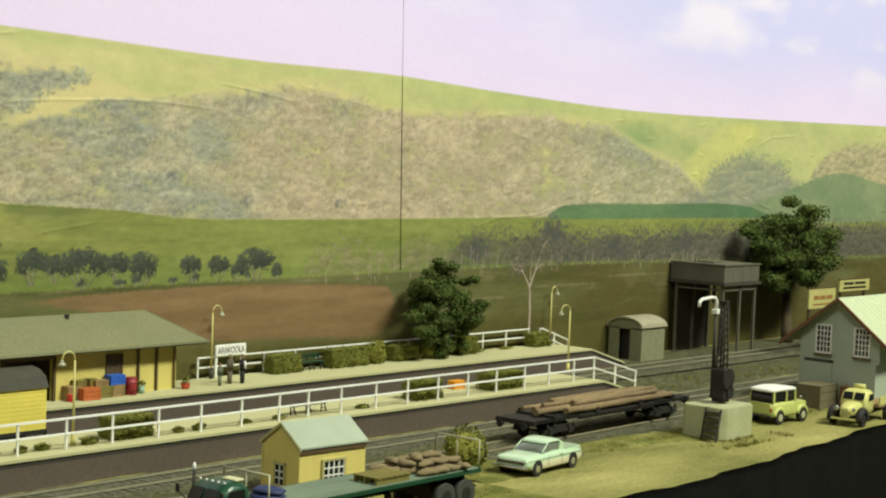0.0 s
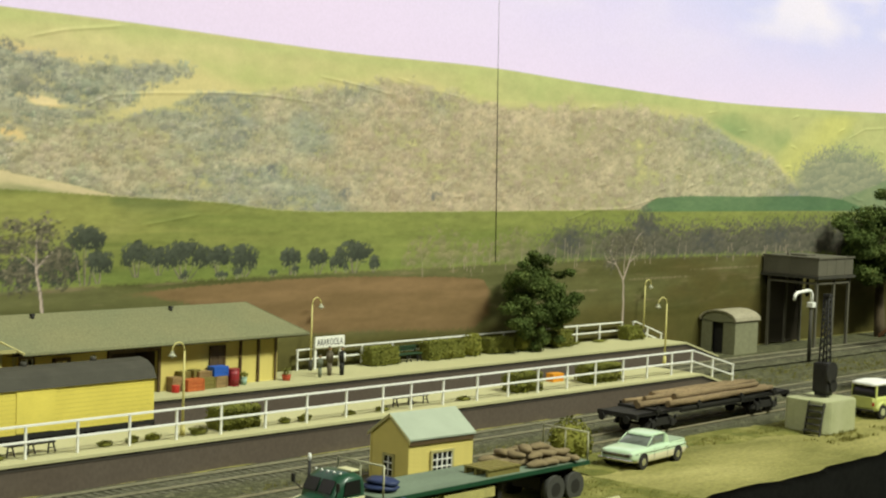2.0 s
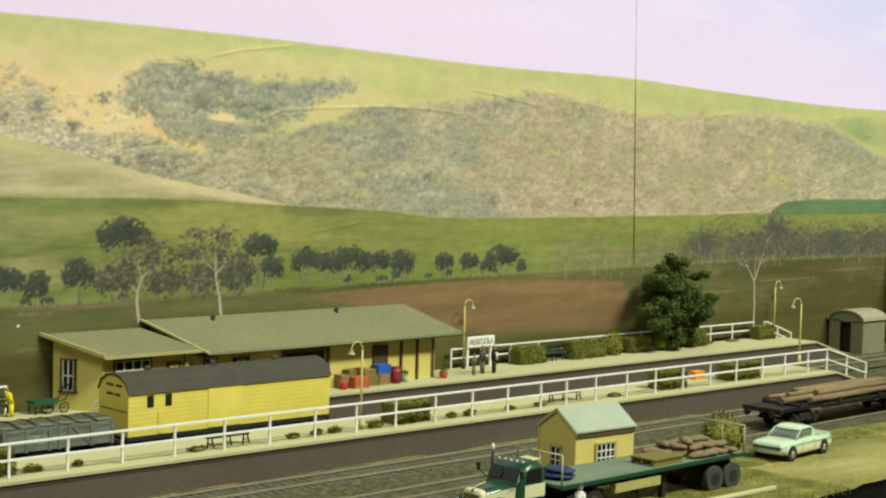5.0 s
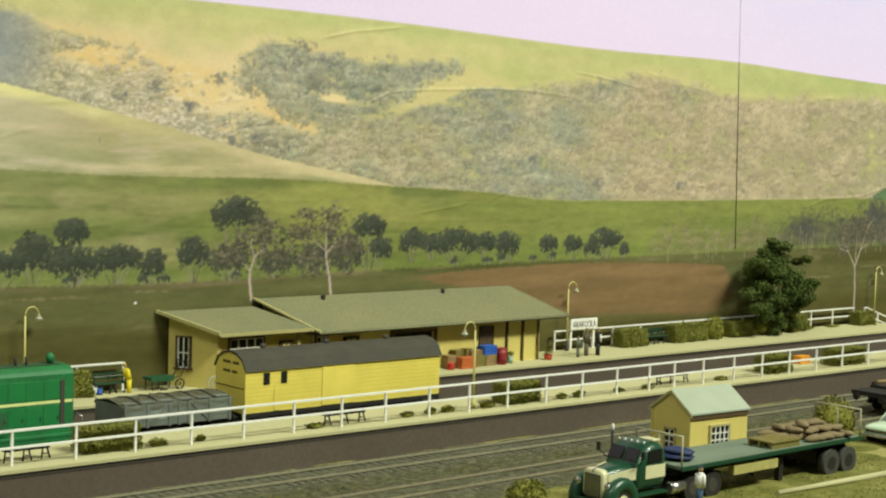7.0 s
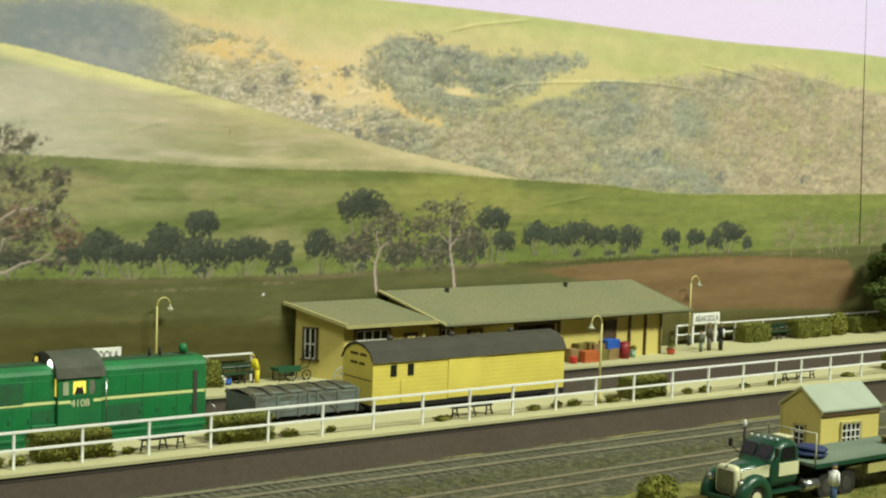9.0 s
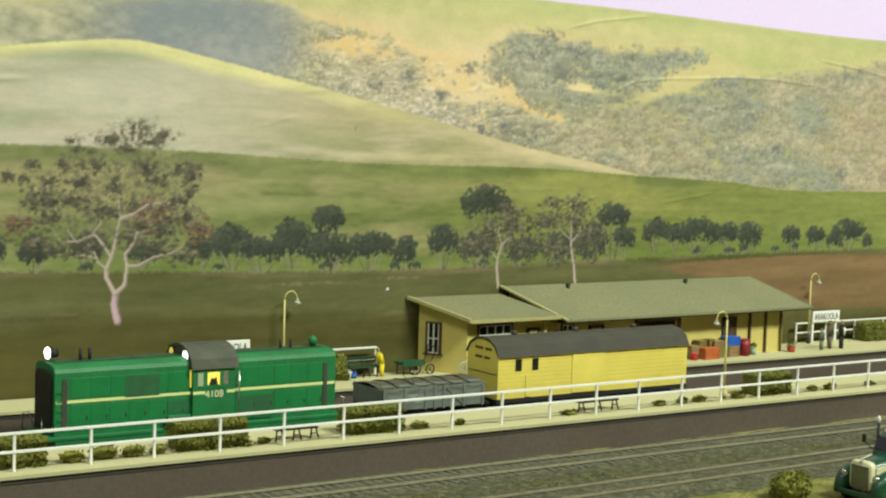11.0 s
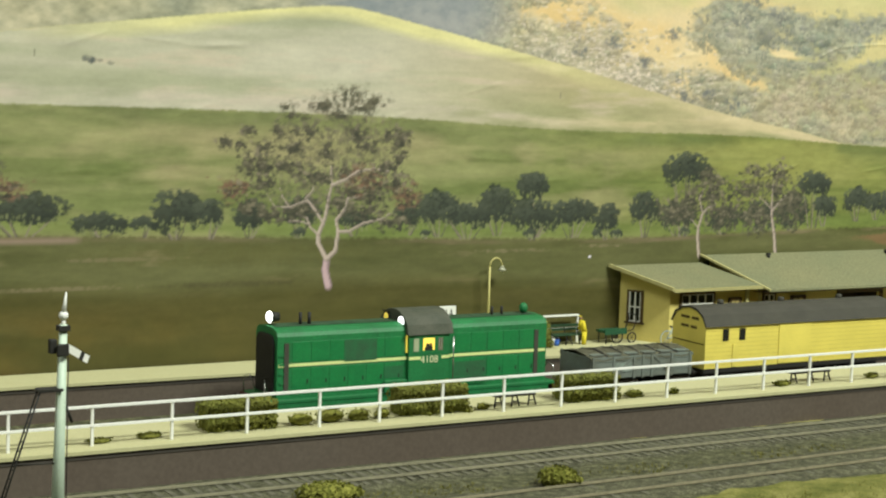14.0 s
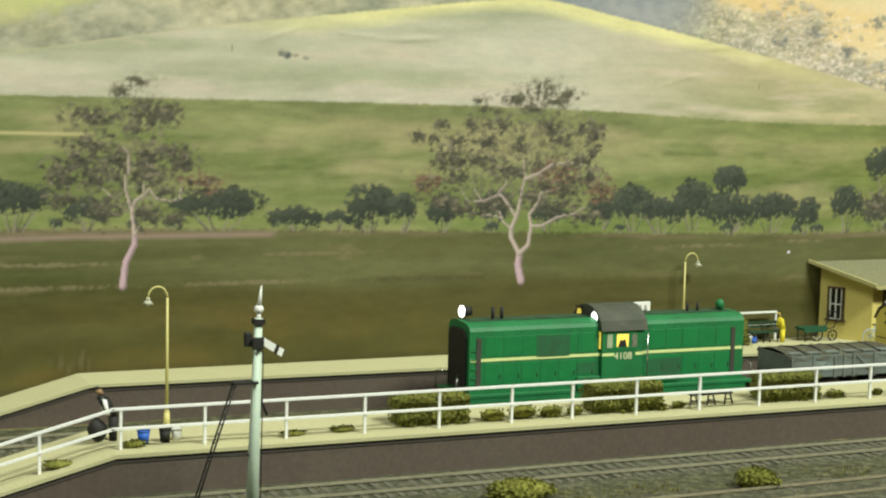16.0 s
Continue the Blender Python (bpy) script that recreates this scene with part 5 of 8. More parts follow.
def wheelset(parent, xs, zr, r=.34, half=.57, mat=BLACK):
    for x in xs:
        w = B()
        for s in (-1, 1):
            rod(w, (x, s * half - .06, zr + r), (x, s * half + .06, zr + r), r, r, 18)
            rod(w, (x, s * half - .08 * s, zr + r), (x, s * half - .06 * s, zr + r), r * 1.1, r * 1.1, 18)
        rod(w, (x, -half, zr + r), (x, half, zr + r), .06, .06, 8)
        part("wheelset", w, mat, parent, "black wheels on an axle")


def bogie(parent, x, n=2, gap=1.35, zr=0.0):
    b = B()
    span = gap * (n - 1) / 2 + .42
    for s in (-1, 1):
        prism(b, [(x - span, zr + .3), (x + span, zr + .3), (x + span - .15, zr + .5), (x + .3, zr + .62), (x - .3, zr + .62), (x - span + .15, zr + .5)], "y", s * .8 - .06, s * .8 + .06)
        for k in range(n):
            bx = x - gap * (n - 1) / 2 + gap * k
            box(b, bx - .13, bx + .13, s * .88 - .05, s * .88 + .05, zr + .22, zr + .5, bevel=.02)
            for d in (-.22, .22):
                rod(b, (bx + d, s * .86, zr + .5), (bx + d, s * .86, zr + .66), .055, .055, 6)
    box(b, x - .2, x + .2, -.8, .8, zr + .35, zr + .6)
    bg = part("bogie", b, BLACK, parent, "sooty black bogie")
    wheelset(bg, [x - gap * (n - 1) / 2 + gap * k for k in range(n)], zr)
    return bg


def locomotive():
    L = thing("diesel_locomotive", NOSE, TY, RZ, "green diesel locomotive with a cream stripe on the platform track", "locomotive")
    hw = .86

    def hood(x0, x1, top, label):
        prof = [(-hw, .72), (-hw, top - .22), (-hw + .06, top - .1), (-hw + .2, top - .02), (-hw + .4, top + .02), (0, top + .04), (hw - .4, top + .02), (hw - .2, top - .02), (hw - .06, top - .1), (hw, top - .22), (hw, .72)]
        return part("hood", prism(B(), prof, "x", x0, x1), GREEN, L, label)
    fr = hood(.12, 5.5, 2.98, "green long hood with panel doors")
    re = hood(7.05, 11.05, 2.98, "green short hood")
    # footplate, skirts
    part("footplate", box(B(), -.25, 11.35, -1.05, 1.05, .62, .74, bevel=.02), GREEN, L, "green footplate")
    for s in (-1, 1):
        part("valance", box(B(), .1, 11.1, s * 1.0 - .03, s * 1.0 + .03, .40, .64), GREEN, L, "green frame valance")
    # black radiator face at the nose
    bm = B()
    prism(bm, [(-.68, .85), (-.68, 2.52), (-.56, 2.72), (-.35, 2.78), (.35, 2.78), (.56, 2.72), (.68, 2.52), (.68, .85)], "x", .04, .13)
    g = part("radiator_grille", bm, BLACK, L, "black radiator grille")
    for k in range(22):
        part("slat", box(B(), .03, .042, -.66, .66, .96 + .075 * k, .985 + .075 * k), BLACK, g)
    # doors along the hoods
    GRIME2 = material("dull_green_panel", (0.016, 0.125, 0.0425), .6, vary=.45, scale=120, second=(0.03, 0.07, 0.034))
    DG = material("loco_green_door", (0.013, 0.18, 0.048), 0.42, vary=0.2, scale=140, fine=1500, second=(0.007, 0.10, 0.034))
    for s in (-1, 1):
        for hd, a, b, n in ((fr, .62, 4.65, 6), (re, 7.3, 10.55, 5)):
            w = (b - a) / n
            for k in range(n):
                for z0, z1 in ((.9, 1.72), (1.93, 2.58)):
                    part("door_panel", box(B(), a + w * k + .03, a + w * (k + 1) - .03, s * hw - .012, s * hw + .012, z0, z1, bevel=.008), DG, hd)
                part("door_handle", box(B(), a + w * k + w * .82, a + w * k + w * .88, s * (hw + .015) - .008, s * (hw + .015) + .008, 1.2, 1.34), BLACK, hd)
        for a, b in ((.16, 5.5), (7.05, 11.0)):
            part("stripe", box(B(), a, b, s * (hw + .014) - .004, s * (hw + .014) + .004, 1.78, 1.88), STRIPE, L, "cream waist stripe")
        part("stripe", box(B(), 5.5, 5.95, s * 1.006 - .004, s * 1.006 + .004, 1.78, 1.88), STRIPE, L)
        part("stripe", box(B(), 6.75, 7.05, s * 1.006 - .004, s * 1.006 + .004, 1.78, 1.88), STRIPE, L)
        for x in (.44, 10.62):
            part("sand_pipe", box(B(), x - .08, x + .08, s * hw - .03, s * hw + .03, .95, 2.55), DARKGREY, L, "dark grey vertical duct")
        part("battery_box", box(B(), 3.9, 5.4, s * 1.0 - .12, s * 1.0 + .04, .74, 1.16, bevel=.03), GREEN, L, "green battery box")
        for zz in range(5):
            part("step", box(B(), .18, .36, s * hw - .02, s * (hw + .05) + .02, .92 + .3 * zz, .98 + .3 * zz), GREEN, L)
        part("louvre", box(B(), 3.2, 4.1, s * (hw - .04) - .03, s * (hw - .04) + .03, 2.66, 2.70), BLACK, L)
        part("louvre", box(B(), 8.2, 9.1, s * (hw - .04) - .03, s * (hw - .04) + .03, 2.66, 2.70), BLACK, L)
    # cab
    prof = [(-1.0, .72), (-1.0, 2.66), (1.0, 2.66), (1.0, .72)]
    cab = part("cab", prism(B(), prof, "x", 5.5, 7.05), GREEN, L, "green cab")
    for s in (-1, 1):
        lettering("running_number", "4108", .34, cab, pose(6.28 * K, s * 1.012 * K, 1.76 * K, 90, 0, 0 if s < 0 else 180), material("cream_number", (0.7, 0.68, 0.425), .5, vary=.05, bump=0), "cream running number")
    roof = [(-1.08, 2.62), (-.98, 2.95), (-.7, 3.22), (-.35, 3.36), (0, 3.4), (.35, 3.36), (.7, 3.22), (.98, 2.95), (1.08, 2.62), (.98, 2.62), (.0, 2.9), (-.98, 2.62)]
    part("cab_roof", prism(B(), roof, "x", 5.42, 7.15), material("cab_roof_grey", (0.075, 0.078, 0.055), 0.75, vary=.4, scale=120, second=(0.04, 0.05, 0.032)), L, "dirty grey green curved cab roof")
    bm = B()
    prism(bm, [(-.96, 2.6), (-.9, 2.9), (-.6, 3.16), (0, 3.28), (.6, 3.16), (.9, 2.9), (.96, 2.6)], "x", 5.47, 5.52)
    part("cab_front", bm, GREEN, cab)
    prism(bm := B(), [(-.96, 2.6), (-.9, 2.9), (-.6, 3.16), (0, 3.28), (.6, 3.16), (.9, 2.9), (.96, 2.6)], "x", 7.03, 7.08)
    part("cab_front", bm, GREEN, cab)
    LIT = glow("lit_cab_window", (1.0, 0.74, 0.10), 0.45)
    for s in (-1, 1):
        bm = box(B(), 5.72, 6.72, s * 1.0 - .02, s * 1.0 + .02, 1.98, 2.6)
        fr_ = part("window_frame", bm, GREEN, cab)
        part("pane", box(B(), 6.02, 6.46, s * 1.02 - .005, s * 1.02 + .005, 2.08, 2.5), LIT, fr_, "yellow lit side window")
        part("pane", box(B(), 5.66, 5.86, s * 1.02 - .005, s * 1.02 + .005, 2.06, 2.5), material("pale_pane", (0.36, 0.40, 0.255), .2, vary=.1, bump=0), fr_, "pale reflecting pane")
        part("drivers_seat", prism(B(), [(6.06, 2.08), (6.16, 2.34), (6.24, 2.28), (6.34, 2.34), (6.4, 2.08)], "y", s * 1.027 - .003, s * 1.027 + .003), BLACK, fr_, "dark seat shape against the light")
        part("pane", box(B(), 6.6, 6.78, s * 1.02 - .005, s * 1.02 + .005, 2.06, 2.5), CHROME, fr_, "open sliding pane")
        part("pane", rod(B(), (7.10, s * .58, 2.99), (7.112, s * .58, 2.99), .14, .14, 12), LIT, cab, "yellow lit end window")
    part("pane", rod(B(), (5.46, .55, 3.02), (5.41, .55, 3.02), .16, .16, 14), LIT, cab, "yellow lit end window")
    for s in (-1, 1):
        part("door_rail", rod(B(), (7.2, s * 1.02, .9), (7.2, s * 1.02, 2.5), .025, .025, 6), CHROME, L, "steel door rail")
        part("door_rail", rod(B(), (7.2, s * 1.02, .98), (8.6, s * 1.02, .98), .02, .02, 6), CHROME, L)
    # headlights
    HL = glow("bright_white_glow", (1.0, 0.98, 0.92), 3.0)
    h = part("headlight", rod(B(), (.52, 0, 3.3), (.22, 0, 3.3), .14, .19, 14), BLACK, L, "round headlight")
    ball(b := B(), (.2, 0, 3.3), .2, 2, (.5, 1, 1))
    part("lens", b, HL, h, "bright white lens")
    # the white glow also carries the reflection on this lit pane
    part("pane", rod(B(), (5.46, -.52, 3.0), (5.41, -.52, 3.0), .2, .2, 16), HL, cab, "lit front window, its white reflection put in as glow")
    part("pane", box(B(), 5.44, 5.47, -.93, -.74, 2.02, 2.6, bevel=.01), LIT, cab, "yellow lit front window")
    part("pane", box(B(), 5.44, 5.47, .74, .93, 2.02, 2.6, bevel=.01), LIT, cab, "yellow lit front window")
    part("cab_ladder", box(box(B(), 5.38, 5.42, .30, .34, 2.9, 3.25), 5.38, 5.42, .3, .8, 3.22, 3.25), BLACK, L, "thin black lamp bracket")
    part("exhaust", rod(B(), (1.3, 0, 2.95), (1.3, 0, 3.4), .06, .06, 8), BLACK, L, "thin black exhaust")
    part("exhaust", rod(B(), (1.62, 0, 2.95), (1.62, 0, 3.4), .06, .06, 8), BLACK, L, "thin black exhaust")
    part("exhaust", rod(B(), (9.3, 0, 2.95), (9.3, 0, 3.3), .05, .05, 8), BLACK, L)
    part("exhaust", rod(B(), (9.7, 0, 2.95), (9.7, 0, 3.3), .05, .05, 8), BLACK, L)
    GRIME = material("sooty_grime", (0.030, 0.075, 0.0323), .85, vary=.5, scale=160, fine=900)
    for a, b in ((.3, 5.4), (7.2, 10.9)):
        part("soot_streak", box(B(), a, b, -.36, .36, 3.012, 3.022), GRIME, L, "dull sooty hood top")
    for s in (-1, 1):
        for a, b, c, d in ((2.5, 3.7, 1.84, 2.56), (4.0, 5.35, 1.2, 1.6), (7.3, 8.6, .92, 1.6)):
            part("grimy_panel", box(B(), a, b, s * (hw + .016) - .003, s * (hw + .016) + .003, c, d), GRIME2, L, "grimy dull green panel")
    ball(b := B(), (10.6, 0, 3.2), .2, 2, (.8, .8, 1))
    part("marker_lamp", b, GREEN, L, "green domed marker lamp")
    # ends: buffers, coupler, handrails
    for e, d in ((-.3, -1), (11.4, 1)):
        bm = B()
        box(bm, e - .06, e + .06, -1.02, 1.02, .36, .7)
        part("buffer_beam", bm, material("grimy_red_brown", (0.085, 0.034, 0.026), .8, vary=.35, scale=150), L, "grimy red brown buffer beam")
        for s in (-1, 1):
            bm = B()
            rod(bm, (e, s * .62, .55), (e + d * .32, s * .62, .55), .07, .07, 8)
            rod(bm, (e + d * .32, s * .62, .55), (e + d * .37, s * .62, .55), .17, .17, 14)
            part("buffer", bm, BLACK, L)
            part("handrail", tube(B(), [(e, s * .85, .7), (e, s * .85, 1.25), (e - d * .1, s * .6, 1.35), (e - d * .3, s * .5, .75)], .02, 5), CHROME, L, "thin grey handrail")
        part("coupler", box(B(), e + (-.45 if d < 0 else 0), e + (0 if d < 0 else .45), -.08, .08, .42, .56), BLACK, L)
        bm = B()
        for s in (-1, 1):
            tube(bm, [(e + d * .05, s * .3, .6), (e + d * .2, s * .32, .35), (e + d * .12, s * .3, .2)], .03, 5)
        part("brake_hose", bm, BLACK, L)
    bogie(L, 2.2, 2, 2.0)
    bogie(L, 8.9, 2, 2.0)
    part("fuel_tank", box(B(), 4.4, 6.7, -.75, .75, .25, .6, bevel=.06), BLACK, L, "black fuel tank")
    # the cab and all behind it stand close up to the long hood
    for ob in L.children_recursive:
        if ob.matrix_basis.translation.x > 5.2 * K:
            ob.matrix_basis = pose(-.65 * K, 0, 0) @ ob.matrix_basis
            continue
        for v in ob.data.vertices:
            if v.co.x > 5.2 * K:
                v.co.x -= .65 * K


locomotive()


def open_wagon():
    x0 = NOSE + 12.25
    W = thing("open_goods_wagon", x0, TY, RZ, "weathered grey four-wheel open wagon with a tarpaulin cover", "wagon")
    part("underframe", box(B(), 0, 4.6, -.85, .85, .5, .66), BLACK, W, "black underframe")
    for s in (-1, 1):
        side = part("side", box(B(), .05, 4.55, s * .95 - .04, s * .95 + .04, .62, 1.42), GREYWAGON, W, "grey planked side")
        for k in range(4):
            part("plank", box(B(), .06, 4.54, s * 1.0 - .012, s * 1.0 + .012, .64 + .2 * k, .82 + .2 * k), GREYWAGON, side)
        for x in (.1, 1.0, 1.9, 2.3, 2.7, 3.6, 4.45):
            part("stanchion", box(B(), x - .04, x + .06, s * 1.025 - .02, s * 1.025 + .02, .6, 1.45), GREYWAGON, W)
        for a, b in ((1.05, 1.85), (3.55, 2.75)):
            prism(bm := B(), [(a, .66), (a + .1, .66), (b + .05, 1.42), (b - .05, 1.42)], "y", s * 1.03 - .012, s * 1.03 + .012)
            part("brace", bm, GREYWAGON, W)
        part("faded_patch", box(B(), 1.0, 1.8, s * 1.016 - .003, s * 1.016 + .003, .85, 1.2), material("faded_blue_grey", (0.24, 0.29, 0.246), .8, vary=.5, scale=200), W, "faded pale lettering panel")
    for x in (.05, 4.55):
        part("end", box(B(), x - .04, x + .04, -.95, .95, .62, 1.42), GREYWAGON, W, "grey planked end")
    TARP = material("dusty_tarpaulin", (0.17, 0.165, 0.106), .9, vary=.35, scale=60, second=(0.2, 0.19, 0.119))
    bm, old = B(), None
    for k in range(25):
        x, lift = 4.6 * k / 24, .03 * math.sin(k * 1.7)
        row = [bm.verts.new((x, y, z + lift)) for y, z in ((-1.02, 1.30), (-1.0, 1.40), (-.5, 1.51), (0, 1.56), (.5, 1.51), (1.0, 1.40), (1.02, 1.30))]
        if old:
            for q in range(6):
                bm.faces.new((old[q], row[q], row[q + 1], old[q + 1]))
        old = row
    bmesh.ops.solidify(bm, geom=bm.faces[:], thickness=.02)
    part("tarpaulin", bm, TARP, W, "dusty grey tarpaulin with dark ribs")
    for k in range(1, 6):
        prism(bm := B(), [(-1.01, 1.41), (-.5, 1.54), (0, 1.61), (.5, 1.54), (1.01, 1.41), (1.01, 1.40), (0, 1.57), (-1.01, 1.40)], "x", k * .77 - .05, k * .77 + .05)
        part("rib", bm, BLACK, W)
    for k in range(6):
        part("batten", box(B(), .1 + k * .77, .63 + k * .77, -.9, -.55, 1.46, 1.50), GREYWAGON, W)
    wheelset(W, [1.0, 3.6], 0)
    for x in (1.0, 3.6):
        for s in (-1, 1):
            part("axle_guard", box(B(), x - .18, x + .18, s * .8 - .04, s * .8 + .04, .2, .6), BLACK, W)
    for e, d in ((0, -1), (4.6, 1)):
        for s in (-1, 1):
            part("buffer", rod(rod(B(), (e, s * .62, .55), (e + d * .2, s * .62, .55), .06, .06, 8), (e + d * .2, s * .62, .55), (e + d * .24, s * .62, .55), .15, .15, 12), BLACK, W)


open_wagon()


def goods_van():
    x0 = NOSE + 17.35
    V = thing("yellow_goods_van", x0, TY, RZ, "yellow bogie van with a dark curved roof", "van wagon")
    top = 2.35
    prof = [(-1.0, .7), (-1.0, top), (-.8, top + .32), (-.45, top + .52), (0, top + .6), (.45, top + .52), (.8, top + .32), (1.0, top), (1.0, .7)]
    body = part("body", prism(B(), prof, "x", .05, 9.6), VANYELLOW, V, "yellow van body")
    rp = [(-1.08, top - .05), (-.85, top + .36), (-.48, top + .58), (0, top + .66), (.48, top + .58), (.85, top + .36), (1.08, top - .05), (1.02, top - .05), (.8, top + .30), (.45, top + .5), (0, top + .58), (-.45, top + .5), (-.8, top + .30), (-1.02, top - .05)]
    part("roof", prism(B(), rp, "x", 0, 9.65), DARKGREY, V, "dark grey curved roof")
    for k in range(3):
        part("roof_vent", rod(B(), (1.5 + 3 * k, 0, top + .6), (1.5 + 3 * k, 0, top + .8), .12, .12, 8), DARKGREY, V)
    INK = material("brown_lettering_bar", (0.10, 0.07, 0.017), .7, vary=.1, bump=0)
    for k, (y0, y1, z) in enumerate(((-.55, -.15, 2.5), (.0, .5, 2.5), (-.45, -.1, 2.16), (.02, .48, 2.16))):
        part("lettering_bar", box(B(), .035, .05, y0, y1, z, z + .1), INK, body)
    part("end_line", box(B(), .03, .05, -.9, .9, 1.62, 1.65), INK, body)
    for s in (-1, 1):
        for k in range(10):
            part("plank_line", box(B(), .1, 9.55, s * 1.0 - .006, s * 1.0 + .006, .85 + .16 * k, .858 + .16 * k), material("van_yellow_shade", (0.46, 0.38, 0.07), .6, vary=.1), body)
        for x in (1.0, 1.8):
            part("window", box(B(), x - .14, x + .14, s * 1.01 - .01, s * 1.01 + .01, 1.75, 2.2), GLASS, body, "dark window")
        part("door", box(B(), 3.6, 5.2, s * 1.01 - .02, s * 1.01 + .02, .75, 2.3), VANYELLOW, body, "yellow sliding door")
        part("door", box(B(), 1.35, 1.6, s * 1.01 - .02, s * 1.01 + .02, .75, 1.6), VANYELLOW, body)
        part("sole_bar", box(B(), 0, 9.6, s * .98 - .03, s * .98 + .03, .55, .72), BLACK, V)
    part("underframe", box(B(), 0, 9.6, -.9, .9, .52, .7), BLACK, V)
    bogie(V, 1.7, 2, 1.4)
    bogie(V, 7.9, 2, 1.4)
    for e, d in ((0, -1), (9.6, 1)):
        for s in (-1, 1):
            part("buffer", rod(rod(B(), (e, s * .62, .55), (e + d * .2, s * .62, .55), .06, .06, 8), (e + d * .2, s * .62, .55), (e + d * .24, s * .62, .55), .15, .15, 12), BLACK, V)


goods_van()

# ---- greenery ----
def shrub(name, x, y, z, rx, ry, rz, mat, label, seed, count=260, size=.075, group="", core=None, cat="shrub"):
    """A rounded bush: a rough dark core under many small leaf clumps."""
    rnd = random.Random(seed)
    s = thing(name, x, y, z, label, cat, group)
    ball(c := B(), (0, 0, rz * .85), 1.0, 2, (rx * .82, ry * .82, rz * .85), rough=.12, seed=seed)
    part("core", c, core or mat, s)
    bm = B()
    leaves(bm, rnd, (0, 0, rz * .9), (rx, ry, rz), count, size, shell=.72)
    for _ in range(5):
        leaves(bm, rnd, (rnd.uniform(-.7, .7) * rx, rnd.uniform(-.7, .7) * ry, rz * rnd.uniform(.3, 1.5)), (rx * .4, ry * .4, rz * .35), count // 8, size)
    for v in bm.verts:
        v.co.z = max(v.co.z, 0.005)
    part("foliage", bm, mat, s)
    return s


def hedge(x, y, z, w, d, h, label, seed, mat=HEDGE):
    """A clipped box hedge."""
    rnd = random.Random(seed)
    s = thing("hedge", x, y, z, label, "hedge", "platform hedges")
    box(c := B(), -w / 2 + .05, w / 2 - .05, -d / 2 + .05, d / 2 - .05, 0, h - .06, bevel=.08)
    part("core", c, mat, s)
    bm = B()
    for _ in range(int(1000 * w * h)):
        f = rnd.random()
        if f < .6:
            c, n = Vector((rnd.uniform(-w, w) / 2, -d / 2 + rnd.gauss(0, .035), rnd.uniform(0.03, h))), Vector((0, -1, .2))
            c.y += .16 * max(0, c.z / h - .6) ** 1.5 * 4 * .5
        elif f < .9:
            c, n = Vector((rnd.uniform(-w, w) / 2, rnd.uniform(-d, d) / 2, h + rnd.gauss(0, .03))), Vector((0, -.2, 1))
        else:
            c, n = Vector((rnd.choice((-1, 1)) * w / 2, rnd.uniform(-d, d) / 2, rnd.uniform(.03, h))), Vector((-1, -.3, .2))
        a = (n + Vector((rnd.gauss(0, .4), rnd.gauss(0, .4), rnd.gauss(0, .4)))).normalized()
        u = a.orthogonal().normalized()
        q = a.cross(u)
        sz = rnd.uniform(.035, .075)
        bm.faces.new([bm.verts.new(c + u * sz * p1 + q * sz * p2) for p1, p2 in ((-1, 0), (0, -.7), (1, 0), (0, .7))])
    part("foliage", bm, mat, s)
    moss = B()
    for k in range(int(w * 4)):
        leaves(moss, rnd, (rnd.uniform(-w, w) / 2, -d / 2 - rnd.uniform(0, .12), rnd.uniform(.04, .22 * h + .1)), (.2, .14, .13), 46, .05, shell=.4)
    part("moss", moss, SHRUB, s, "mossy lumps at the foot")
    return s


NH = "clipped olive hedge behind the white platform fence"
for i, (a, b, h) in enumerate(((-12.9, -10.7, .8), (-6.6, -4.2, .84), (-.5, 1.6, .8), (17.9, 19.8, .8), (34.4, 36.2, .8), (39.6, 42.0, .8))):
    hedge((a + b) / 2, .85, NZ, b - a, .9, h, NH, 20 + i)
FH = "clipped green hedge along the back of the platform"
for i, (a, b, h, y) in enumerate(((2.75, 4.75, .95, 9.75), (34.3, 36.1, .85, 9.7), (38.2, 40.8, .88, 9.7), (42.9, 44.7, .78, 9.8), (47.9, 49.6, .85, 9.8), (54.6, 56.0, .75, 9.8))):
    hedge((a + b) / 2, y, FZ, b - a, .8, h, FH, 40 + i)
for i, (x, y, r, h) in enumerate(((-9.9, .5, .5, .2), (-8.9, .55, .55, .24), (-8.0, .5, .45, .2), (-7.2, .5, .3, .16), (-16.1, .35, .4, .08), (-14.6, .4, .4, .1), (-3.6, .5, .25, .12), (2.3, .5, .4, .14), (3.9, .45, .2, .12),
                                  (8.6, .4, .4, .1), (12.9, .4, .3, .12), (14.0, .4, .3, .15), (14.9, .45, .35, .14), (16.9, .4, .4, .16), (21.0, .4, .3, .13), (22.0, .4, .35, .15), (26.2, .4, .4, .1), (31.0, .4, .4, .1), (24.4, .45, .3, .1), (-20.6, .2, .35, .12), (-22.6, .1, .5, .1))):
    shrub("low_plant", x, y, near_top(x) - .01, r, r * .6, h, HEDGE if i % 3 else SHRUB, "low olive garden plant on the platform", 100 + i, 90, .05, "low platform plants", cat="plant")
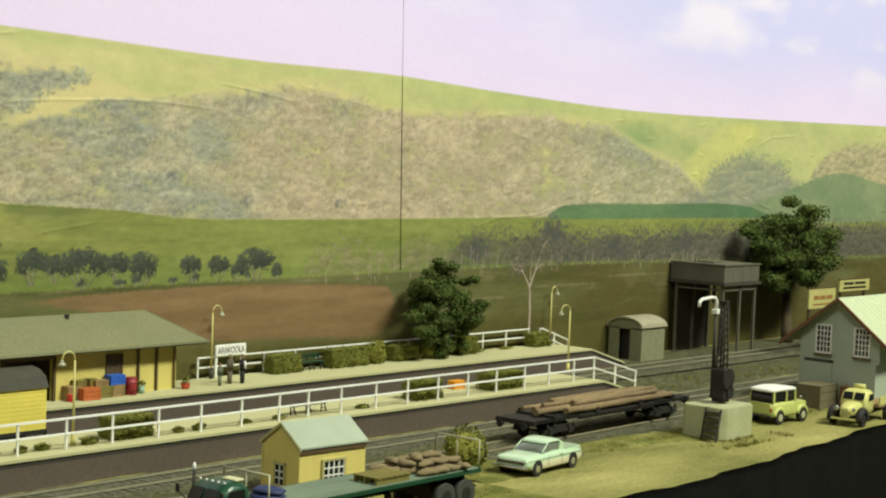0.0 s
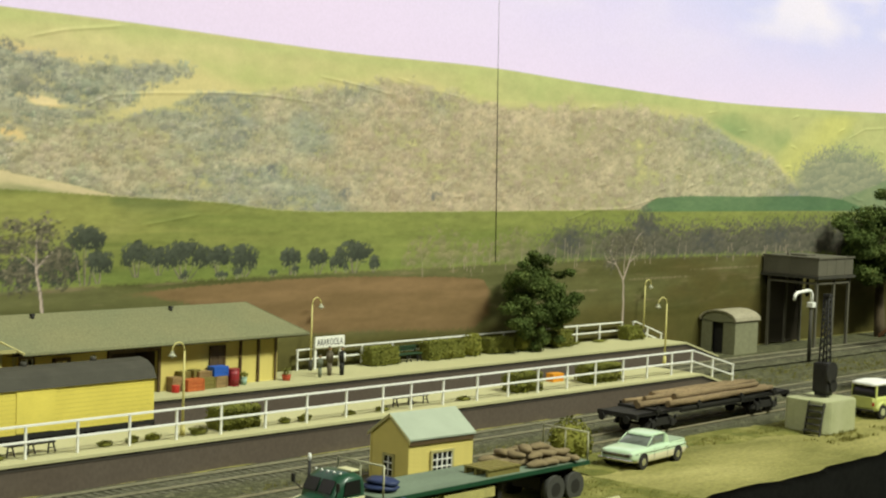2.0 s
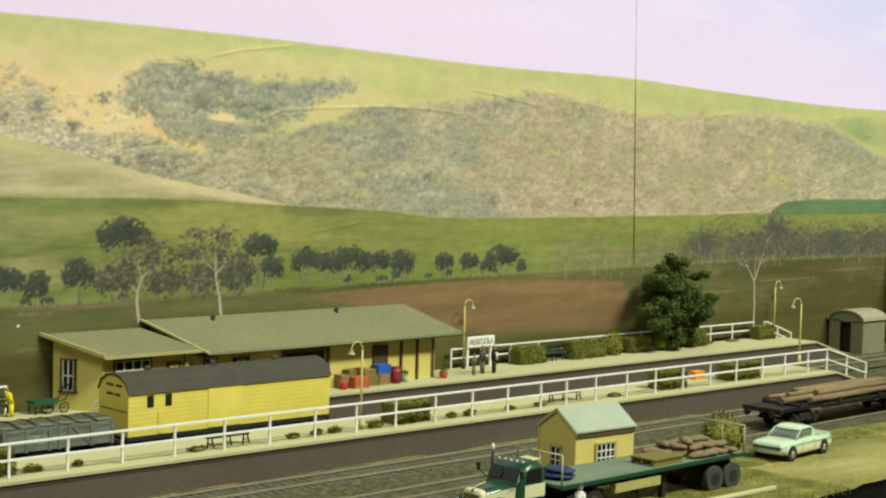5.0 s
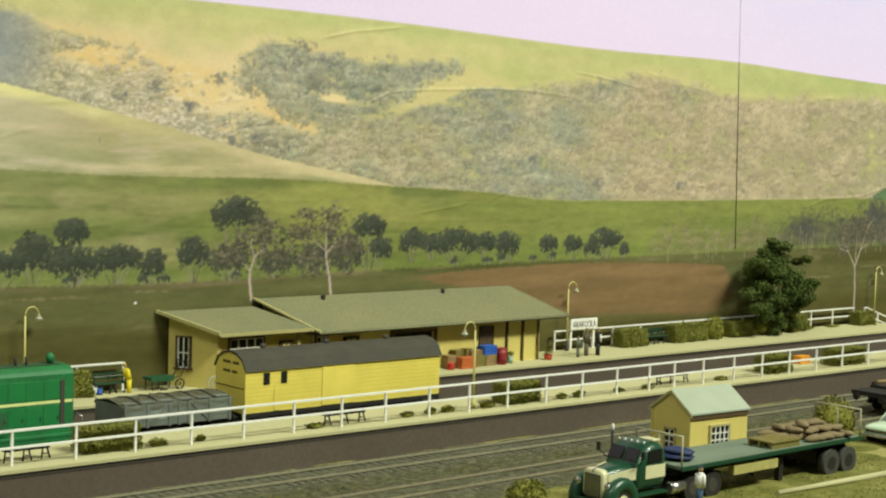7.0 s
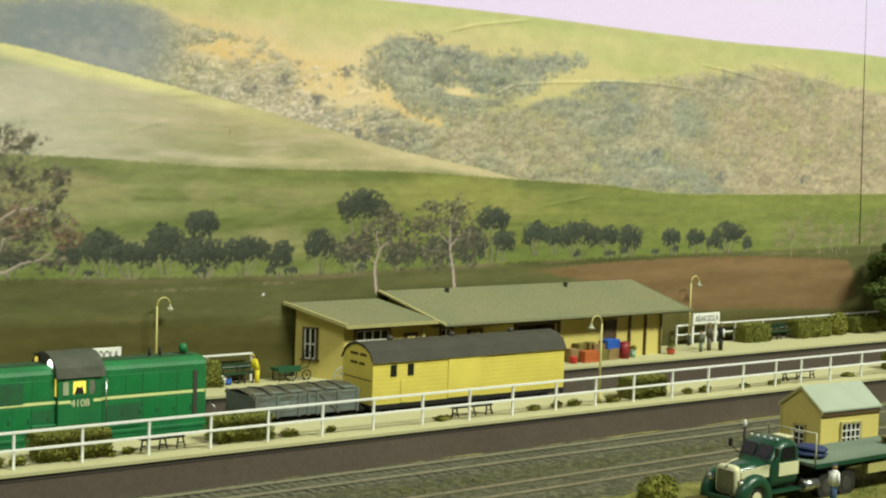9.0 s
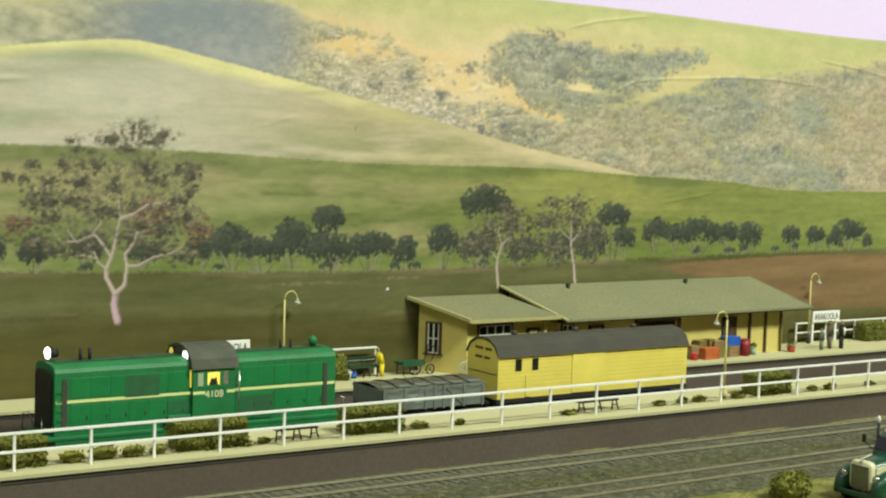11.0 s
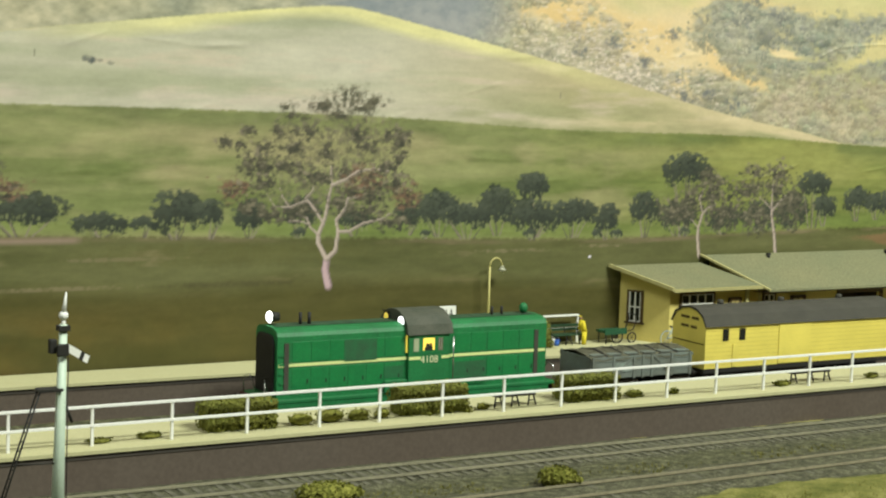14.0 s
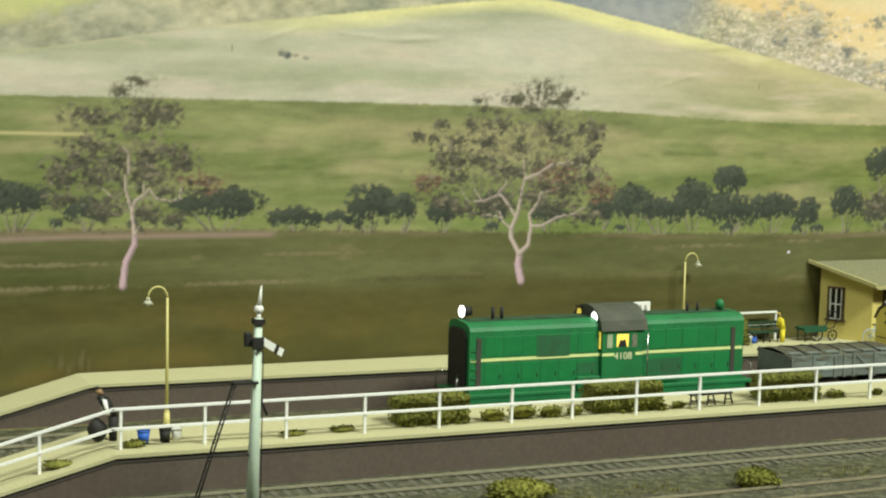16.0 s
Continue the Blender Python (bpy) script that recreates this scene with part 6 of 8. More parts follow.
for i, (x, y, r, h) in enumerate(((1.6, 9.9, .35, .12), (.9, 9.95, .3, .1), (5.0, 10.0, .25, .1), (50.3, 9.9, .5, .1), (52.6, 9.9, .6, .08))):
    shrub("low_plant", x, y, FZ, r, r * .5, h, HEDGE, "low olive plant at the platform fence", 140 + i, 80, .05, "low platform plants", cat="plant")
shrub("bushy_shrub", 41.6, 9.6, FZ, .85, .5, .62, SHRUB, "loose yellow green shrub between hedges", 61, 420, .09)
shrub("bushy_shrub", 45.6, 9.5, FZ, .8, .5, .6, HEDGE, "loose dark green shrub under the tree", 62, 420, .09)
shrub("trackside_bush", -11.2, -4.1, -.05, 1.0, .7, .3, SHRUB, "yellow green weeds beside the loop track", 63, 700, .07, "trackside bushes")
shrub("trackside_bush", -4.4, -5.0, -.05, .62, .5, .32, SHRUB, "rounded yellow green weed beside the track", 64, 520, .07, "trackside bushes")
shrub("trackside_bush", 9.6, -9.4, -.05, .75, .6, .5, SHRUB, "rounded olive bush in the grass", 65, 700, .07, "trackside bushes")
shrub("trackside_bush", 28.1, -7.7, -.05, 1.0, .8, .95, SHRUB, "tall yellow green bush behind the flatbed truck", 66, 900, .09, "trackside bushes")
shrub("trackside_bush", 23.6, -5.0, -.05, 1.4, .5, .16, SHRUB, "low weeds along the siding", 67, 400, .07, "trackside bushes")


def tree(x, y, z, h, spread, depth, seed, label, trunk_h=.35, mid=.58, lobe_count=78, per_lobe=300, leaf=.085):
    """A broad tree: tapered trunk, forked limbs, a crown of leaf lobes with gaps."""
    rnd = random.Random(seed)
    t = thing("tree", x, y, z, label, "tree")
    tk, tips = B(), []

    def limb(p, d, length, r, n):
        pts, rs, q = [p], [r], p
        for k in range(4):
            d = (d + Vector((rnd.gauss(0, .12), rnd.gauss(0, .05), .08))).normalized()
            q = q + d * length / 4
            pts.append(q)
            rs.append(r * (1 - .1 * (k + 1)))
        tube(tk, pts, rs, 7)
        tips.append(q)
        if n:
            for k in range(3):
                a = rnd.uniform(0, 6.28)
                limb(q, (d + Vector((math.cos(a) * .9, math.sin(a) * .5, .15))).normalized(), length * .7, r * .58, n - 1)
    limb(Vector((0, 0, -.1)), Vector((0, 0, 1)), h * trunk_h, h * .045, 2)
    part("trunk", tk, BARK, t, "brown forked trunk and limbs")
    lobes = []
    for _ in range(lobe_count):
        d = Vector((rnd.gauss(0, 1), rnd.gauss(0, 1), rnd.gauss(0, 1))).normalized() * rnd.uniform(.4, 1.02)
        skirt = 1.0 if d.z > 0 else .92
        lobes.append((d.x * spread * skirt, d.y * depth, h * mid + d.z * h * (1 - mid), rnd.uniform(.10, .22) * spread))
    bm = B()
    for lx, ly, lz, lr in lobes:
        leaves(bm, rnd, (lx, ly, lz), (lr, min(lr, depth * .7), lr * .6), per_lobe, leaf, shell=.2)
    part("crown", bm, TREELEAF, t, "dense dark green crown")
    return t


tree(46.2, 9.0, FZ, 5.3, 3.3, 1.1, 11, "broad dark green tree behind the platform hedge", .22, .50)
tree(82.0, 8.4, 0, 9.9, 5.6, 1.7, 8, "large dark green tree beside the water tank", .38, .66, 88, 480, .11)
GRASSM = ramp_material("static_grass", [(0.0, (0.085, 0.09, 0.017)), (0.5, (0.16, 0.15, 0.032)), (1.0, (0.27, 0.235, 0.065))], scale=100)


def grass_patch(name, count, pick, seed, label, size=.12):
    rnd, bm = random.Random(seed), B()
    for _ in range(count):
        x, y = pick(rnd)
        if noise.noise(Vector((x * .5, y * .6, seed))) < rnd.uniform(-.35, .35):
            continue
        z = ground_z(x, y)
        for _k in range(3):
            a, hgt = rnd.random() * 6.28, size * rnd.uniform(.5, 1.4)
            dx, dy = math.cos(a) * .025, math.sin(a) * .025
            lx, ly = rnd.gauss(0, .05), rnd.gauss(0, .05)
            px_, py_ = x + rnd.gauss(0, .06), y + rnd.gauss(0, .06)
            bm.faces.new([bm.verts.new(p) for p in ((px_ - dx, py_ - dy, z - .02), (px_ + dx, py_ + dy, z - .02), (px_ + lx, py_ + ly, z + hgt))])
    return tagged(part(name, bm, GRASSM), label, "grass", kind="stuff")


grass_patch("grass", 9000, lambda r: (r.uniform(-30, 27), r.uniform(-15, -8.2)), 3, "olive static grass in front of the siding")
grass_patch("grass", 2600, lambda r: (r.uniform(-30, 70), r.uniform(-4.9, -3.8)), 4, "thin dry grass between the tracks")
grass_patch("grass", 2600, lambda r: (r.uniform(24, 60), r.uniform(-8.6, -7.7)), 5, "dry grass tufts beside the yard")
grass_patch("grass", 2000, lambda r: (r.uniform(52, 95), r.uniform(-.5, 3.2)), 6, "grass between the main track and the yard", .16)
grass_patch("grass", 600, lambda r: (r.uniform(40.5, 46.5), r.uniform(-11.6, -10.4)), 7, "grass at the foot of the concrete plinth", .14)


# ---- platform furniture ----
def bench(x, y, z, label, back=True, mat=None, w=1.5, turn=0):
    mat = mat or material("bench_green", (0.02, 0.055, 0.0255), .5, vary=.2)
    b = thing("bench", x, y, z, label, "bench", "platform benches", turn)
    seat = .40 if back else .36
    for k in range(3):
        part("seat_slat", box(B(), -w / 2, w / 2, -.22 + .13 * k, -.12 + .13 * k, seat - .03, seat + .03), mat, b)
    if back:
        for k in range(2):
            part("back_slat", box(B(), -w / 2, w / 2, .2, .24, .52 + .15 * k, .62 + .15 * k), mat, b)
    for xx in (-w / 2 + .12, 0, w / 2 - .12):
        leg = rod(B(), (xx - .15, -.18, 0), (xx - .07, -.12, seat), .03, .03, 5)
        rod(leg, (xx + .15, -.18, 0), (xx + .07, -.12, seat), .03, .03, 5)
        rod(leg, (xx - .13, -.16, seat * .45), (xx + .13, -.16, seat * .45), .022, .022, 5)
        part("leg", leg, BLACK, b, "dark splayed trestle leg")
        if back:
            part("back_support", tube(B(), [(xx, .16, .38), (xx, .25, .8)], .025, 5), BLACK, b)
    return b


bench(-2.35, .75, NZ, "dark green slatted seat between the hedges", False, BLACK, 1.5)
bench(-7.6 + 17.7, .75, NZ, "dark slatted bench behind the fence", False, BLACK, 1.8)
bench(28.2, .95, NZ, "dark slatted bench behind the fence", False, BLACK, 2.0)
bench(5.85, 9.85, FZ, "dark green park bench by the hedge", True, None, 1.5)
bench(37.1, 9.75, FZ, "dark green park bench between clipped hedges", True, None, 1.7)


def figurine(x, y, z, h, body, legs, label, tilt=0.0, turn=0.0, sleeves=None):
    """A plain peg-like model figure in one mesh."""
    bm = B()
    rod(bm, (0, 0, 0), (0, 0, h * .46), h * .075, h * .09, 8, 1)
    rod(bm, (0, 0, h * .46), (0, 0, h * .80), h * .10, h * .12, 8, 0)
    rod(bm, (0, 0, h * .80), (0, 0, h * .85), h * .12, h * .05, 8, 0)
    ball(bm, (0, 0, h * .92), h * .075, 1, mi=2)
    rod(bm, (0, 0, h * .985), (0, 0, h * 1.0), h * .075, h * .05, 8, 1)
    for s in (-1, 1):
        rod(bm, (0, s * h * .12, h * .79), (-h * .1 * (tilt != 0), s * h * .14, h * .5), h * .04, h * .035, 6, 3)
    for v in bm.verts:
        if v.co.z > h * .46:
            v.co.x += (v.co.z - h * .46) * math.tan(tilt)
    f = part("model_figure", bm, [body, legs, material("figure_tan", (0.35, 0.22, 0.102), .7, vary=.1), sleeves or body], None)
    f.matrix_basis = pose(x * K, y * K, z * K, 0, 0, turn)
    return tagged(f, label, "figurine", "model figures")


GREYCL = material("grey_cloth", (0.17, 0.19, 0.13), .8, vary=.2)
BROWNCL = material("brown_cloth", (0.14, 0.12, 0.08), .8, vary=.2)
figurine(29.85, 8.1, FZ, 1.02, GREYCL, GREYCL, "small grey green plain model figure standing on the platform")
figurine(30.62, 8.3, FZ, 1.32, BROWNCL, BROWNCL, "grey brown plain model figure standing on the platform")
figurine(31.2, 8.1, FZ, 1.3, BLACK, BLACK, "black plain model figure with white sleeves standing on the platform", 0.0, 0.0, WHITE)
figurine(6.5, 9.6, FZ, 1.15, material("yellow_cloth", (0.75, 0.62, 0.0255), .7, vary=.15), material("yellow_cloth", (0.75, 0.62, 0.0255)), "yellow plain model figure leaning by the bench", -.35)
figurine(-20.95, 1.15, NZ, 1.5, BLACK, BLACK, "dark plain model figure leaning over a sack", -.5, 0, WHITE)
figurine(14.6, -12.2, -.05, 1.3, WHITE, material("blue_cloth", (0.05, 0.09, 0.17), .8, vary=.2), "white and blue plain model figure beside the truck")


def sack(x, y, z, rx, ry, rz, mat, label, seed, turn=0, group="sacks"):
    bm = B()
    ball(bm, (0, 0, rz), 1, 2, (rx, ry, rz), rough=.06, seed=seed)
    for v in bm.verts:
        k = abs(v.co.x) / rx
        v.co.y *= 1 - .25 * k ** 3
        v.co.z = rz + (v.co.z - rz) * (1 - .3 * k ** 3) + .03 * math.sin(v.co.x * 9 + seed)
    o = part("sack", bm, mat, None, smooth=True)
    o.matrix_basis = pose(x * K, y * K, z * K, 0, 0, turn)
    return tagged(o, label, "sack", group)


sack(-21.35, 1.25, near_top(-21.35) + .0, .28, .25, .34, BLACK, "bulging black sack on the platform ramp", 3)


def bucket(name, x, y, z, r, h, mat, label, plant=None, group="buckets"):
    b = thing(name, x, y, z, label, "pot" if plant else "bucket", group)
    bm = B()
    rod(bm, (0, 0, 0), (0, 0, h), r * .8, r, 12)
    rod(bm, (0, 0, h), (0, 0, h + .03), r * 1.08, r * 1.08, 12)
    part("body", bm, mat, b)
    if plant:
        lf = B()
        leaves(lf, random.Random(int(x * 100)), (0, 0, h + r * .9), (r * 1.3, r * 1.3, r * 1.1), 70, .06, shell=.3)
        part("plant", lf, plant, b, "small leafy plant")
    else:
        part("handle", tube(B(), [(r * math.cos(a), 0, h + r * .9 * math.sin(a)) for a in [math.pi * k / 8 for k in range(9)]], .015, 5), CHROME, b)
    return b


TERRA = material("terracotta_red", (0.45, 0.07, 0.0255), .7, vary=.2)
PALEPOT = material("pale_blue_pot", (0.30, 0.45, 0.357), .6, vary=.15)
bucket("bucket", -20.25, .55, NZ, .17, .34, BLUEP, "dark blue bucket beside the fence corner")
bucket("bucket", -19.65, .6, NZ, .16, .34, BLACK, "black bucket on the cream platform")
bucket("bucket", -19.3, .75, NZ, .15, .28, WHITE, "white bucket on the cream platform")
for i, (x, y, r, h, m, pl) in enumerate(((11.75, 8.3, .2, .26, TERRA, SHRUB), (12.2, 8.3, .16, .3, PALEPOT, HEDGE), (12.65, 8.3, .17, .3, TERRA, SHRUB), (14.75, 8.25, .22, .26, TERRA, SHRUB), (15.1, 8.3, .12, .2, WHITE, HEDGE), (17.25, 8.3, .17, .3, REDP, HEDGE), (17.65, 8.3, .2, .42, REDP, HEDGE),
                                         (18.95, 8.25, .14, .24, WHITE, None), (19.3, 8.3, .16, .34, TERRA, HEDGE), (27.95, 8.2, .2, .22, TERRA, HEDGE), (4.95, 9.6, .15, .26, WHITE, None), (5.25, 9.7, .14, .2, BLUEP, None))):
    bucket("flower_pot" if pl else "bucket", x, y, FZ, r, h, m, ("red" if m in (TERRA, REDP) else "pale") + (" flower pot with a small plant by the station wall" if pl else " bucket standing on the platform"), pl, "station pots")


def crate(x, y, z, w, d, h, mat, label, turn=0):
    c = thing("crate", x, y, z, label, "crate", "stacked goods", turn)
    part("box", box(B(), -w / 2, w / 2, -d / 2, d / 2, 0, h - .03), mat, c)
    for k in range(3):
        zz = h * (k + .1) / 3
        part("slat", box(B(), -w / 2 - .015, w / 2 + .015, -d / 2 - .02, -d / 2, zz, zz + h * .24), mat, c)
    part("lid", box(B(), -w / 2 - .02, w / 2 + .02, -d / 2 - .02, d / 2 + .02, h - .03, h), mat, c)
    for xx in (-w / 2, w / 2 - .06):
        part("batten", box(B(), xx, xx + .06, -d / 2 - .04, -d / 2 - .02, 0, h), mat, c)
    return c


ORANGE = material("orange_crate", (0.50, 0.13, 0.034), .7, vary=.2)
OLIVEBOX = material("olive_box", (0.20, 0.17, 0.0425), .7, vary=.2)
crate(22.65, 8.1, FZ, .85, .5, .5, ORANGE, "orange wooden crate among stacked goods")
crate(22.0, 8.4, FZ, .6, .4, .6, WOOD, "brown wooden crate by the store wall")
crate(22.4, 8.42, FZ + .5, .5, .35, .3, OLIVEBOX, "olive wooden box stacked on a crate", 8)
crate(23.5, 8.3, FZ, .7, .45, .5, OLIVEBOX, "olive wooden box among stacked goods")
crate(24.2, 8.3, FZ, .6, .45, .5, WOOD, "brown wooden crate under a blue case")
crate(24.15, 8.3, FZ + .5, .75, .45, .4, BLUEP, "bright blue case on a brown crate")
crate(23.4, 8.35, FZ + .5, .6, .4, .24, WOOD, "flat brown box on stacked goods", -6)
crate(23.0, 8.45, FZ + .5, .4, .3, .32, OLIVEBOX, "small olive box on an orange crate", 12)


def drum(x, y, z, r, h, mat, label):
    d = thing("oil_drum", x, y, z, label, "drum", "stacked goods")
    part("body", rod(B(), (0, 0, 0), (0, 0, h), r, r, 16), mat, d)
    for zz in (.02, h * .35, h * .68, h - .04):
        part("hoop", rod(B(), (0, 0, zz), (0, 0, zz + .03), r * 1.06, r * 1.06, 16), mat, d)
    return d


drum(24.95, 8.2, FZ, .24, .75, material("dark_red_drum", (0.28, 0.02, 0.0255), .5, vary=.2), "dark red oil drum beside crates")
drum(21.75, 8.05, FZ, .16, .3, REDP, "short red drum before the crates")
bucket("flower_pot", 25.55, 8.25, FZ, .15, .3, PALEPOT, "pale pot with a small plant by the drum", SHRUB, "station pots")
crate(38.9, 1.9, NZ, .75, .4, .38, material("orange_cover", (0.72, 0.30, 0.017), .6, vary=.15), "orange box on the island platform")
part("paving_patch", box(B(), 43.2, 46.4, .6, 2.4, NZ + .004, NZ + .02), CREAM, near)


def bicycle(x, y, z):
    b = thing("bicycle", x, y, z, "pale blue bicycle leaning by the annex wall", "bicycle", turn=-4)
    STEEL = material("pale_blue_frame", (0.36, 0.42, 0.408), .4, vary=.1)
    for xx in (-.42, .42):
        ring = [(xx + .3 * math.cos(a), 0, .3 + .3 * math.sin(a)) for a in [2 * math.pi * k / 20 for k in range(21)]]
        w = part("wheel", tube(B(), ring, .025, 5), STEEL, b)
        sp = B()
        for k in range(8):
            rod(sp, (xx, 0, .3), (xx + .29 * math.cos(k * .785), 0, .3 + .29 * math.sin(k * .785)), .008, .008, 4)
        part("spokes", sp, STEEL, w)
    f = B()
    for p, q in (((-.42, 0, .3), (-.12, 0, .34)), ((-.42, 0, .3), (-.18, 0, .68)), ((-.12, 0, .34), (-.2, 0, .74)), ((-.12, 0, .34), (.28, 0, .66)), ((-.18, 0, .66), (.28, 0, .7)), ((.42, 0, .3), (.26, 0, .8))):
        rod(f, p, q, .025, .025, 6)
    part("frame", f, STEEL, b)
    part("saddle", box(B(), -.32, -.1, -.05, .05, .74, .79, bevel=.02), BLACK, b)
    part("handlebar", tube(B(), [(.2, -.2, .86), (.27, 0, .82), (.2, .2, .86)], .02, 5), BLACK, b)


bicycle(9.95, 8.2, FZ)


def trolley(x, y, z):
    t = thing("luggage_barrow", x, y, z, "dark green luggage barrow on spoked wheels", "barrow")
    TG = material("barrow_green", (0.015, 0.08, 0.0382), .5, vary=.2)
    part("deck", box(B(), -.7, .35, -.3, .3, .42, .52), TG, t)
    part("side", box(B(), -.7, .35, -.33, -.29, .36, .6), TG, t)
    for xx, r in ((-.1, .26), (.62, .2)):
        w = part("wheel", tube(B(), [(xx + r * math.cos(a), -.3, r + r * math.sin(a)) for a in [2 * math.pi * k / 16 for k in range(17)]], .03, 5), BLACK, t)
        sp = B()
        for k in range(6):
            rod(sp, (xx, -.3, r), (xx + r * math.cos(k * 1.05), -.3, r + r * math.sin(k * 1.05)), .012, .012, 4)
        part("spokes", sp, BLACK, w)
    for s in (-.25, .25):
        part("handle", tube(B(), [(.3, s, .45), (.7, s, .5), (.85, s, .85), (.8, s, 1.1)], .025, 5), BLACK, t)
        part("leg", rod(B(), (-.6, s, 0), (-.6, s, .42), .03, .03, 5), BLACK, t)
    part("cross_bar", rod(B(), (.8, -.25, 1.1), (.8, .25, 1.1), .025, .025, 5), BLACK, t)


trolley(8.05, 9.7, FZ)


# ---- semaphore signal ----
def signal():
    s = thing("semaphore_signal", -18.55, -4.0, -.1, "white semaphore signal post with a lowered arm and ladder", "signal")
    PALE = material("pale_signal_white", (0.55, 0.66, 0.527), .5, vary=.12, second=(0.42, 0.52, 0.408))
    lean_x = .07

    def at(z):
        return lean_x * z * .35
    part("post", tube(B(), [(0, 0, 0), (at(2.5), 0, 2.5), (at(5.2), 0, 5.2)], [.19, .15, .11], 4), PALE, s, "tapered pale post")
    for z in (4.55, 5.05):
        part("band", box(B(), at(z) - .14, at(z) + .14, -.14, .14, z, z + .13), BLACK, s, "black iron band")
    bm = B()
    rod(bm, (at(5.2), 0, 5.18), (at(5.3), 0, 5.3), .06, .05, 8)
    ball(bm, (at(5.4), 0, 5.42), .12, 2)
    rod(bm, (at(5.5), 0, 5.5), (at(5.9) + .05, 0, 6.0), .07, .015, 8)
    part("finial", bm, WHITE, s, "white pointed finial")
    arm = B()
    prism(arm, [(at(4.7) + .1, 4.74), (at(4.7) + .62, 4.42), (at(4.7) + .55, 4.24), (at(4.7) + .05, 4.56)], "y", -.2, -.16)
    a = part("arm", arm, WHITE, s, "white lowered arm")
    prism(bm := B(), [(at(4.7) + .42, 4.56), (at(4.7) + .50, 4.51), (at(4.7) + .42, 4.30), (at(4.7) + .34, 4.36)], "y", -.215, -.2)
    part("stripe", bm, BLACK, a, "black stripe")
    part("spectacle", box(B(), at(4.6) - .2, at(4.6) + .1, -.24, -.15, 4.45, 4.75, bevel=.03), BLACK, s, "black spectacle casting")
    part("lamp", box(B(), at(4.6) - .34, at(4.6) - .16, -.1, .1, 4.5, 4.85, bevel=.03), BLACK, s, "black signal lamp")
    part("platform", box(B(), at(3.6) - .6, at(3.6), -.2, .2, 3.58, 3.64), BLACK, s, "small black stage")
    for yy in (-.12, .12):
        part("ladder_rail", rod(B(), (at(3.6) - .55, yy, 3.6), (-1.65, yy, 0), .025, .025, 5), BLACK, s)
    for k in range(16):
        t = (k + .5) / 16
        part("rung", rod(B(), (at(3.6) - .55 + (-1.1 - at(3.6)) * t, -.12, 3.6 * (1 - t)), (at(3.6) - .55 + (-1.1 - at(3.6)) * t, .12, 3.6 * (1 - t)), .015, .015, 4), BLACK, s)
    part("ladder_stay", rod(B(), (at(1.75), 0, 1.75), (-1.1, 0, 1.8), .02, .02, 4), BLACK, s)
    part("pull_rod", rod(B(), (at(4.4) + .12, -.1, 4.4), (.2, -.1, .3), .015, .015, 4), BLACK, s)
    part("crank", tube(B(), [(at(3.2) + .1, 0, 3.2), (at(3) + .2, 0, 3.0), (at(2.8) + .3, 0, 2.75)], .04, 5), BLACK, s)


signal()


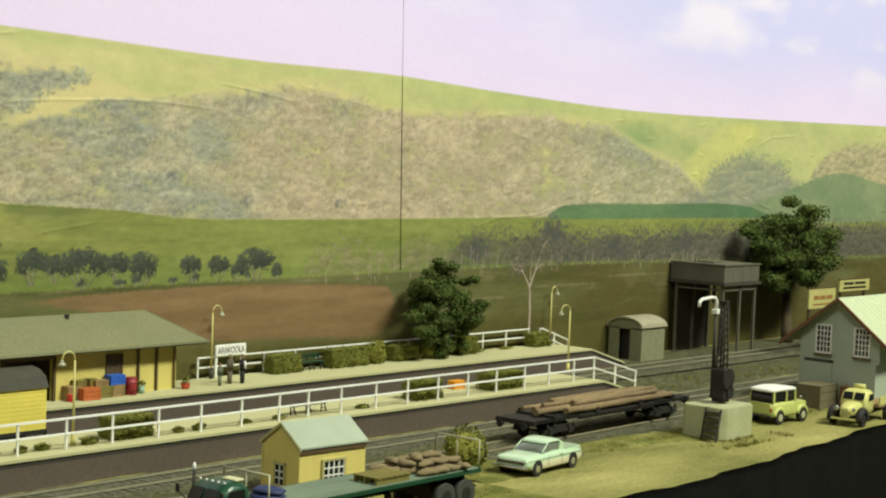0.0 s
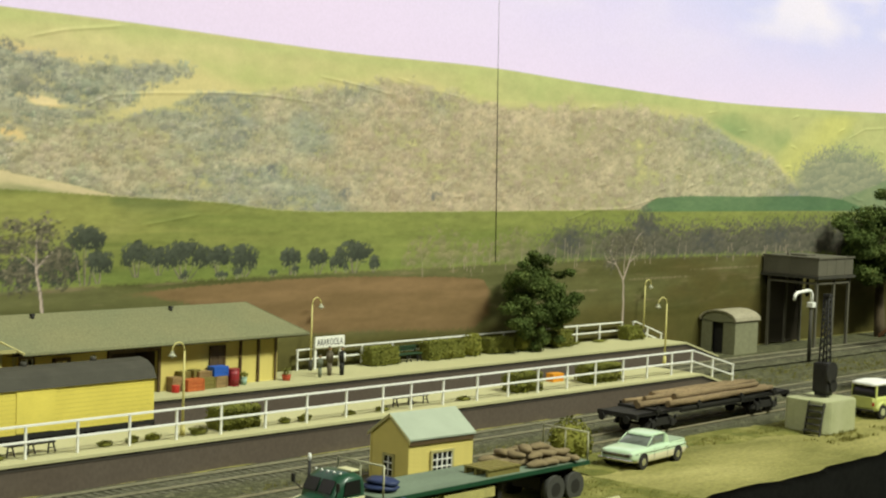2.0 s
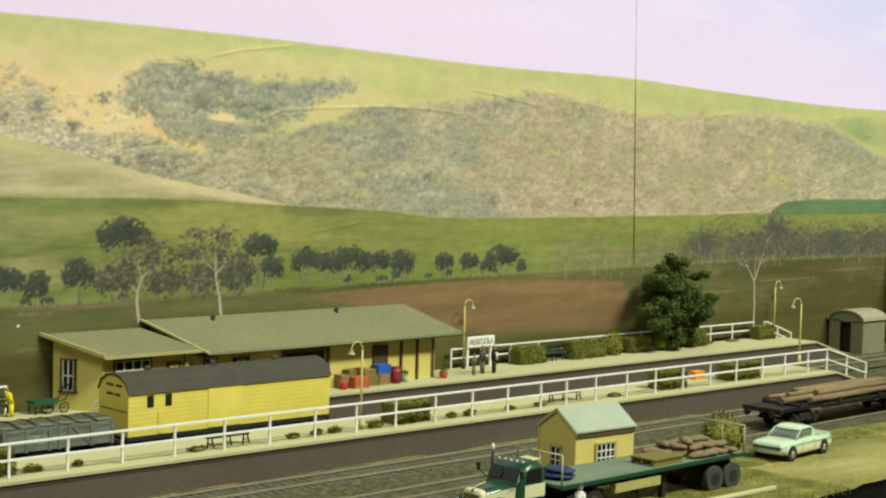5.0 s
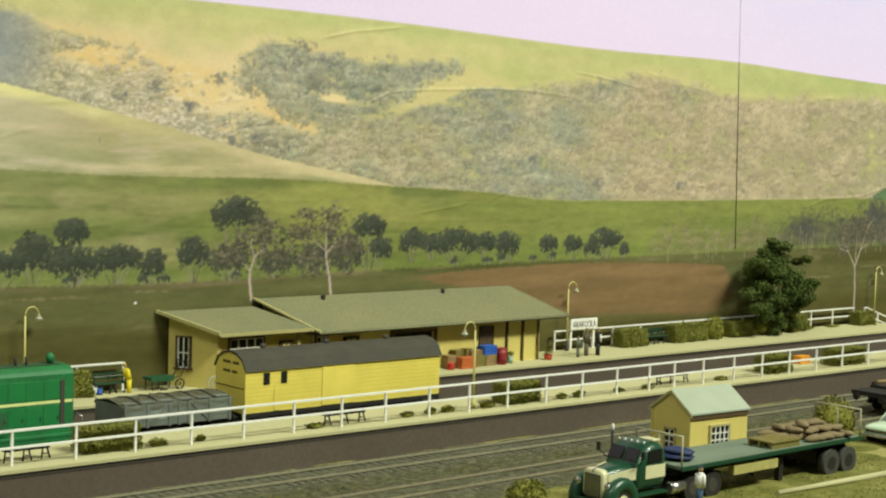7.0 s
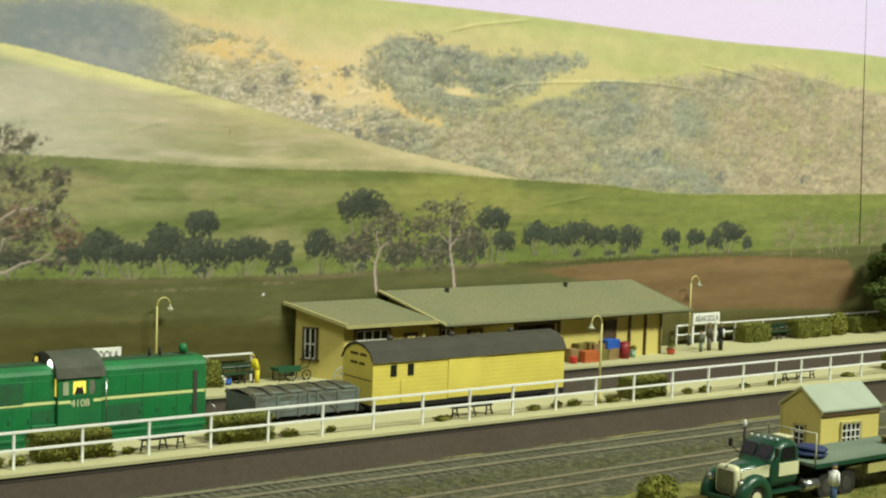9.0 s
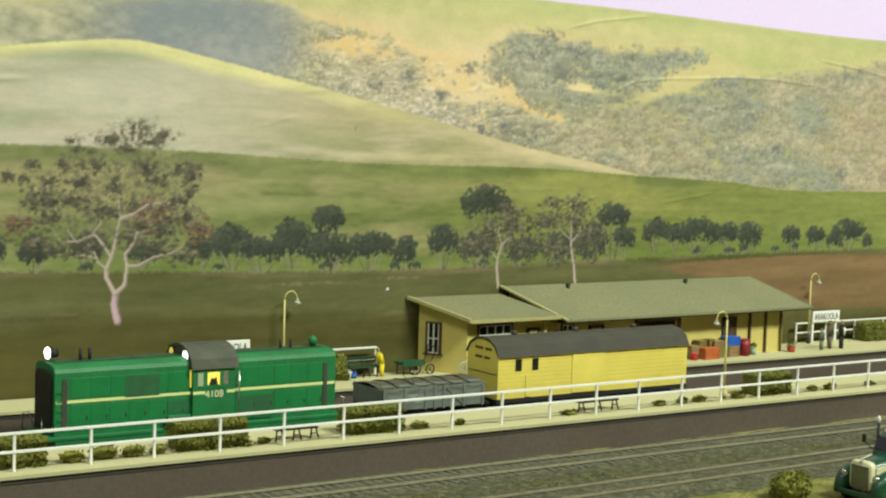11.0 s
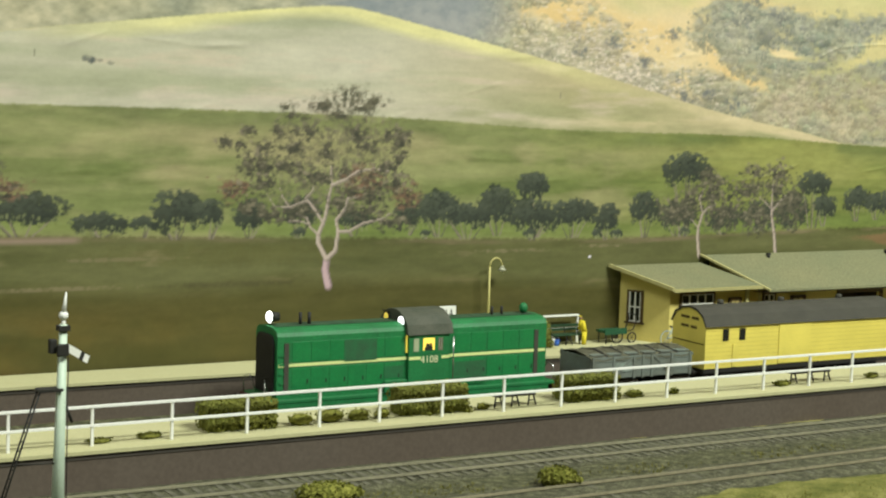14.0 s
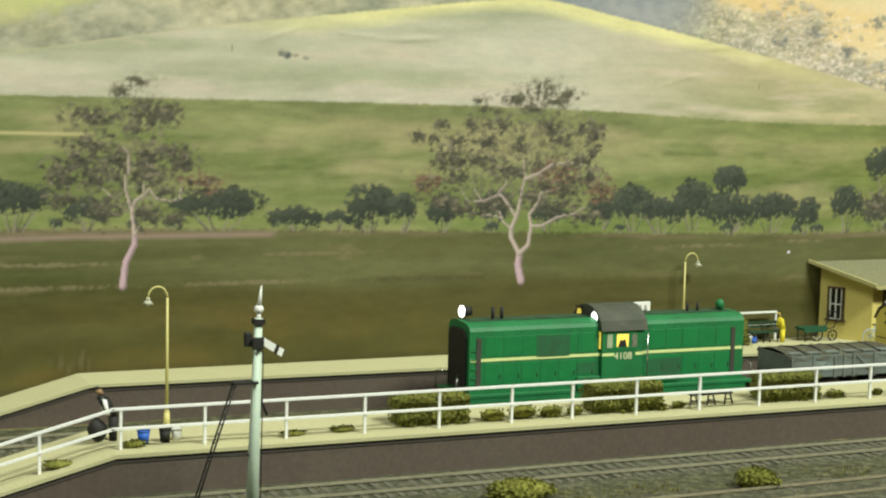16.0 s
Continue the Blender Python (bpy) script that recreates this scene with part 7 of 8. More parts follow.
# ---- yard ----
def hut():
    h = thing("lamp_hut", 21.2, -6.6, -.08, "small yellow weatherboard hut with a pale green tin roof", "hut", turn=-4)
    w, d, e, r = 1.50, 1.0, 1.86, 2.60
    fw_ = part("wall", box(box(box(box(B(), -w, -.5, -d + .06, -d + .1, 0, e), .5, w, -d + .06, -d + .1, 0, e), -.5, .5, -d + .06, -d + .1, 0, .5), -.5, .5, -d + .06, -d + .1, 1.32, e), YELLOW, h, "yellow weatherboard front")
    boards_front(fw_, -w, -.5, -d, 0, e, th=.06)
    boards_front(fw_, .5, w, -d, 0, e, th=.06)
    boards_front(fw_, -.5, .5, -d, 0, .5, th=.06)
    boards_front(fw_, -.5, .5, -d, 1.32, e, th=.06)
    prism(bm := B(), [(-d, 0), (d, 0), (d, e), (0, r - .05), (-d, e)], "x", -w, -w + .1)
    gw_ = part("wall", bm, YELLOW, h, "yellow gable wall")
    for y in (-d, d - .08):
        part("corner_board", box(B(), -w - .02, -w, y, y + .08, 0, e), YELLOW, gw_)
    prism(bm := B(), [(-d, 0), (d, 0), (d, e), (0, r - .05), (-d, e)], "x", w - .1, w)
    part("wall", bm, YELLOW, h)
    part("wall", box(B(), -w, w, d - .1, d, 0, e), YELLOW, h)
    for s in (-1, 1):
        bm = B()
        prism(bm, [(0, r), (s * (d + .10), e - .02), (s * (d + .10), e - .08), (0, r - .07)], "x", -w - .05, w + .05)
        rf_ = part("roof", bm, TIN, h, "pale green corrugated roof sheet")
        for k in range(16):
            x = -w - .03 + (2 * w + .06) * k / 15
            part("rib", prism(B(), [(0, r + .002), (s * (d + .10), e - .018), (s * (d + .10), e - .03), (0, r)], "x", x - .015, x + .015), TIN, rf_)
        prism(bm := B(), [(0, r - .02), (s * (d + .10), e - .06), (s * (d + .10), e - .17), (0, r - .13)], "x", -w - .075, -w - .05)
        part("barge_board", bm, BARGE, h)
    part("eave_board", box(B(), -w, w, -d - .06, -d - .03, e - .26, e - .1), DARKTRIM, h, "dark board under the eave")
    wn = window("window", h, -.46, .46, .53, 1.28, -d - .02, 4, 3, BARGE, .02, "white barred window")
    fr = B()
    for a, b, c, z1 in ((-.3, -.22, .42, 1.2), (.22, .3, .42, 1.2), (-.3, .3, 1.12, 1.2), (-.32, .32, .36, .44)):
        box(fr, -w - .06, -w + .02, a, b, c, z1)
    g = part("window", fr, BARGE, h, "gable window")
    sb = B()
    for yy in (-.02,):
        box(sb, -w - .05, -w - .01, yy, yy + .04, .44, 1.12)
    for zz in (.65, .88):
        box(sb, -w - .05, -w - .01, -.22, .22, zz, zz + .04)
    part("sash", sb, WHITE, g)
    part("pane", box(B(), -w - .03, -w - .012, -.22, .22, .44, 1.12), GLASS, g)


hut()


def wheel(parent, x, y, r, w, side, hub=WHITE, tyre=TYRE):
    bm = rod(B(), (x, y - w / 2, r), (x, y + w / 2, r), r, r, 20)
    bmesh.ops.bevel(bm, geom=[e for e in bm.edges if len(e.link_faces) == 2 and e.calc_face_angle(0) > 1], offset=r * .12, segments=2, affect="EDGES")
    t = part("wheel", bm, tyre, parent, "black tyre")
    part("rim", rod(B(), (x, y + side * (w / 2 - .02), r), (x, y + side * (w / 2 + .012), r), r * .55, r * .5, 16), hub, t, "wheel rim")
    return t


def shell(sections, n=20, power=4.0):
    """A rounded lofted body: sections (x, half width, z low, z high) with softened corners."""
    bm, old = B(), None
    for x, w, z0, z1 in sections:
        ring = []
        for k in range(n):
            a = math.tau * (k + .5) / n
            c, d = math.cos(a), math.sin(a)
            ring.append(bm.verts.new((x, w * math.copysign(abs(c) ** (2 / power), c), (z0 + z1) / 2 + (z1 - z0) / 2 * math.copysign(abs(d) ** (2 / power), d))))
        if old:
            for k in range(n):
                bm.faces.new((old[k], ring[k], ring[(k + 1) % n], old[(k + 1) % n]))
        else:
            bm.faces.new(ring)
        old = ring
    bm.faces.new(old[::-1])
    bmesh.ops.recalc_face_normals(bm, faces=bm.faces[:])
    return bm


def fender(x, y, r, width, a0, a1):
    """A rounded mudguard over a wheel."""
    pts = [(x + r * math.cos(math.radians(a0 + (a1 - a0) * k / 10)), y, r * .85 + r * math.sin(math.radians(a0 + (a1 - a0) * k / 10))) for k in range(11)]
    bm = tube(B(), pts, width * .5, 10)
    for v in bm.verts:
        v.co.z = max(v.co.z, .3)
    return bm


def ute():
    """A low utility car: one lofted body with a beige lower half, a rounded cab set forward, an open tray."""
    MINT = material("mint_car_paint", (0.52, 0.68, 0.47), .2, vary=.05, coat=.5, bump=0)
    LOW = material("beige_car_paint", (0.60, 0.56, 0.38), .3, vary=.06, coat=.3, bump=0)
    # glass colour lifted to stand for reflections
    PANE = material("car_glass", (0.16, 0.18, 0.155), .08, vary=.1, bump=0, spec=.9)
    u = thing("utility_car", 30.95, -9.1, -.05, "pale mint two-tone utility car parked on the sand", "car", turn=5)
    part("body", shell([(-2.06, .60, .42, .60), (-2.02, .68, .36, .68), (-1.9, .735, .30, .735), (-1.5, .765, .24, .775), (-.7, .775, .22, .80), (.2, .775, .22, .80), (1.0, .765, .22, .785), (1.6, .74, .25, .755), (1.92, .70, .31, .70), (2.1, .60, .38, .62), (2.16, .46, .44, .56)], n=28, power=5), MINT, u, "mint painted body", smooth=True)
    part("lower_body", shell([(-1.75, .73, .25, .50), (-1.5, .772, .22, .54), (-.7, .784, .2, .56), (.2, .784, .2, .56), (1.0, .775, .2, .56), (1.7, .745, .24, .54), (1.95, .69, .32, .50)], n=24, power=7), LOW, u, "beige lower body", smooth=True)
    part("glasshouse", shell([(-.92, .64, .72, .80), (-.70, .63, .72, .94), (-.36, .585, .72, 1.13), (.3, .57, .72, 1.15), (.5, .57, .72, 1.10), (.72, .60, .72, .80)], n=24, power=5), PANE, u, "car windows with a pale reflection in their colour", smooth=True)
    part("roof", shell([(-.52, .46, 1.07, 1.11), (-.40, .57, 1.08, 1.17), (-.1, .61, 1.08, 1.235), (.25, .61, 1.07, 1.24), (.5, .585, 1.05, 1.19), (.66, .50, 1.02, 1.09)], n=24, power=2.8), MINT, u, "rounded mint roof", smooth=True)
    for s in (-1, 1):
        part("pillar", rod(B(), (-.93, s * .635, .77), (-.42, s * .575, 1.11), .026, .026, 6), MINT, u)
        part("pillar", prism(B(), [(.34, .76), (.40, 1.10), (.55, 1.10), (.70, .78)], "y", s * .60 - .03, s * .60 + .025), MINT, u, "broad sloping rear pillar")
        part("vent_window_bar", box(B(), -.42, -.39, s * .61 - .015, s * .61 + .015, .78, 1.05), CHROME, u)
        part("side_trim", tube(B(), [(-1.9, s * .74, .60), (-1.4, s * .778, .60), (1.4, s * .778, .60), (1.95, s * .72, .60)], .012, 6), CHROME, u, "chrome side trim")
        part("door_seam", box(B(), -.62, -.61, s * .788 - .003, s * .788 + .003, .3, .74), DARKGREY, u)
        part("door_seam", box(B(), .34, .35, s * .788 - .003, s * .788 + .003, .3, .74), DARKGREY, u)
        part("door_handle", box(B(), .16, .29, s * .79 - .01, s * .79 + .01, .655, .68), CHROME, u)
        for x in (-1.36, 1.16):
            # shade inside the arch, put in as a black disc
            part("wheel_arch", rod(B(), (x, s * .60, .30), (x, s * .787, .30), .315, .315, 20), BLACK, u, "black disc for the shade in the wheel arch")
            wheel(u, x, s * .70, .275, .18, s, CHROME)
        ball(bm := B(), (-2.03, s * .56, .545), .085, 2, (.35, 1, 1))
        part("headlight", bm, WHITE, u, "round headlight")
        part("headlight_ring", tube(B(), [(-2.035, s * .56 + .095 * math.cos(a), .545 + .095 * math.sin(a)) for a in [math.tau * k / 12 for k in range(13)]], .014, 5), CHROME, u)
        part("tail_lamp", rod(B(), (2.02, s * .54, .56), (2.1, s * .54, .56), .07, .06, 12), REDP, u, "round red tail lamp")
        part("tray_side", box(B(), .74, 1.8, s * .66 - .05, s * .66 + .05, .70, .785, bevel=.02), MINT, u)
    part("tray_floor", box(B(), .76, 1.88, -.61, .61, .79, .802), material("mint_tray", (0.33, 0.42, 0.29), .5, vary=.15), u, "mint tray floor")
    g = part("grille", box(B(), -2.075, -1.98, -.60, .60, .46, .58, bevel=.02), DARKGREY, u, "dark full-width grille")
    for k in range(3):
        part("bar", box(B(), -2.085, -2.07, -.44, .44, .475 + .04 * k, .487 + .04 * k), CHROME, g)
    part("grille_lip", box(B(), -2.09, -1.99, -.64, .64, .58, .60, bevel=.008), CHROME, u)
    part("bumper", box(B(), -2.16, -2.04, -.76, .76, .31, .41, bevel=.035), CHROME, u, "chrome bumper")
    part("bumper", box(B(), 2.02, 2.12, -.72, .72, .36, .45, bevel=.035), CHROME, u, "chrome bumper")
    part("wiper", rod(B(), (-.90, .1, .83), (-.74, -.35, .93), .008, .008, 4), BLACK, u)


ute()


def flatbed():
    GREYTYRE = material("dusty_tyre", (0.052, 0.052, 0.043), .8, vary=.2)
    DG = material("dark_green_truck", (0.012, 0.06, 0.0298), .35, vary=.12, coat=.3)
    t = thing("flatbed_truck", 10.9, -10.8, -.08, "dark green and white bonneted truck with a long flat trailer", "truck", turn=.8)
    CREAMP = material("cream_truck_paint", (0.66, 0.64, 0.391), .35, vary=.08, coat=.3)
    part("bonnet", shell([(.34, .40, .55, 1.30), (.5, .44, .55, 1.38), (1.0, .5, .55, 1.45), (1.6, .62, .55, 1.52)], power=3.2), DG, t, "dark green rounded bonnet", smooth=True)
    part("radiator", shell([(.2, .40, .48, 1.34), (.28, .44, .46, 1.40), (.42, .44, .46, 1.40)], power=5), CREAMP, t, "cream radiator shell", smooth=True)
    gr = part("grille", box(B(), .17, .22, -.33, .33, .52, 1.24), DARKGREY, t, "barred radiator grille")
    for k in range(9):
        part("bar", box(B(), .155, .175, -.31 + .0725 * k, -.28 + .0725 * k, .54, 1.22), CHROME, gr)
    part("emblem", shell([(.2, .05, 1.28, 1.38), (.24, .07, 1.26, 1.42), (.3, .05, 1.28, 1.4)], power=2), CHROME, t)
    part("bumper", box(B(), .0, .12, -.85, .85, .3, .46, bevel=.03), DG, t, "dark green bumper")
    cab = part("cab", shell([(1.48, .66, .6, 1.5), (1.6, .74, .6, 1.62), (1.8, .77, .6, 1.98), (2.1, .78, .6, 2.12), (2.5, .78, .6, 2.12), (2.72, .75, .6, 2.02), (2.82, .66, .65, 1.85)], power=5), DG, t, "dark green rounded cab", smooth=True)
    for s in (-1, 1):
        prism(bm := B(), [(1.52, 1.56), (1.73, 1.92), (1.70, 1.94), (1.49, 1.58)], "y", s * .32 - .27, s * .32 + .27)
        part("windscreen", bm, GLASS, cab, "half of the split windscreen")
        part("side_window", prism(B(), [(1.85, 1.5), (1.93, 1.9), (2.5, 1.92), (2.55, 1.5)], "y", s * .78 - .02, s * .78 + .012), GLASS, cab)
        part("door", box(B(), 1.78, 2.72, s * .785 - .012, s * .785 + .012, 1.0, 1.42, bevel=.01), CREAMP, cab, "cream door panel")
        prism(bm := B(), [(.4, 1.02), (.4, 1.22), (1.2, 1.34), (1.78, 1.42), (1.78, 1.0), (1.1, 1.0)], "y", s * .58 - .03, s * .58 + .03)
        for v in bm.verts:
            v.co.y += s * (-.13 + .16 * (v.co.x - .4))
        part("bonnet_flash", bm, CREAMP, t, "cream sweep along the bonnet")
        part("mudguard", fender(.72, s * .72, .52, .46, -15, 195), DG, t, "dark green rounded mudguard", smooth=True)
        ball(bm := B(), (.2, s * .62, .92), .13, 2, (.6, 1, 1))
        part("headlight", bm, CHROME, t, "round headlight")
        part("running_board", box(B(), 1.3, 2.8, s * .74 - .14, s * .74 + .14, .5, .56), DG, t)
        wheel(t, .72, s * .72, .42, .26, s, CREAMP)
        wheel(t, 4.1, s * .70, .45, .3, s, DARKGREY)
        wheel(t, 5.1, s * .70, .45, .3, s, DARKGREY)
        part("tank", rod(B(), (3.0, s * .7, .55), (3.7, s * .7, .55), .2, .2, 12), CHROME, t, "steel fuel tank")
        part("mirror", box(tube(B(), [(1.6, s * .72, 1.5), (1.45, s * .95, 1.75)], .02, 5), 1.42, 1.48, s * .95 - .06, s * .95 + .06, 1.7, 1.95), BLACK, t, "wing mirror")
        for x in (11.55, 12.6):
            wheel(t, x, s * .86, .47, .3, s, BLACK, GREYTYRE)
    for k in range(5):
        ball(bm := B(), (1.95, -.52 + .26 * k, 2.11), .045, 1)
        part("roof_light", bm, WHITE, t, "small white roof light")
    stack = part("exhaust_stack", tube(B(), [(2.0, .86, .7), (2.0, .86, 2.28)], .05, 8), BLACK, t, "black exhaust stack")
    ball(bm := B(), (2.0, .86, 2.40), .075, 2, (.8, .8, 1.7))
    part("stack_tip", bm, WHITE, stack, "white stack tip")
    part("roof_tray", box(B(), 2.35, 2.7, -.55, .05, 2.11, 2.17, bevel=.02), CREAMP, t, "pale tray on the cab roof")
    part("chassis", box(B(), .4, 6.2, -.3, .3, .45, .68), BLACK, t, "black chassis")
    bed = part("trailer_deck", box(B(), 3.25, 13.3, -1.0, 1.0, 1.17, 1.27), material("blue_grey_deck", (0.16, 0.21, 0.145), .7, vary=.3, scale=60, stripes=(.3, 1, 1)), t, "blue grey trailer deck")
    for s in (-1, 1):
        part("deck_edge", box(B(), 3.25, 13.3, s * 1.03 - .03, s * 1.03 + .03, 1.13, 1.262), DG, bed)
    part("trailer_frame", box(B(), 3.6, 13.1, -.5, .5, .85, 1.165), BLACK, t)
    part("axle_box", box(B(), 11.2, 13.1, -.6, .6, .4, .85), BLACK, t)
    part("side_locker", box(B(), 6.0, 8.4, -1.0, -.75, .68, .98), material("tan_locker", (0.44, 0.40, 0.136), .7, vary=.2), t, "tan timber locker")
    part("landing_leg", box(box(B(), 8.9, 9.1, -.7, -.5, 0, .9), 8.9, 9.1, .5, .7, 0, .9), BLACK, t)
    for x, h in ((3.3, 1.0), (13.25, .98)):
        hb = tube(B(), [(x, -.98, 1.24), (x, -.98, 1.24 + h), (x, .98, 1.24 + h), (x, .98, 1.24)], .035, 6)
        rod(hb, (x, 0, 1.24), (x, 0, 1.24 + h), .03, .03, 6)
        part("headboard_rail", hb, material("pale_rail", (0.45, 0.44, 0.289), .5, vary=.15), t, "pale tubular headboard")


flatbed()
FT = Matrix.Translation((10.9 * K, -10.8 * K, -.08 * K)) @ pose(0, 0, 0, 0, 0, .8)


def on_truck(x, y):
    v = FT @ Vector((x * K, y * K, 0))
    return v.x / K, v.y / K


rnd = random.Random(77)
SACKS = [(10.1 + .62 * (k % 5), -.75 + .5 * (k // 5), 0) for k in range(20)] + [(10.5 + .6 * (k % 4), -.45 + .5 * (k // 4), .26) for k in range(12)] + [(11.0 + .6 * k, -.1, .5) for k in range(2)]
for k, (sx, sy, sz) in enumerate(SACKS):
    if k in (0, 5, 20):
        continue
    wx, wy = on_truck(sx + rnd.uniform(-.1, .1), sy + rnd.uniform(-.06, .06))
    sack(wx, wy, 1.19 + sz * .8, .47, .23, .125, SACK, "brown hessian sack heaped on the trailer", k, rnd.uniform(-25, 25) + (60 if k % 4 == 0 else 0), "sacks on the trailer")
wx, wy = on_truck(9.0, -.35)
pl = thing("timber_pallet", wx, wy, 1.19, "low pale timber pallet on the trailer deck", "pallet", turn=.8)
for k in range(6):
    part("board", box(B(), -.8 + .27 * k, -.57 + .27 * k, -.55, .55, .2, .25), OLIVEBOX, pl)
for yy in (-.5, 0, .42):
    part("bearer", box(B(), -.8, .8, yy, yy + .09, 0, .2), OLIVEBOX, pl)
NAVY = material("navy_tarp", (0.02, 0.035, 0.102), .6, vary=.2)
for k, (a, w, z) in enumerate(((4.1, .55, 0), (4.15, .45, .16))):
    wx, wy = on_truck(a, -.1)
    sack(wx, wy, 1.19 + z, w, .62, .12, NAVY, "folded navy blue tarpaulin on the trailer", 300 + k, .8, "folded tarpaulins")
tagged(part("kerb_log", rod(B(), (18.0, -12.7, .05), (24.2, -12.95, .08), .09, .11, 8), CREAM), "pale squared log lying along the grass edge", "log")


# ---- log wagon on the siding ----
def log_wagon():
    w = thing("log_wagon", 34.3, -5.25, .1, "black bogie flat wagon loaded with logs", "wagon", turn=1.0)
    part("deck", box(B(), 0, 12.0, -.95, .95, .82, .92), BLACK, w, "black deck frame")
    for s in (-1, 1):
        part("side_sill", box(B(), 3.3, 9.2, s * .86 - .04, s * .86 + .04, .70, .86), BLACK, w, "deep black side sill")
        part("side_sill", box(B(), 0, 3.3, s * .92 - .03, s * .92 + .03, .80, .92), BLACK, w)
        part("side_sill", box(B(), 9.2, 12.0, s * .92 - .03, s * .92 + .03, .80, .92), BLACK, w)
        for x in (1.5, 4.6, 8.0, 10.8):
            part("stake", box(B(), x - .05, x + .05, s * .95 - .04, s * .95 + .04, .78, 1.14), BLACK, w)
    for x in (1.5, 4.6, 8.0, 10.8):
        part("bolster", box(B(), x - .15, x + .15, -1.0, 1.0, .92, 1.03), BLACK, w, "black bolster")
    for x in (2.0, 10.2):
        part("bogie_bearer", box(B(), x - .3, x + .3, -.7, .7, .55, .82), BLACK, w)
    bogie(w, 2.0, 2, 1.4)
    bogie(w, 10.2, 2, 1.4)
    for e, d in ((0, -1), (12.0, 1)):
        part("headstock", box(B(), e - .08, e + .08, -1.0, 1.0, .74, .94), BLACK, w)
        for s in (-1, 1):
            part("buffer", rod(rod(B(), (e, s * .62, .70), (e + d * .25, s * .62, .70), .06, .06, 8), (e + d * .25, s * .62, .70), (e + d * .3, s * .62, .70), .16, .16, 12), BLACK, w)


log_wagon()
rnd = random.Random(5)
LM = Matrix.Translation((34.3 * K, -5.25 * K, .1 * K)) @ pose(0, 0, 0, 0, 0, 1.0)
for layer, (count, z, half) in enumerate(((8, 1.14, .78), (5, 1.32, .5))):
    for k in range(count):
        x0, x1 = rnd.uniform(.7, 3.4) + 1.2 * layer * rnd.random(), rnd.uniform(8.6, 11.4)
        if layer == 1 and k == 1:
            x1 = 6.0
        y0 = half * (2 * k / (count - 1) - 1)
        r, skew, lift = rnd.uniform(.085, .14), rnd.uniform(-.16, .16), rnd.uniform(-.02, .08) * layer
        bm, n = B(), 10
        pts = [(x0 + (x1 - x0) * i / n, y0 + skew * (i / n - .5) + rnd.uniform(-.02, .02), z + lift * i / n + rnd.uniform(-.014, .014)) for i in range(n + 1)]
        tube(bm, pts, [r * (1.1 - .28 * i / n) * rnd.uniform(.9, 1.1) for i in range(n + 1)], 9)
        o = part("log", bm, LOGM, None)
        o.matrix_basis = LM
        tagged(o, "rough brown timber log loaded on the wagon", "log", "logs on the wagon")


# ---- yard crane on its plinth ----
def crane():
    c = thing("yard_crane", 43.6, -9.3, -.05, "black lattice yard crane on a pale concrete plinth", "crane")
    bm = B()
    prism(bm, [(-1.35, -.85), (-1.05, -1.1), (1.1, -1.1), (1.35, -.8), (1.35, .85), (1.1, 1.1), (-1.1, 1.1), (-1.35, .85)], "z", 0, 1.42)
    bmesh.ops.bevel(bm, geom=bm.edges[:], offset=.04, segments=2, affect="EDGES")
    part("plinth", bm, CONCRETE, c, "pale weathered concrete plinth")
    st_ = part("steps", prism(prism(B(), [(-1.75, 0), (-1.65, 0), (-1.34, 1.4), (-1.44, 1.4)], "y", -1.0, -.94), [(-1.75, 0), (-1.65, 0), (-1.34, 1.4), (-1.44, 1.4)], "y", -.26, -.2), DARKGREY, c, "dark timber steps")
    for k in range(5):
        part("tread", box(B(), -1.88 + .09 * k, -1.58 + .09 * k, -.96, -.24, .18 + .26 * k, .23 + .26 * k), DARKGREY, st_)
    x0 = .15
    part("mast_base", box(B(), x0 - .28, x0 + .28, -.28, .28, 1.5, 1.62), BLACK, c)
    part("gear_case", box(B(), x0 - .36, x0 + .42, -.38, .38, 1.62, 2.95, bevel=.08), BLACK, c, "black winding gear")
    part("gear_wheel", rod(B(), (x0 - .1, -.46, 2.55), (x0 - .1, -.38, 2.55), .46, .46, 18), BLACK, c)
    part("gear_wheel", rod(B(), (x0 + .1, -.46, 1.95), (x0 + .1, -.38, 1.95), .28, .28, 14), BLACK, c)
    for a, b in ((-1, -1), (1, -1), (1, 1), (-1, 1)):
        part("mast_leg", rod(B(), (x0 + a * .2, b * .2, 1.55), (x0 + a * .12, b * .12, 5.85), .045, .035, 5), BLACK, c)
    for k in range(10):
        z = 2.75 + .31 * k
        f = B()
        q = .2 - .008 * k
        for s in (-1, 1):
            rod(f, (x0 - q, s * q, z), (x0 + q, s * q, z + .31), .022, .022, 4)
            rod(f, (x0 + s * q, -q, z), (x0 + s * q, q, z + .31), .022, .022, 4)
        part("lattice", f, BLACK, c)
    part("mast_head", box(B(), x0 - .16, x0 + .16, -.16, .16, 5.8, 5.95), BLACK, c)
    part("chain", rod(B(), (x0 - .3, -.1, 5.7), (x0 - .35, -.1, 2.3), .02, .02, 4), BLACK, c)


crane()


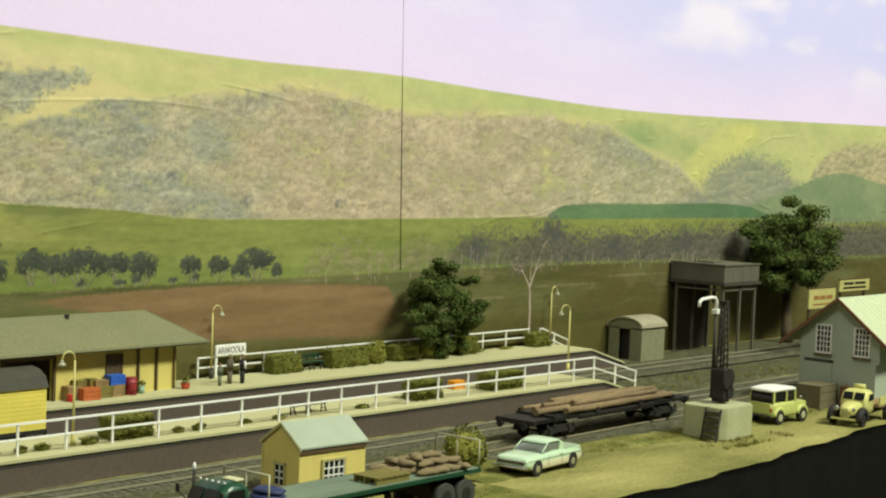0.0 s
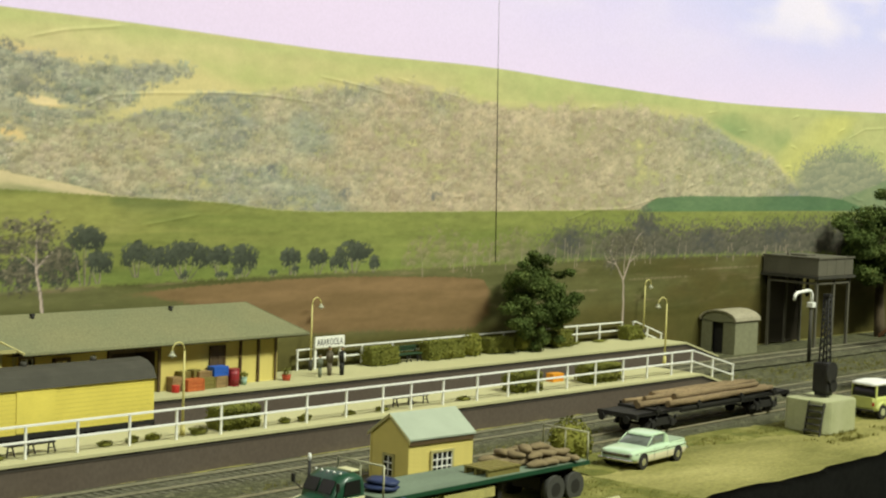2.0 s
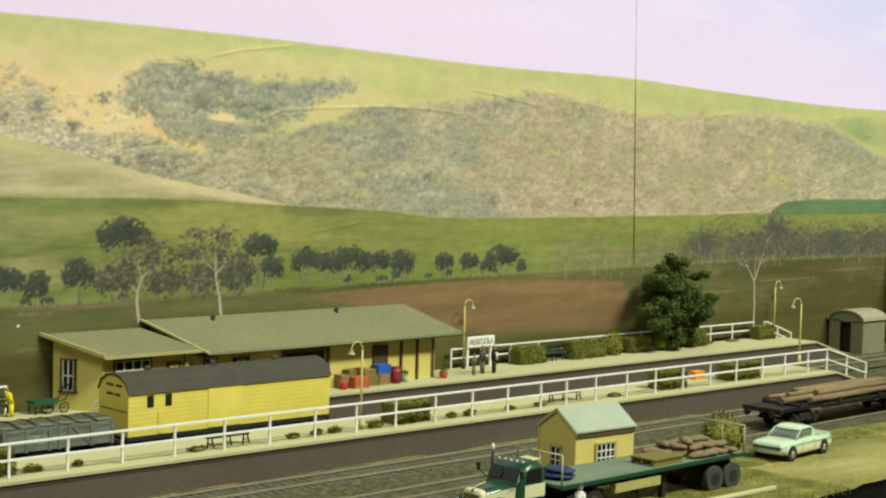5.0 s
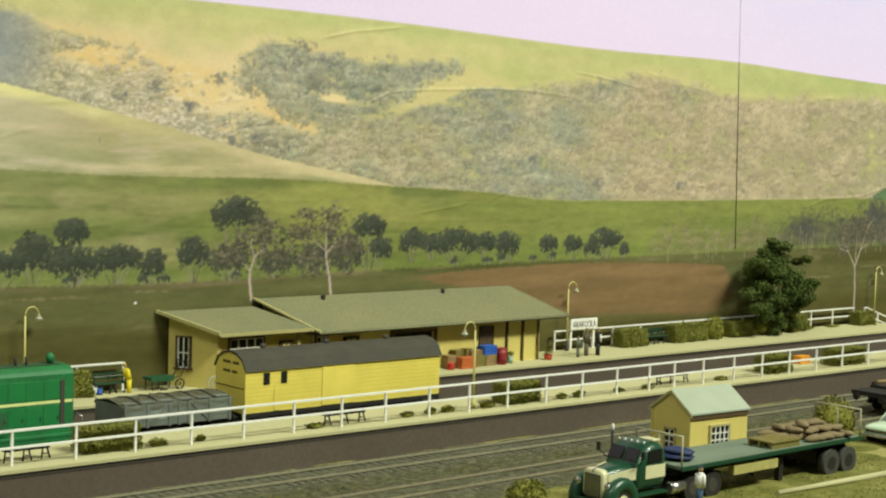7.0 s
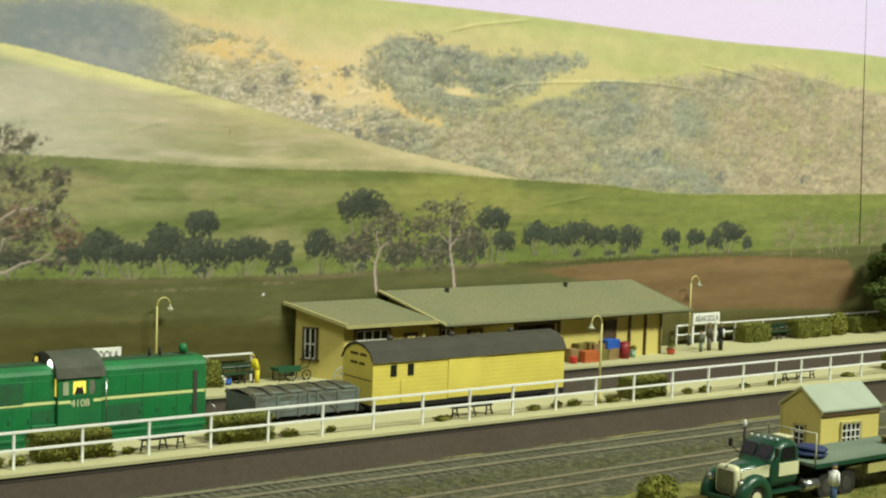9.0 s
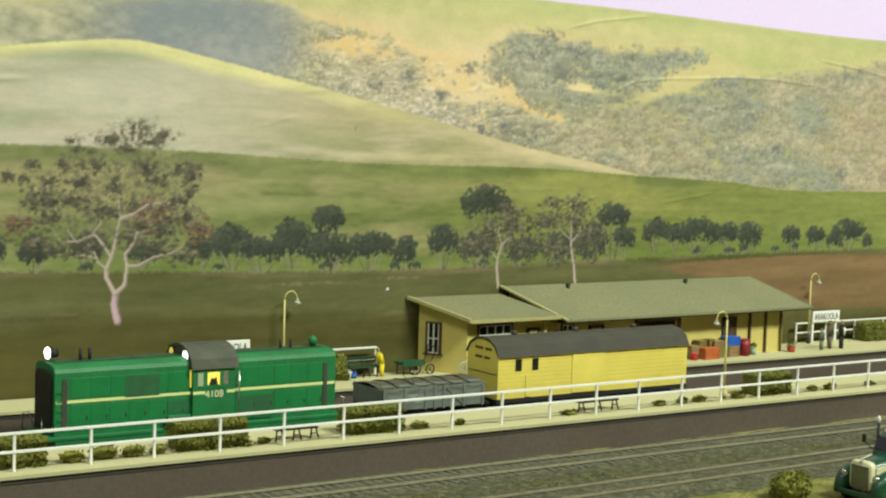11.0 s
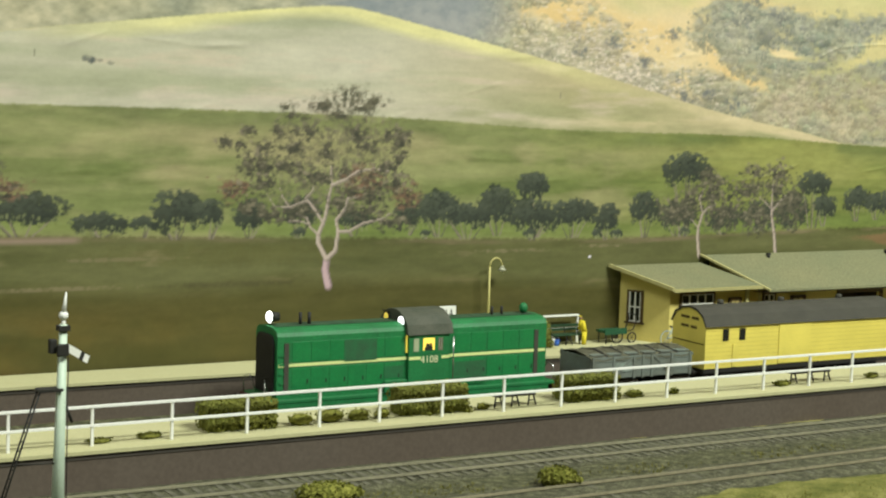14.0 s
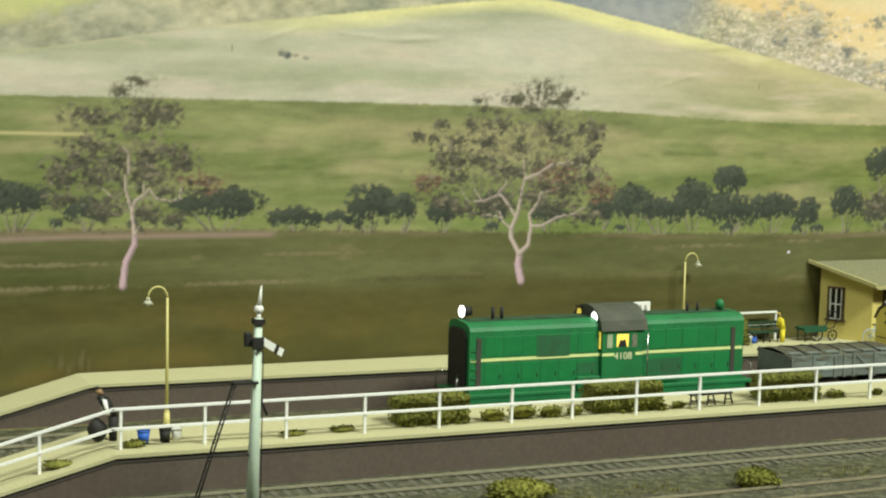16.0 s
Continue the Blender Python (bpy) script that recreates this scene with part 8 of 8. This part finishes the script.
def off_roader():
    LG = material("pale_olive_paint", (0.52, 0.56, 0.17), .35, vary=.08, coat=.2)
    v = thing("off_road_wagon", 49.6, -8.95, -.05, "pale olive short off-road car with a white roof", "car", turn=176)
    part("body", shell([(-1.56, .5, .42, .85), (-1.5, .56, .38, .95), (-.62, .62, .36, 1.02), (-.5, .70, .34, 1.04), (1.3, .70, .34, 1.04), (1.44, .66, .38, 1.0)], power=7), LG, v, "pale olive body", smooth=True)
    part("glasshouse", shell([(-.5, .62, .95, 1.1), (-.36, .60, .95, 1.56), (1.3, .60, .95, 1.56), (1.4, .62, .95, 1.1)], power=8), GLASS, v, "dark windows all round", smooth=True)
    part("roof", shell([(-.5, .5, 1.52, 1.6), (-.42, .66, 1.5, 1.68), (.5, .68, 1.5, 1.74), (1.4, .66, 1.5, 1.68), (1.48, .5, 1.52, 1.6)], power=4), WHITE, v, "white hard roof", smooth=True)
    for s in (-1, 1):
        for x, w in ((-.42, .035), (.3, .04), (1.34, .06)):
            part("pillar", box(B(), x - w, x + w, s * .63 - .025, s * .63 + .025, 1.0, 1.54), LG, v, "olive window pillar")
        part("windscreen_post", rod(B(), (-.54, s * .6, 1.02), (-.42, s * .6, 1.56), .035, .035, 6), LG, v)
        for x in (-1.02, .92):
            part("wheel_arch", fender(x, s * .66, .40, .2, 10, 170), LG, v, "rounded wheel arch", smooth=True)
            part("arch_shade", rod(B(), (x, s * .55, .36), (x, s * .72, .36), .34, .34, 16), BLACK, v)
            wheel(v, x, s * .66, .33, .2, s, CONCRETE)
        ball(bm := B(), (-1.56, s * .36, .74), .1, 2, (.4, 1, 1))
        part("headlight", bm, WHITE, v, "round headlight")
        part("tail_lamp", box(B(), 1.43, 1.47, s * .56 - .05, s * .56 + .05, .62, .78), REDP, v, "red tail lamp")
        part("mirror", ball(B(), (-.55, s * .85, 1.22), .08, 1, (.4, 1, 1)), CHROME, v)
    part("tailgate", box(B(), 1.43, 1.46, -.5, .5, .5, .98, bevel=.01), LG, v, "pale olive tailgate")
    part("door_line", box(B(), .26, .275, -.706, -.700, .45, 1.0), DARKGREY, v)
    part("door_line", box(B(), -.44, -.425, -.706, -.700, .45, 1.0), DARKGREY, v)
    part("bumper", box(B(), -1.68, -1.54, -.62, .62, .38, .48, bevel=.02), CHROME, v, "steel bumper")
    part("bumper", box(B(), 1.45, 1.55, -.62, .62, .36, .44, bevel=.02), DARKGREY, v)


off_roader()


def old_lorry():
    YL = material("pale_yellow_lorry", (0.62, 0.60, 0.204), .35, vary=.1, coat=.2)
    v = thing("old_lorry", 50.75, -11.75, -.05, "pale yellow old bonneted lorry with black mudguards", "truck", turn=6)
    v.scale = (.88, .88, .88)
    part("bonnet", shell([(.16, .26, .5, 1.0), (.3, .34, .48, 1.12), (.8, .44, .48, 1.2), (1.35, .58, .48, 1.28)], power=3), YL, v, "pale yellow bonnet", smooth=True)
    g = part("grille", shell([(.1, .22, .46, .98), (.2, .28, .44, 1.06), (.32, .3, .44, 1.08)], power=4), YL, v, "upright ribbed grille", smooth=True)
    for k in range(7):
        part("bar", box(B(), .075, .1, -.18 + .055 * k, -.155 + .055 * k, .52, .92), CHROME, g)
    part("cab", shell([(1.25, .66, .5, 1.26), (1.36, .72, .5, 1.5), (1.55, .74, .5, 1.78), (1.9, .75, .5, 1.86), (2.35, .74, .5, 1.82), (2.55, .68, .5, 1.66)], power=4.5), YL, v, "pale yellow rounded cab", smooth=True)
    for s in (-1, 1):
        prism(bm := B(), [(1.27, 1.32), (1.5, 1.68), (1.46, 1.7), (1.23, 1.34)], "y", s * .31 - .26, s * .31 + .26)
        part("windscreen", bm, GLASS, v, "half of the split windscreen")
        part("side_window", prism(B(), [(1.62, 1.28), (1.7, 1.62), (2.2, 1.62), (2.25, 1.28)], "y", s * .75 - .03, s * .75 + .012), GLASS, v)
        part("mudguard", fender(.62, s * .78, .46, .42, -20, 200), BLACK, v, "black rounded mudguard", smooth=True)
        ball(bm := B(), (.16, s * .46, .92), .12, 2, (.6, 1, 1))
        part("headlight", bm, CHROME, v, "round headlight")
        for x in (.62, 4.4):
            wheel(v, x, s * .78, .38, .22, s, BLACK)
        part("tray_side", box(B(), 2.75, 4.0, s * .92 - .04, s * .92 + .04, .95, 1.4), YL, v, "pale timber tray side")
    part("tray", box(B(), 2.7, 5.4, -.95, .95, .85, .95), WOOD, v, "timber tray")
    part("chassis", box(B(), .2, 5.2, -.3, .3, .4, .6), BLACK, v)
    part("bumper", box(B(), -.02, .08, -.8, .8, .36, .46, bevel=.02), YL, v)
    part("roof_drum", rod(B(), (2.2, -.3, 1.95), (2.2, .3, 1.95), .13, .13, 12), YL, v, "small tank on the cab roof")


old_lorry()
crate(55.4, -7.9, -.05, 1.9, 1.3, 1.2, material("brown_tank_box", (0.14, 0.12, 0.0638), .8, vary=.2), "large brown timber case by the grey shed")
crate(56.75, -9.3, -.05, 1.2, 1.1, 1.1, material("red_brown_box", (0.17, 0.085, 0.0382), .8, vary=.2), "red brown case by the grey shed")


def goods_shed():
    s = thing("goods_shed", 57, -8.2, -.1, "grey iron goods shed with white barred windows", "shed")
    hw, e, r, ln = 2.2, 3.7, 5.45, 14
    bm = B()
    prism(bm, [(-hw, 0), (hw, 0), (hw, e), (0, r), (-hw, e)], "x", 0, .12)
    gw = part("gable_wall", bm, SHEDGREY, s, "grey sheeted gable wall")
    for k in range(14):
        y = -hw + .16 + .32 * k
        top = e + (r - e) * (1 - abs(y) / hw) - .05
        part("sheet_rib", box(B(), -.012, .005, y - .012, y + .012, 0, top), SHEDGREY, gw)
    part("side_wall", box(B(), .12, ln, -hw, -hw + .12, 0, e), SHEDGREY, s)
    part("side_wall", box(B(), .12, ln, hw - .12, hw, 0, e), SHEDGREY, s)
    for q in (-1, 1):
        bm = B()
        prism(bm, [(0, r + .08), (q * (hw + .9), e - .62), (q * (hw + .9), e - .7), (0, r)], "x", -.45, ln)
        PSR = material("pale_shed_roof", (0.52, 0.58, 0.374), .6, vary=.15)
        rf_ = part("roof", bm, PSR, s, "pale corrugated roof")
        for k in range(30):
            x = -.4 + 14.3 * k / 29
            part("rib", prism(B(), [(0, r + .09), (q * (hw + .9), e - .61), (q * (hw + .9), e - .64), (0, r + .06)], "x", x - .03, x + .03), PSR, rf_)
        prism(bm := B(), [(0, r + .1), (q * (hw + .95), e - .62), (q * (hw + .95), e - .84), (0, r - .1)], "x", -.52, -.42)
        part("barge_board", bm, material("brown_barge", (0.16, 0.075, 0.034), .7, vary=.2), s, "brown barge board")
    for y0 in (.5, -1.62):
        f = B()
        for a, b, c, d in ((y0 - .08, y0, 2.65, 4.1), (y0 + .74, y0 + .82, 2.65, 4.1), (y0, y0 + .74, 4.02, 4.1), (y0 - .1, y0 + .84, 2.6, 2.7)):
            box(f, -.08, .02, a, b, c, d)
        wn = part("window", f, WHITE, s, "white barred window")
        g = B()
        for k in range(1, 4):
            box(g, -.06, -.02, y0 + .74 * k / 4 - .025, y0 + .74 * k / 4 + .025, 2.7, 4.05)
        for k in range(1, 5):
            box(g, -.06, -.02, y0, y0 + .74, 2.7 + 1.33 * k / 5 - .025, 2.7 + 1.33 * k / 5 + .025)
        part("sash", g, WHITE, wn)
        part("pane", box(B(), -.03, -.01, y0, y0 + .74, 2.7, 4.05), GLASS, wn)
        part("sill", box(B(), -.14, .0, y0 - .12, y0 + .86, 2.5, 2.6), DARKTRIM, wn)
    part("door_panel", box(B(), -.05, .0, .35, 1.85, 0, 2.2), SHEDGREY, s)
    part("rail_strap", box(B(), -.07, .0, .3, 1.9, 2.15, 2.3), DARKGREY, s)
    part("lean_to", prism(B(), [(-2.2, 0), (-.75, 0), (-.75, 1.95), (-2.2, 2.35)], "x", -.35, 0), SHEDGREY, s, "grey lean-to panel")


goods_shed()


# ---- beyond the platform end ----
def water_tank():
    t = thing("water_tank", 72.3, 8.5, -.1, "large grey brown water tank on a timber stand", "water tank")
    L_, D_ = 2.15, 2.0
    tk = part("tank", box(B(), -L_, L_, -D_, D_, 4.62, 5.78, bevel=.05), TANKGREY, t, "riveted grey tank")
    for k in range(1, 4):
        x, y = -L_ + 2 * L_ * k / 4, -D_ + 2 * D_ * k / 4
        part("seam", box(B(), x - .03, x + .03, -D_ - .015, -D_ + .01, 4.6, 5.75), TANKGREY, tk)
        part("seam", box(B(), -L_ - .015, -L_ + .01, y - .03, y + .03, 4.6, 5.75), TANKGREY, tk)
    part("rim", box(box(B(), -L_ - .06, L_ + .06, -D_ - .06, -D_ + .04, 5.7, 5.8), -L_ - .06, -L_ + .04, -D_, D_, 5.7, 5.8), TANKGREY, tk)
    part("deck", box(B(), -L_ - .15, L_ + .15, -D_ - .10, D_ + .05, 4.46, 4.62), DARKGREY, t, "dark timber deck")
    for x in (-1.95, .1, 1.95):
        for y in (-1.8, 1.6):
            part("leg", box(B(), x - .08, x + .08, y - .08, y + .08, 0, 4.46), TANKGREY, t)
    # boards coloured dark to carry the shade beneath the tank
    plank = part("back_board", box(B(), -1.92, -1.62, 1.68, 1.74, .1, 4.44), material("tank_shade_board", (0.045, 0.036, 0.022), .9, vary=.4, scale=120), t, "back boards with the tank's shade in their dark colour")
    for k in range(1, 13):
        piece("back_board", plank.data, t, .305 * k, 0, random.Random(k).uniform(-.05, .02))
    part("beam", box(B(), -2.1, 2.1, -1.88, -1.75, 4.1, 4.22), TANKGREY, t)
    part("beam", box(B(), -2.02, -1.9, -1.75, 1.6, 4.1, 4.22), TANKGREY, t)
    for y in (-.3, .4):
        part("pipe", rod(B(), (-.5, y, 3.2), (-.5, y, 4.4), .12, .12, 8), BLACK, t)
    part("tank_lid", box(B(), -1.2, -.2, -.6, .6, 5.78, 5.88), TANKGREY, tk)
    part("vent_pipe", rod(B(), (-1.2, .8, 5.75), (-1.2, .8, 6.15), .06, .06, 6), TANKGREY, tk)


water_tank()


def water_column():
    c = thing("water_column", 64.0, 3.3, 0, "white water column with a swan-neck spout", "water column")
    part("standpipe", rod(B(), (0, 0, 0), (0, 0, 3.2), .12, .10, 10), DARKGREY, c, "dark standpipe")
    part("spout", tube(B(), [(0, 0, 3.5), (0, 0, 3.95), (-.15, 0, 4.15), (-.5, 0, 4.2), (-1.6, 0, 4.12), (-1.85, 0, 4.0), (-1.9, 0, 3.7)], .1, 8), WHITE, c, "white spout")
    part("valve", box(B(), -.2, .2, -.2, .2, 3.2, 3.5, bevel=.04), WHITE, c)


water_column()


def gangers_shed():
    g = thing("arched_shed", 63.4, 9.2, -.1, "small grey shed with a curved iron roof and open door", "shed")
    w, ln = 1.2, 2.5
    arc = [(w * math.cos(a), 1.95 + .62 * math.sin(a)) for a in [math.pi * k / 10 for k in range(11)]]
    GS = material("grey_olive_board", (0.22, 0.22, 0.128), .8, vary=.2)
    bm = B()
    for y0, y1 in ((-w, -.35), (.45, w)):
        box(bm, 0, .1, y0, y1, 0, 1.96)
    prism(bm, arc + [(-w, 1.9), (w, 1.9)], "x", 0, .1)
    part("front_wall", bm, GS, g)
    part("side_wall", box(B(), .1, ln, -w, -w + .1, 0, 1.95), GS, g)
    part("side_wall", box(B(), .1, ln, w - .1, w, 0, 1.95), GS, g)
    part("back_wall", box(B(), ln - .1, ln, -w + .1, w - .1, 0, 1.95), GS, g)
    part("roof", prism(B(), [(y * 1.1, z + .08) for y, z in arc] + [(y * 1.02, z - .01) for y, z in arc[::-1]], "x", -.15, ln + .12), material("pale_curved_iron", (0.33, 0.30, 0.204), .7, vary=.25), g, "curved grey iron roof")
    # a black sheet stands for the shade inside the shed
    part("doorway", box(B(), .4, .45, -.5, .6, 0, 1.9), BLACK, g, "black panel for the shade inside the open doorway")


gangers_shed()


def trade_sign(x, y, z, w, h, mat, label, bars):
    s = thing("trade_sign", x, y, 0, label, "sign", "trade signs")
    part("board", box(B(), -w / 2, w / 2, -.05, .05, z, z + h), mat, s)
    part("board_frame", box(box(B(), -w / 2 - .05, w / 2 + .05, -.07, .02, z - .06, z), -w / 2 - .05, w / 2 + .05, -.07, .02, z + h, z + h + .06), DARKTRIM, s)
    for a, b, c, d in bars:
        part("lettering_bar", box(B(), a, b, -.065, -.05, z + c, z + d), material("brown_sign_paint", (0.30, 0.14, 0.04), .7) if w < 3.6 else BLACKPAINT, s)
    for q in (-.4, .4):
        part("post", box(B(), q * w - .08, q * w + .08, .05, .2, -.1, z + h), DARKTRIM, s)


SIGNC = material("cream_sign", (0.50, 0.46, 0.17), .6, vary=.2)
trade_sign(75.6, 2.6, 3.1, 3.5, 1.25, SIGNC, "cream trade board with a brown lettering bar", ((-1.1, -.4, .55, .8), (-.25, .4, .55, .8), (.55, 1.35, .55, .8), (-1.2, 1.3, .2, .3)))
trade_sign(80.0, 2.6, 4.05, 4.2, .75, SIGNC, "cream trade board with dark lettering bars", ((-1.5, -.2, .42, .58), (0, 1.5, .42, .58), (-1.6, 1.6, .15, .28)))
bl = thing("low_store", 84.5, 1.6, -.1, "low dark iron roofed store behind the sheds", "shed")
part("wall", box(B(), -6.5, 6.5, -1.0, 1.2, 0, 3.0), SHEDGREY, bl)
part("roof", prism(B(), [(-1.3, 3.0), (1.5, 3.7), (1.5, 3.6), (-1.3, 2.9)], "x", -6.8, 6.8), TANKGREY, bl, "grey iron roof")
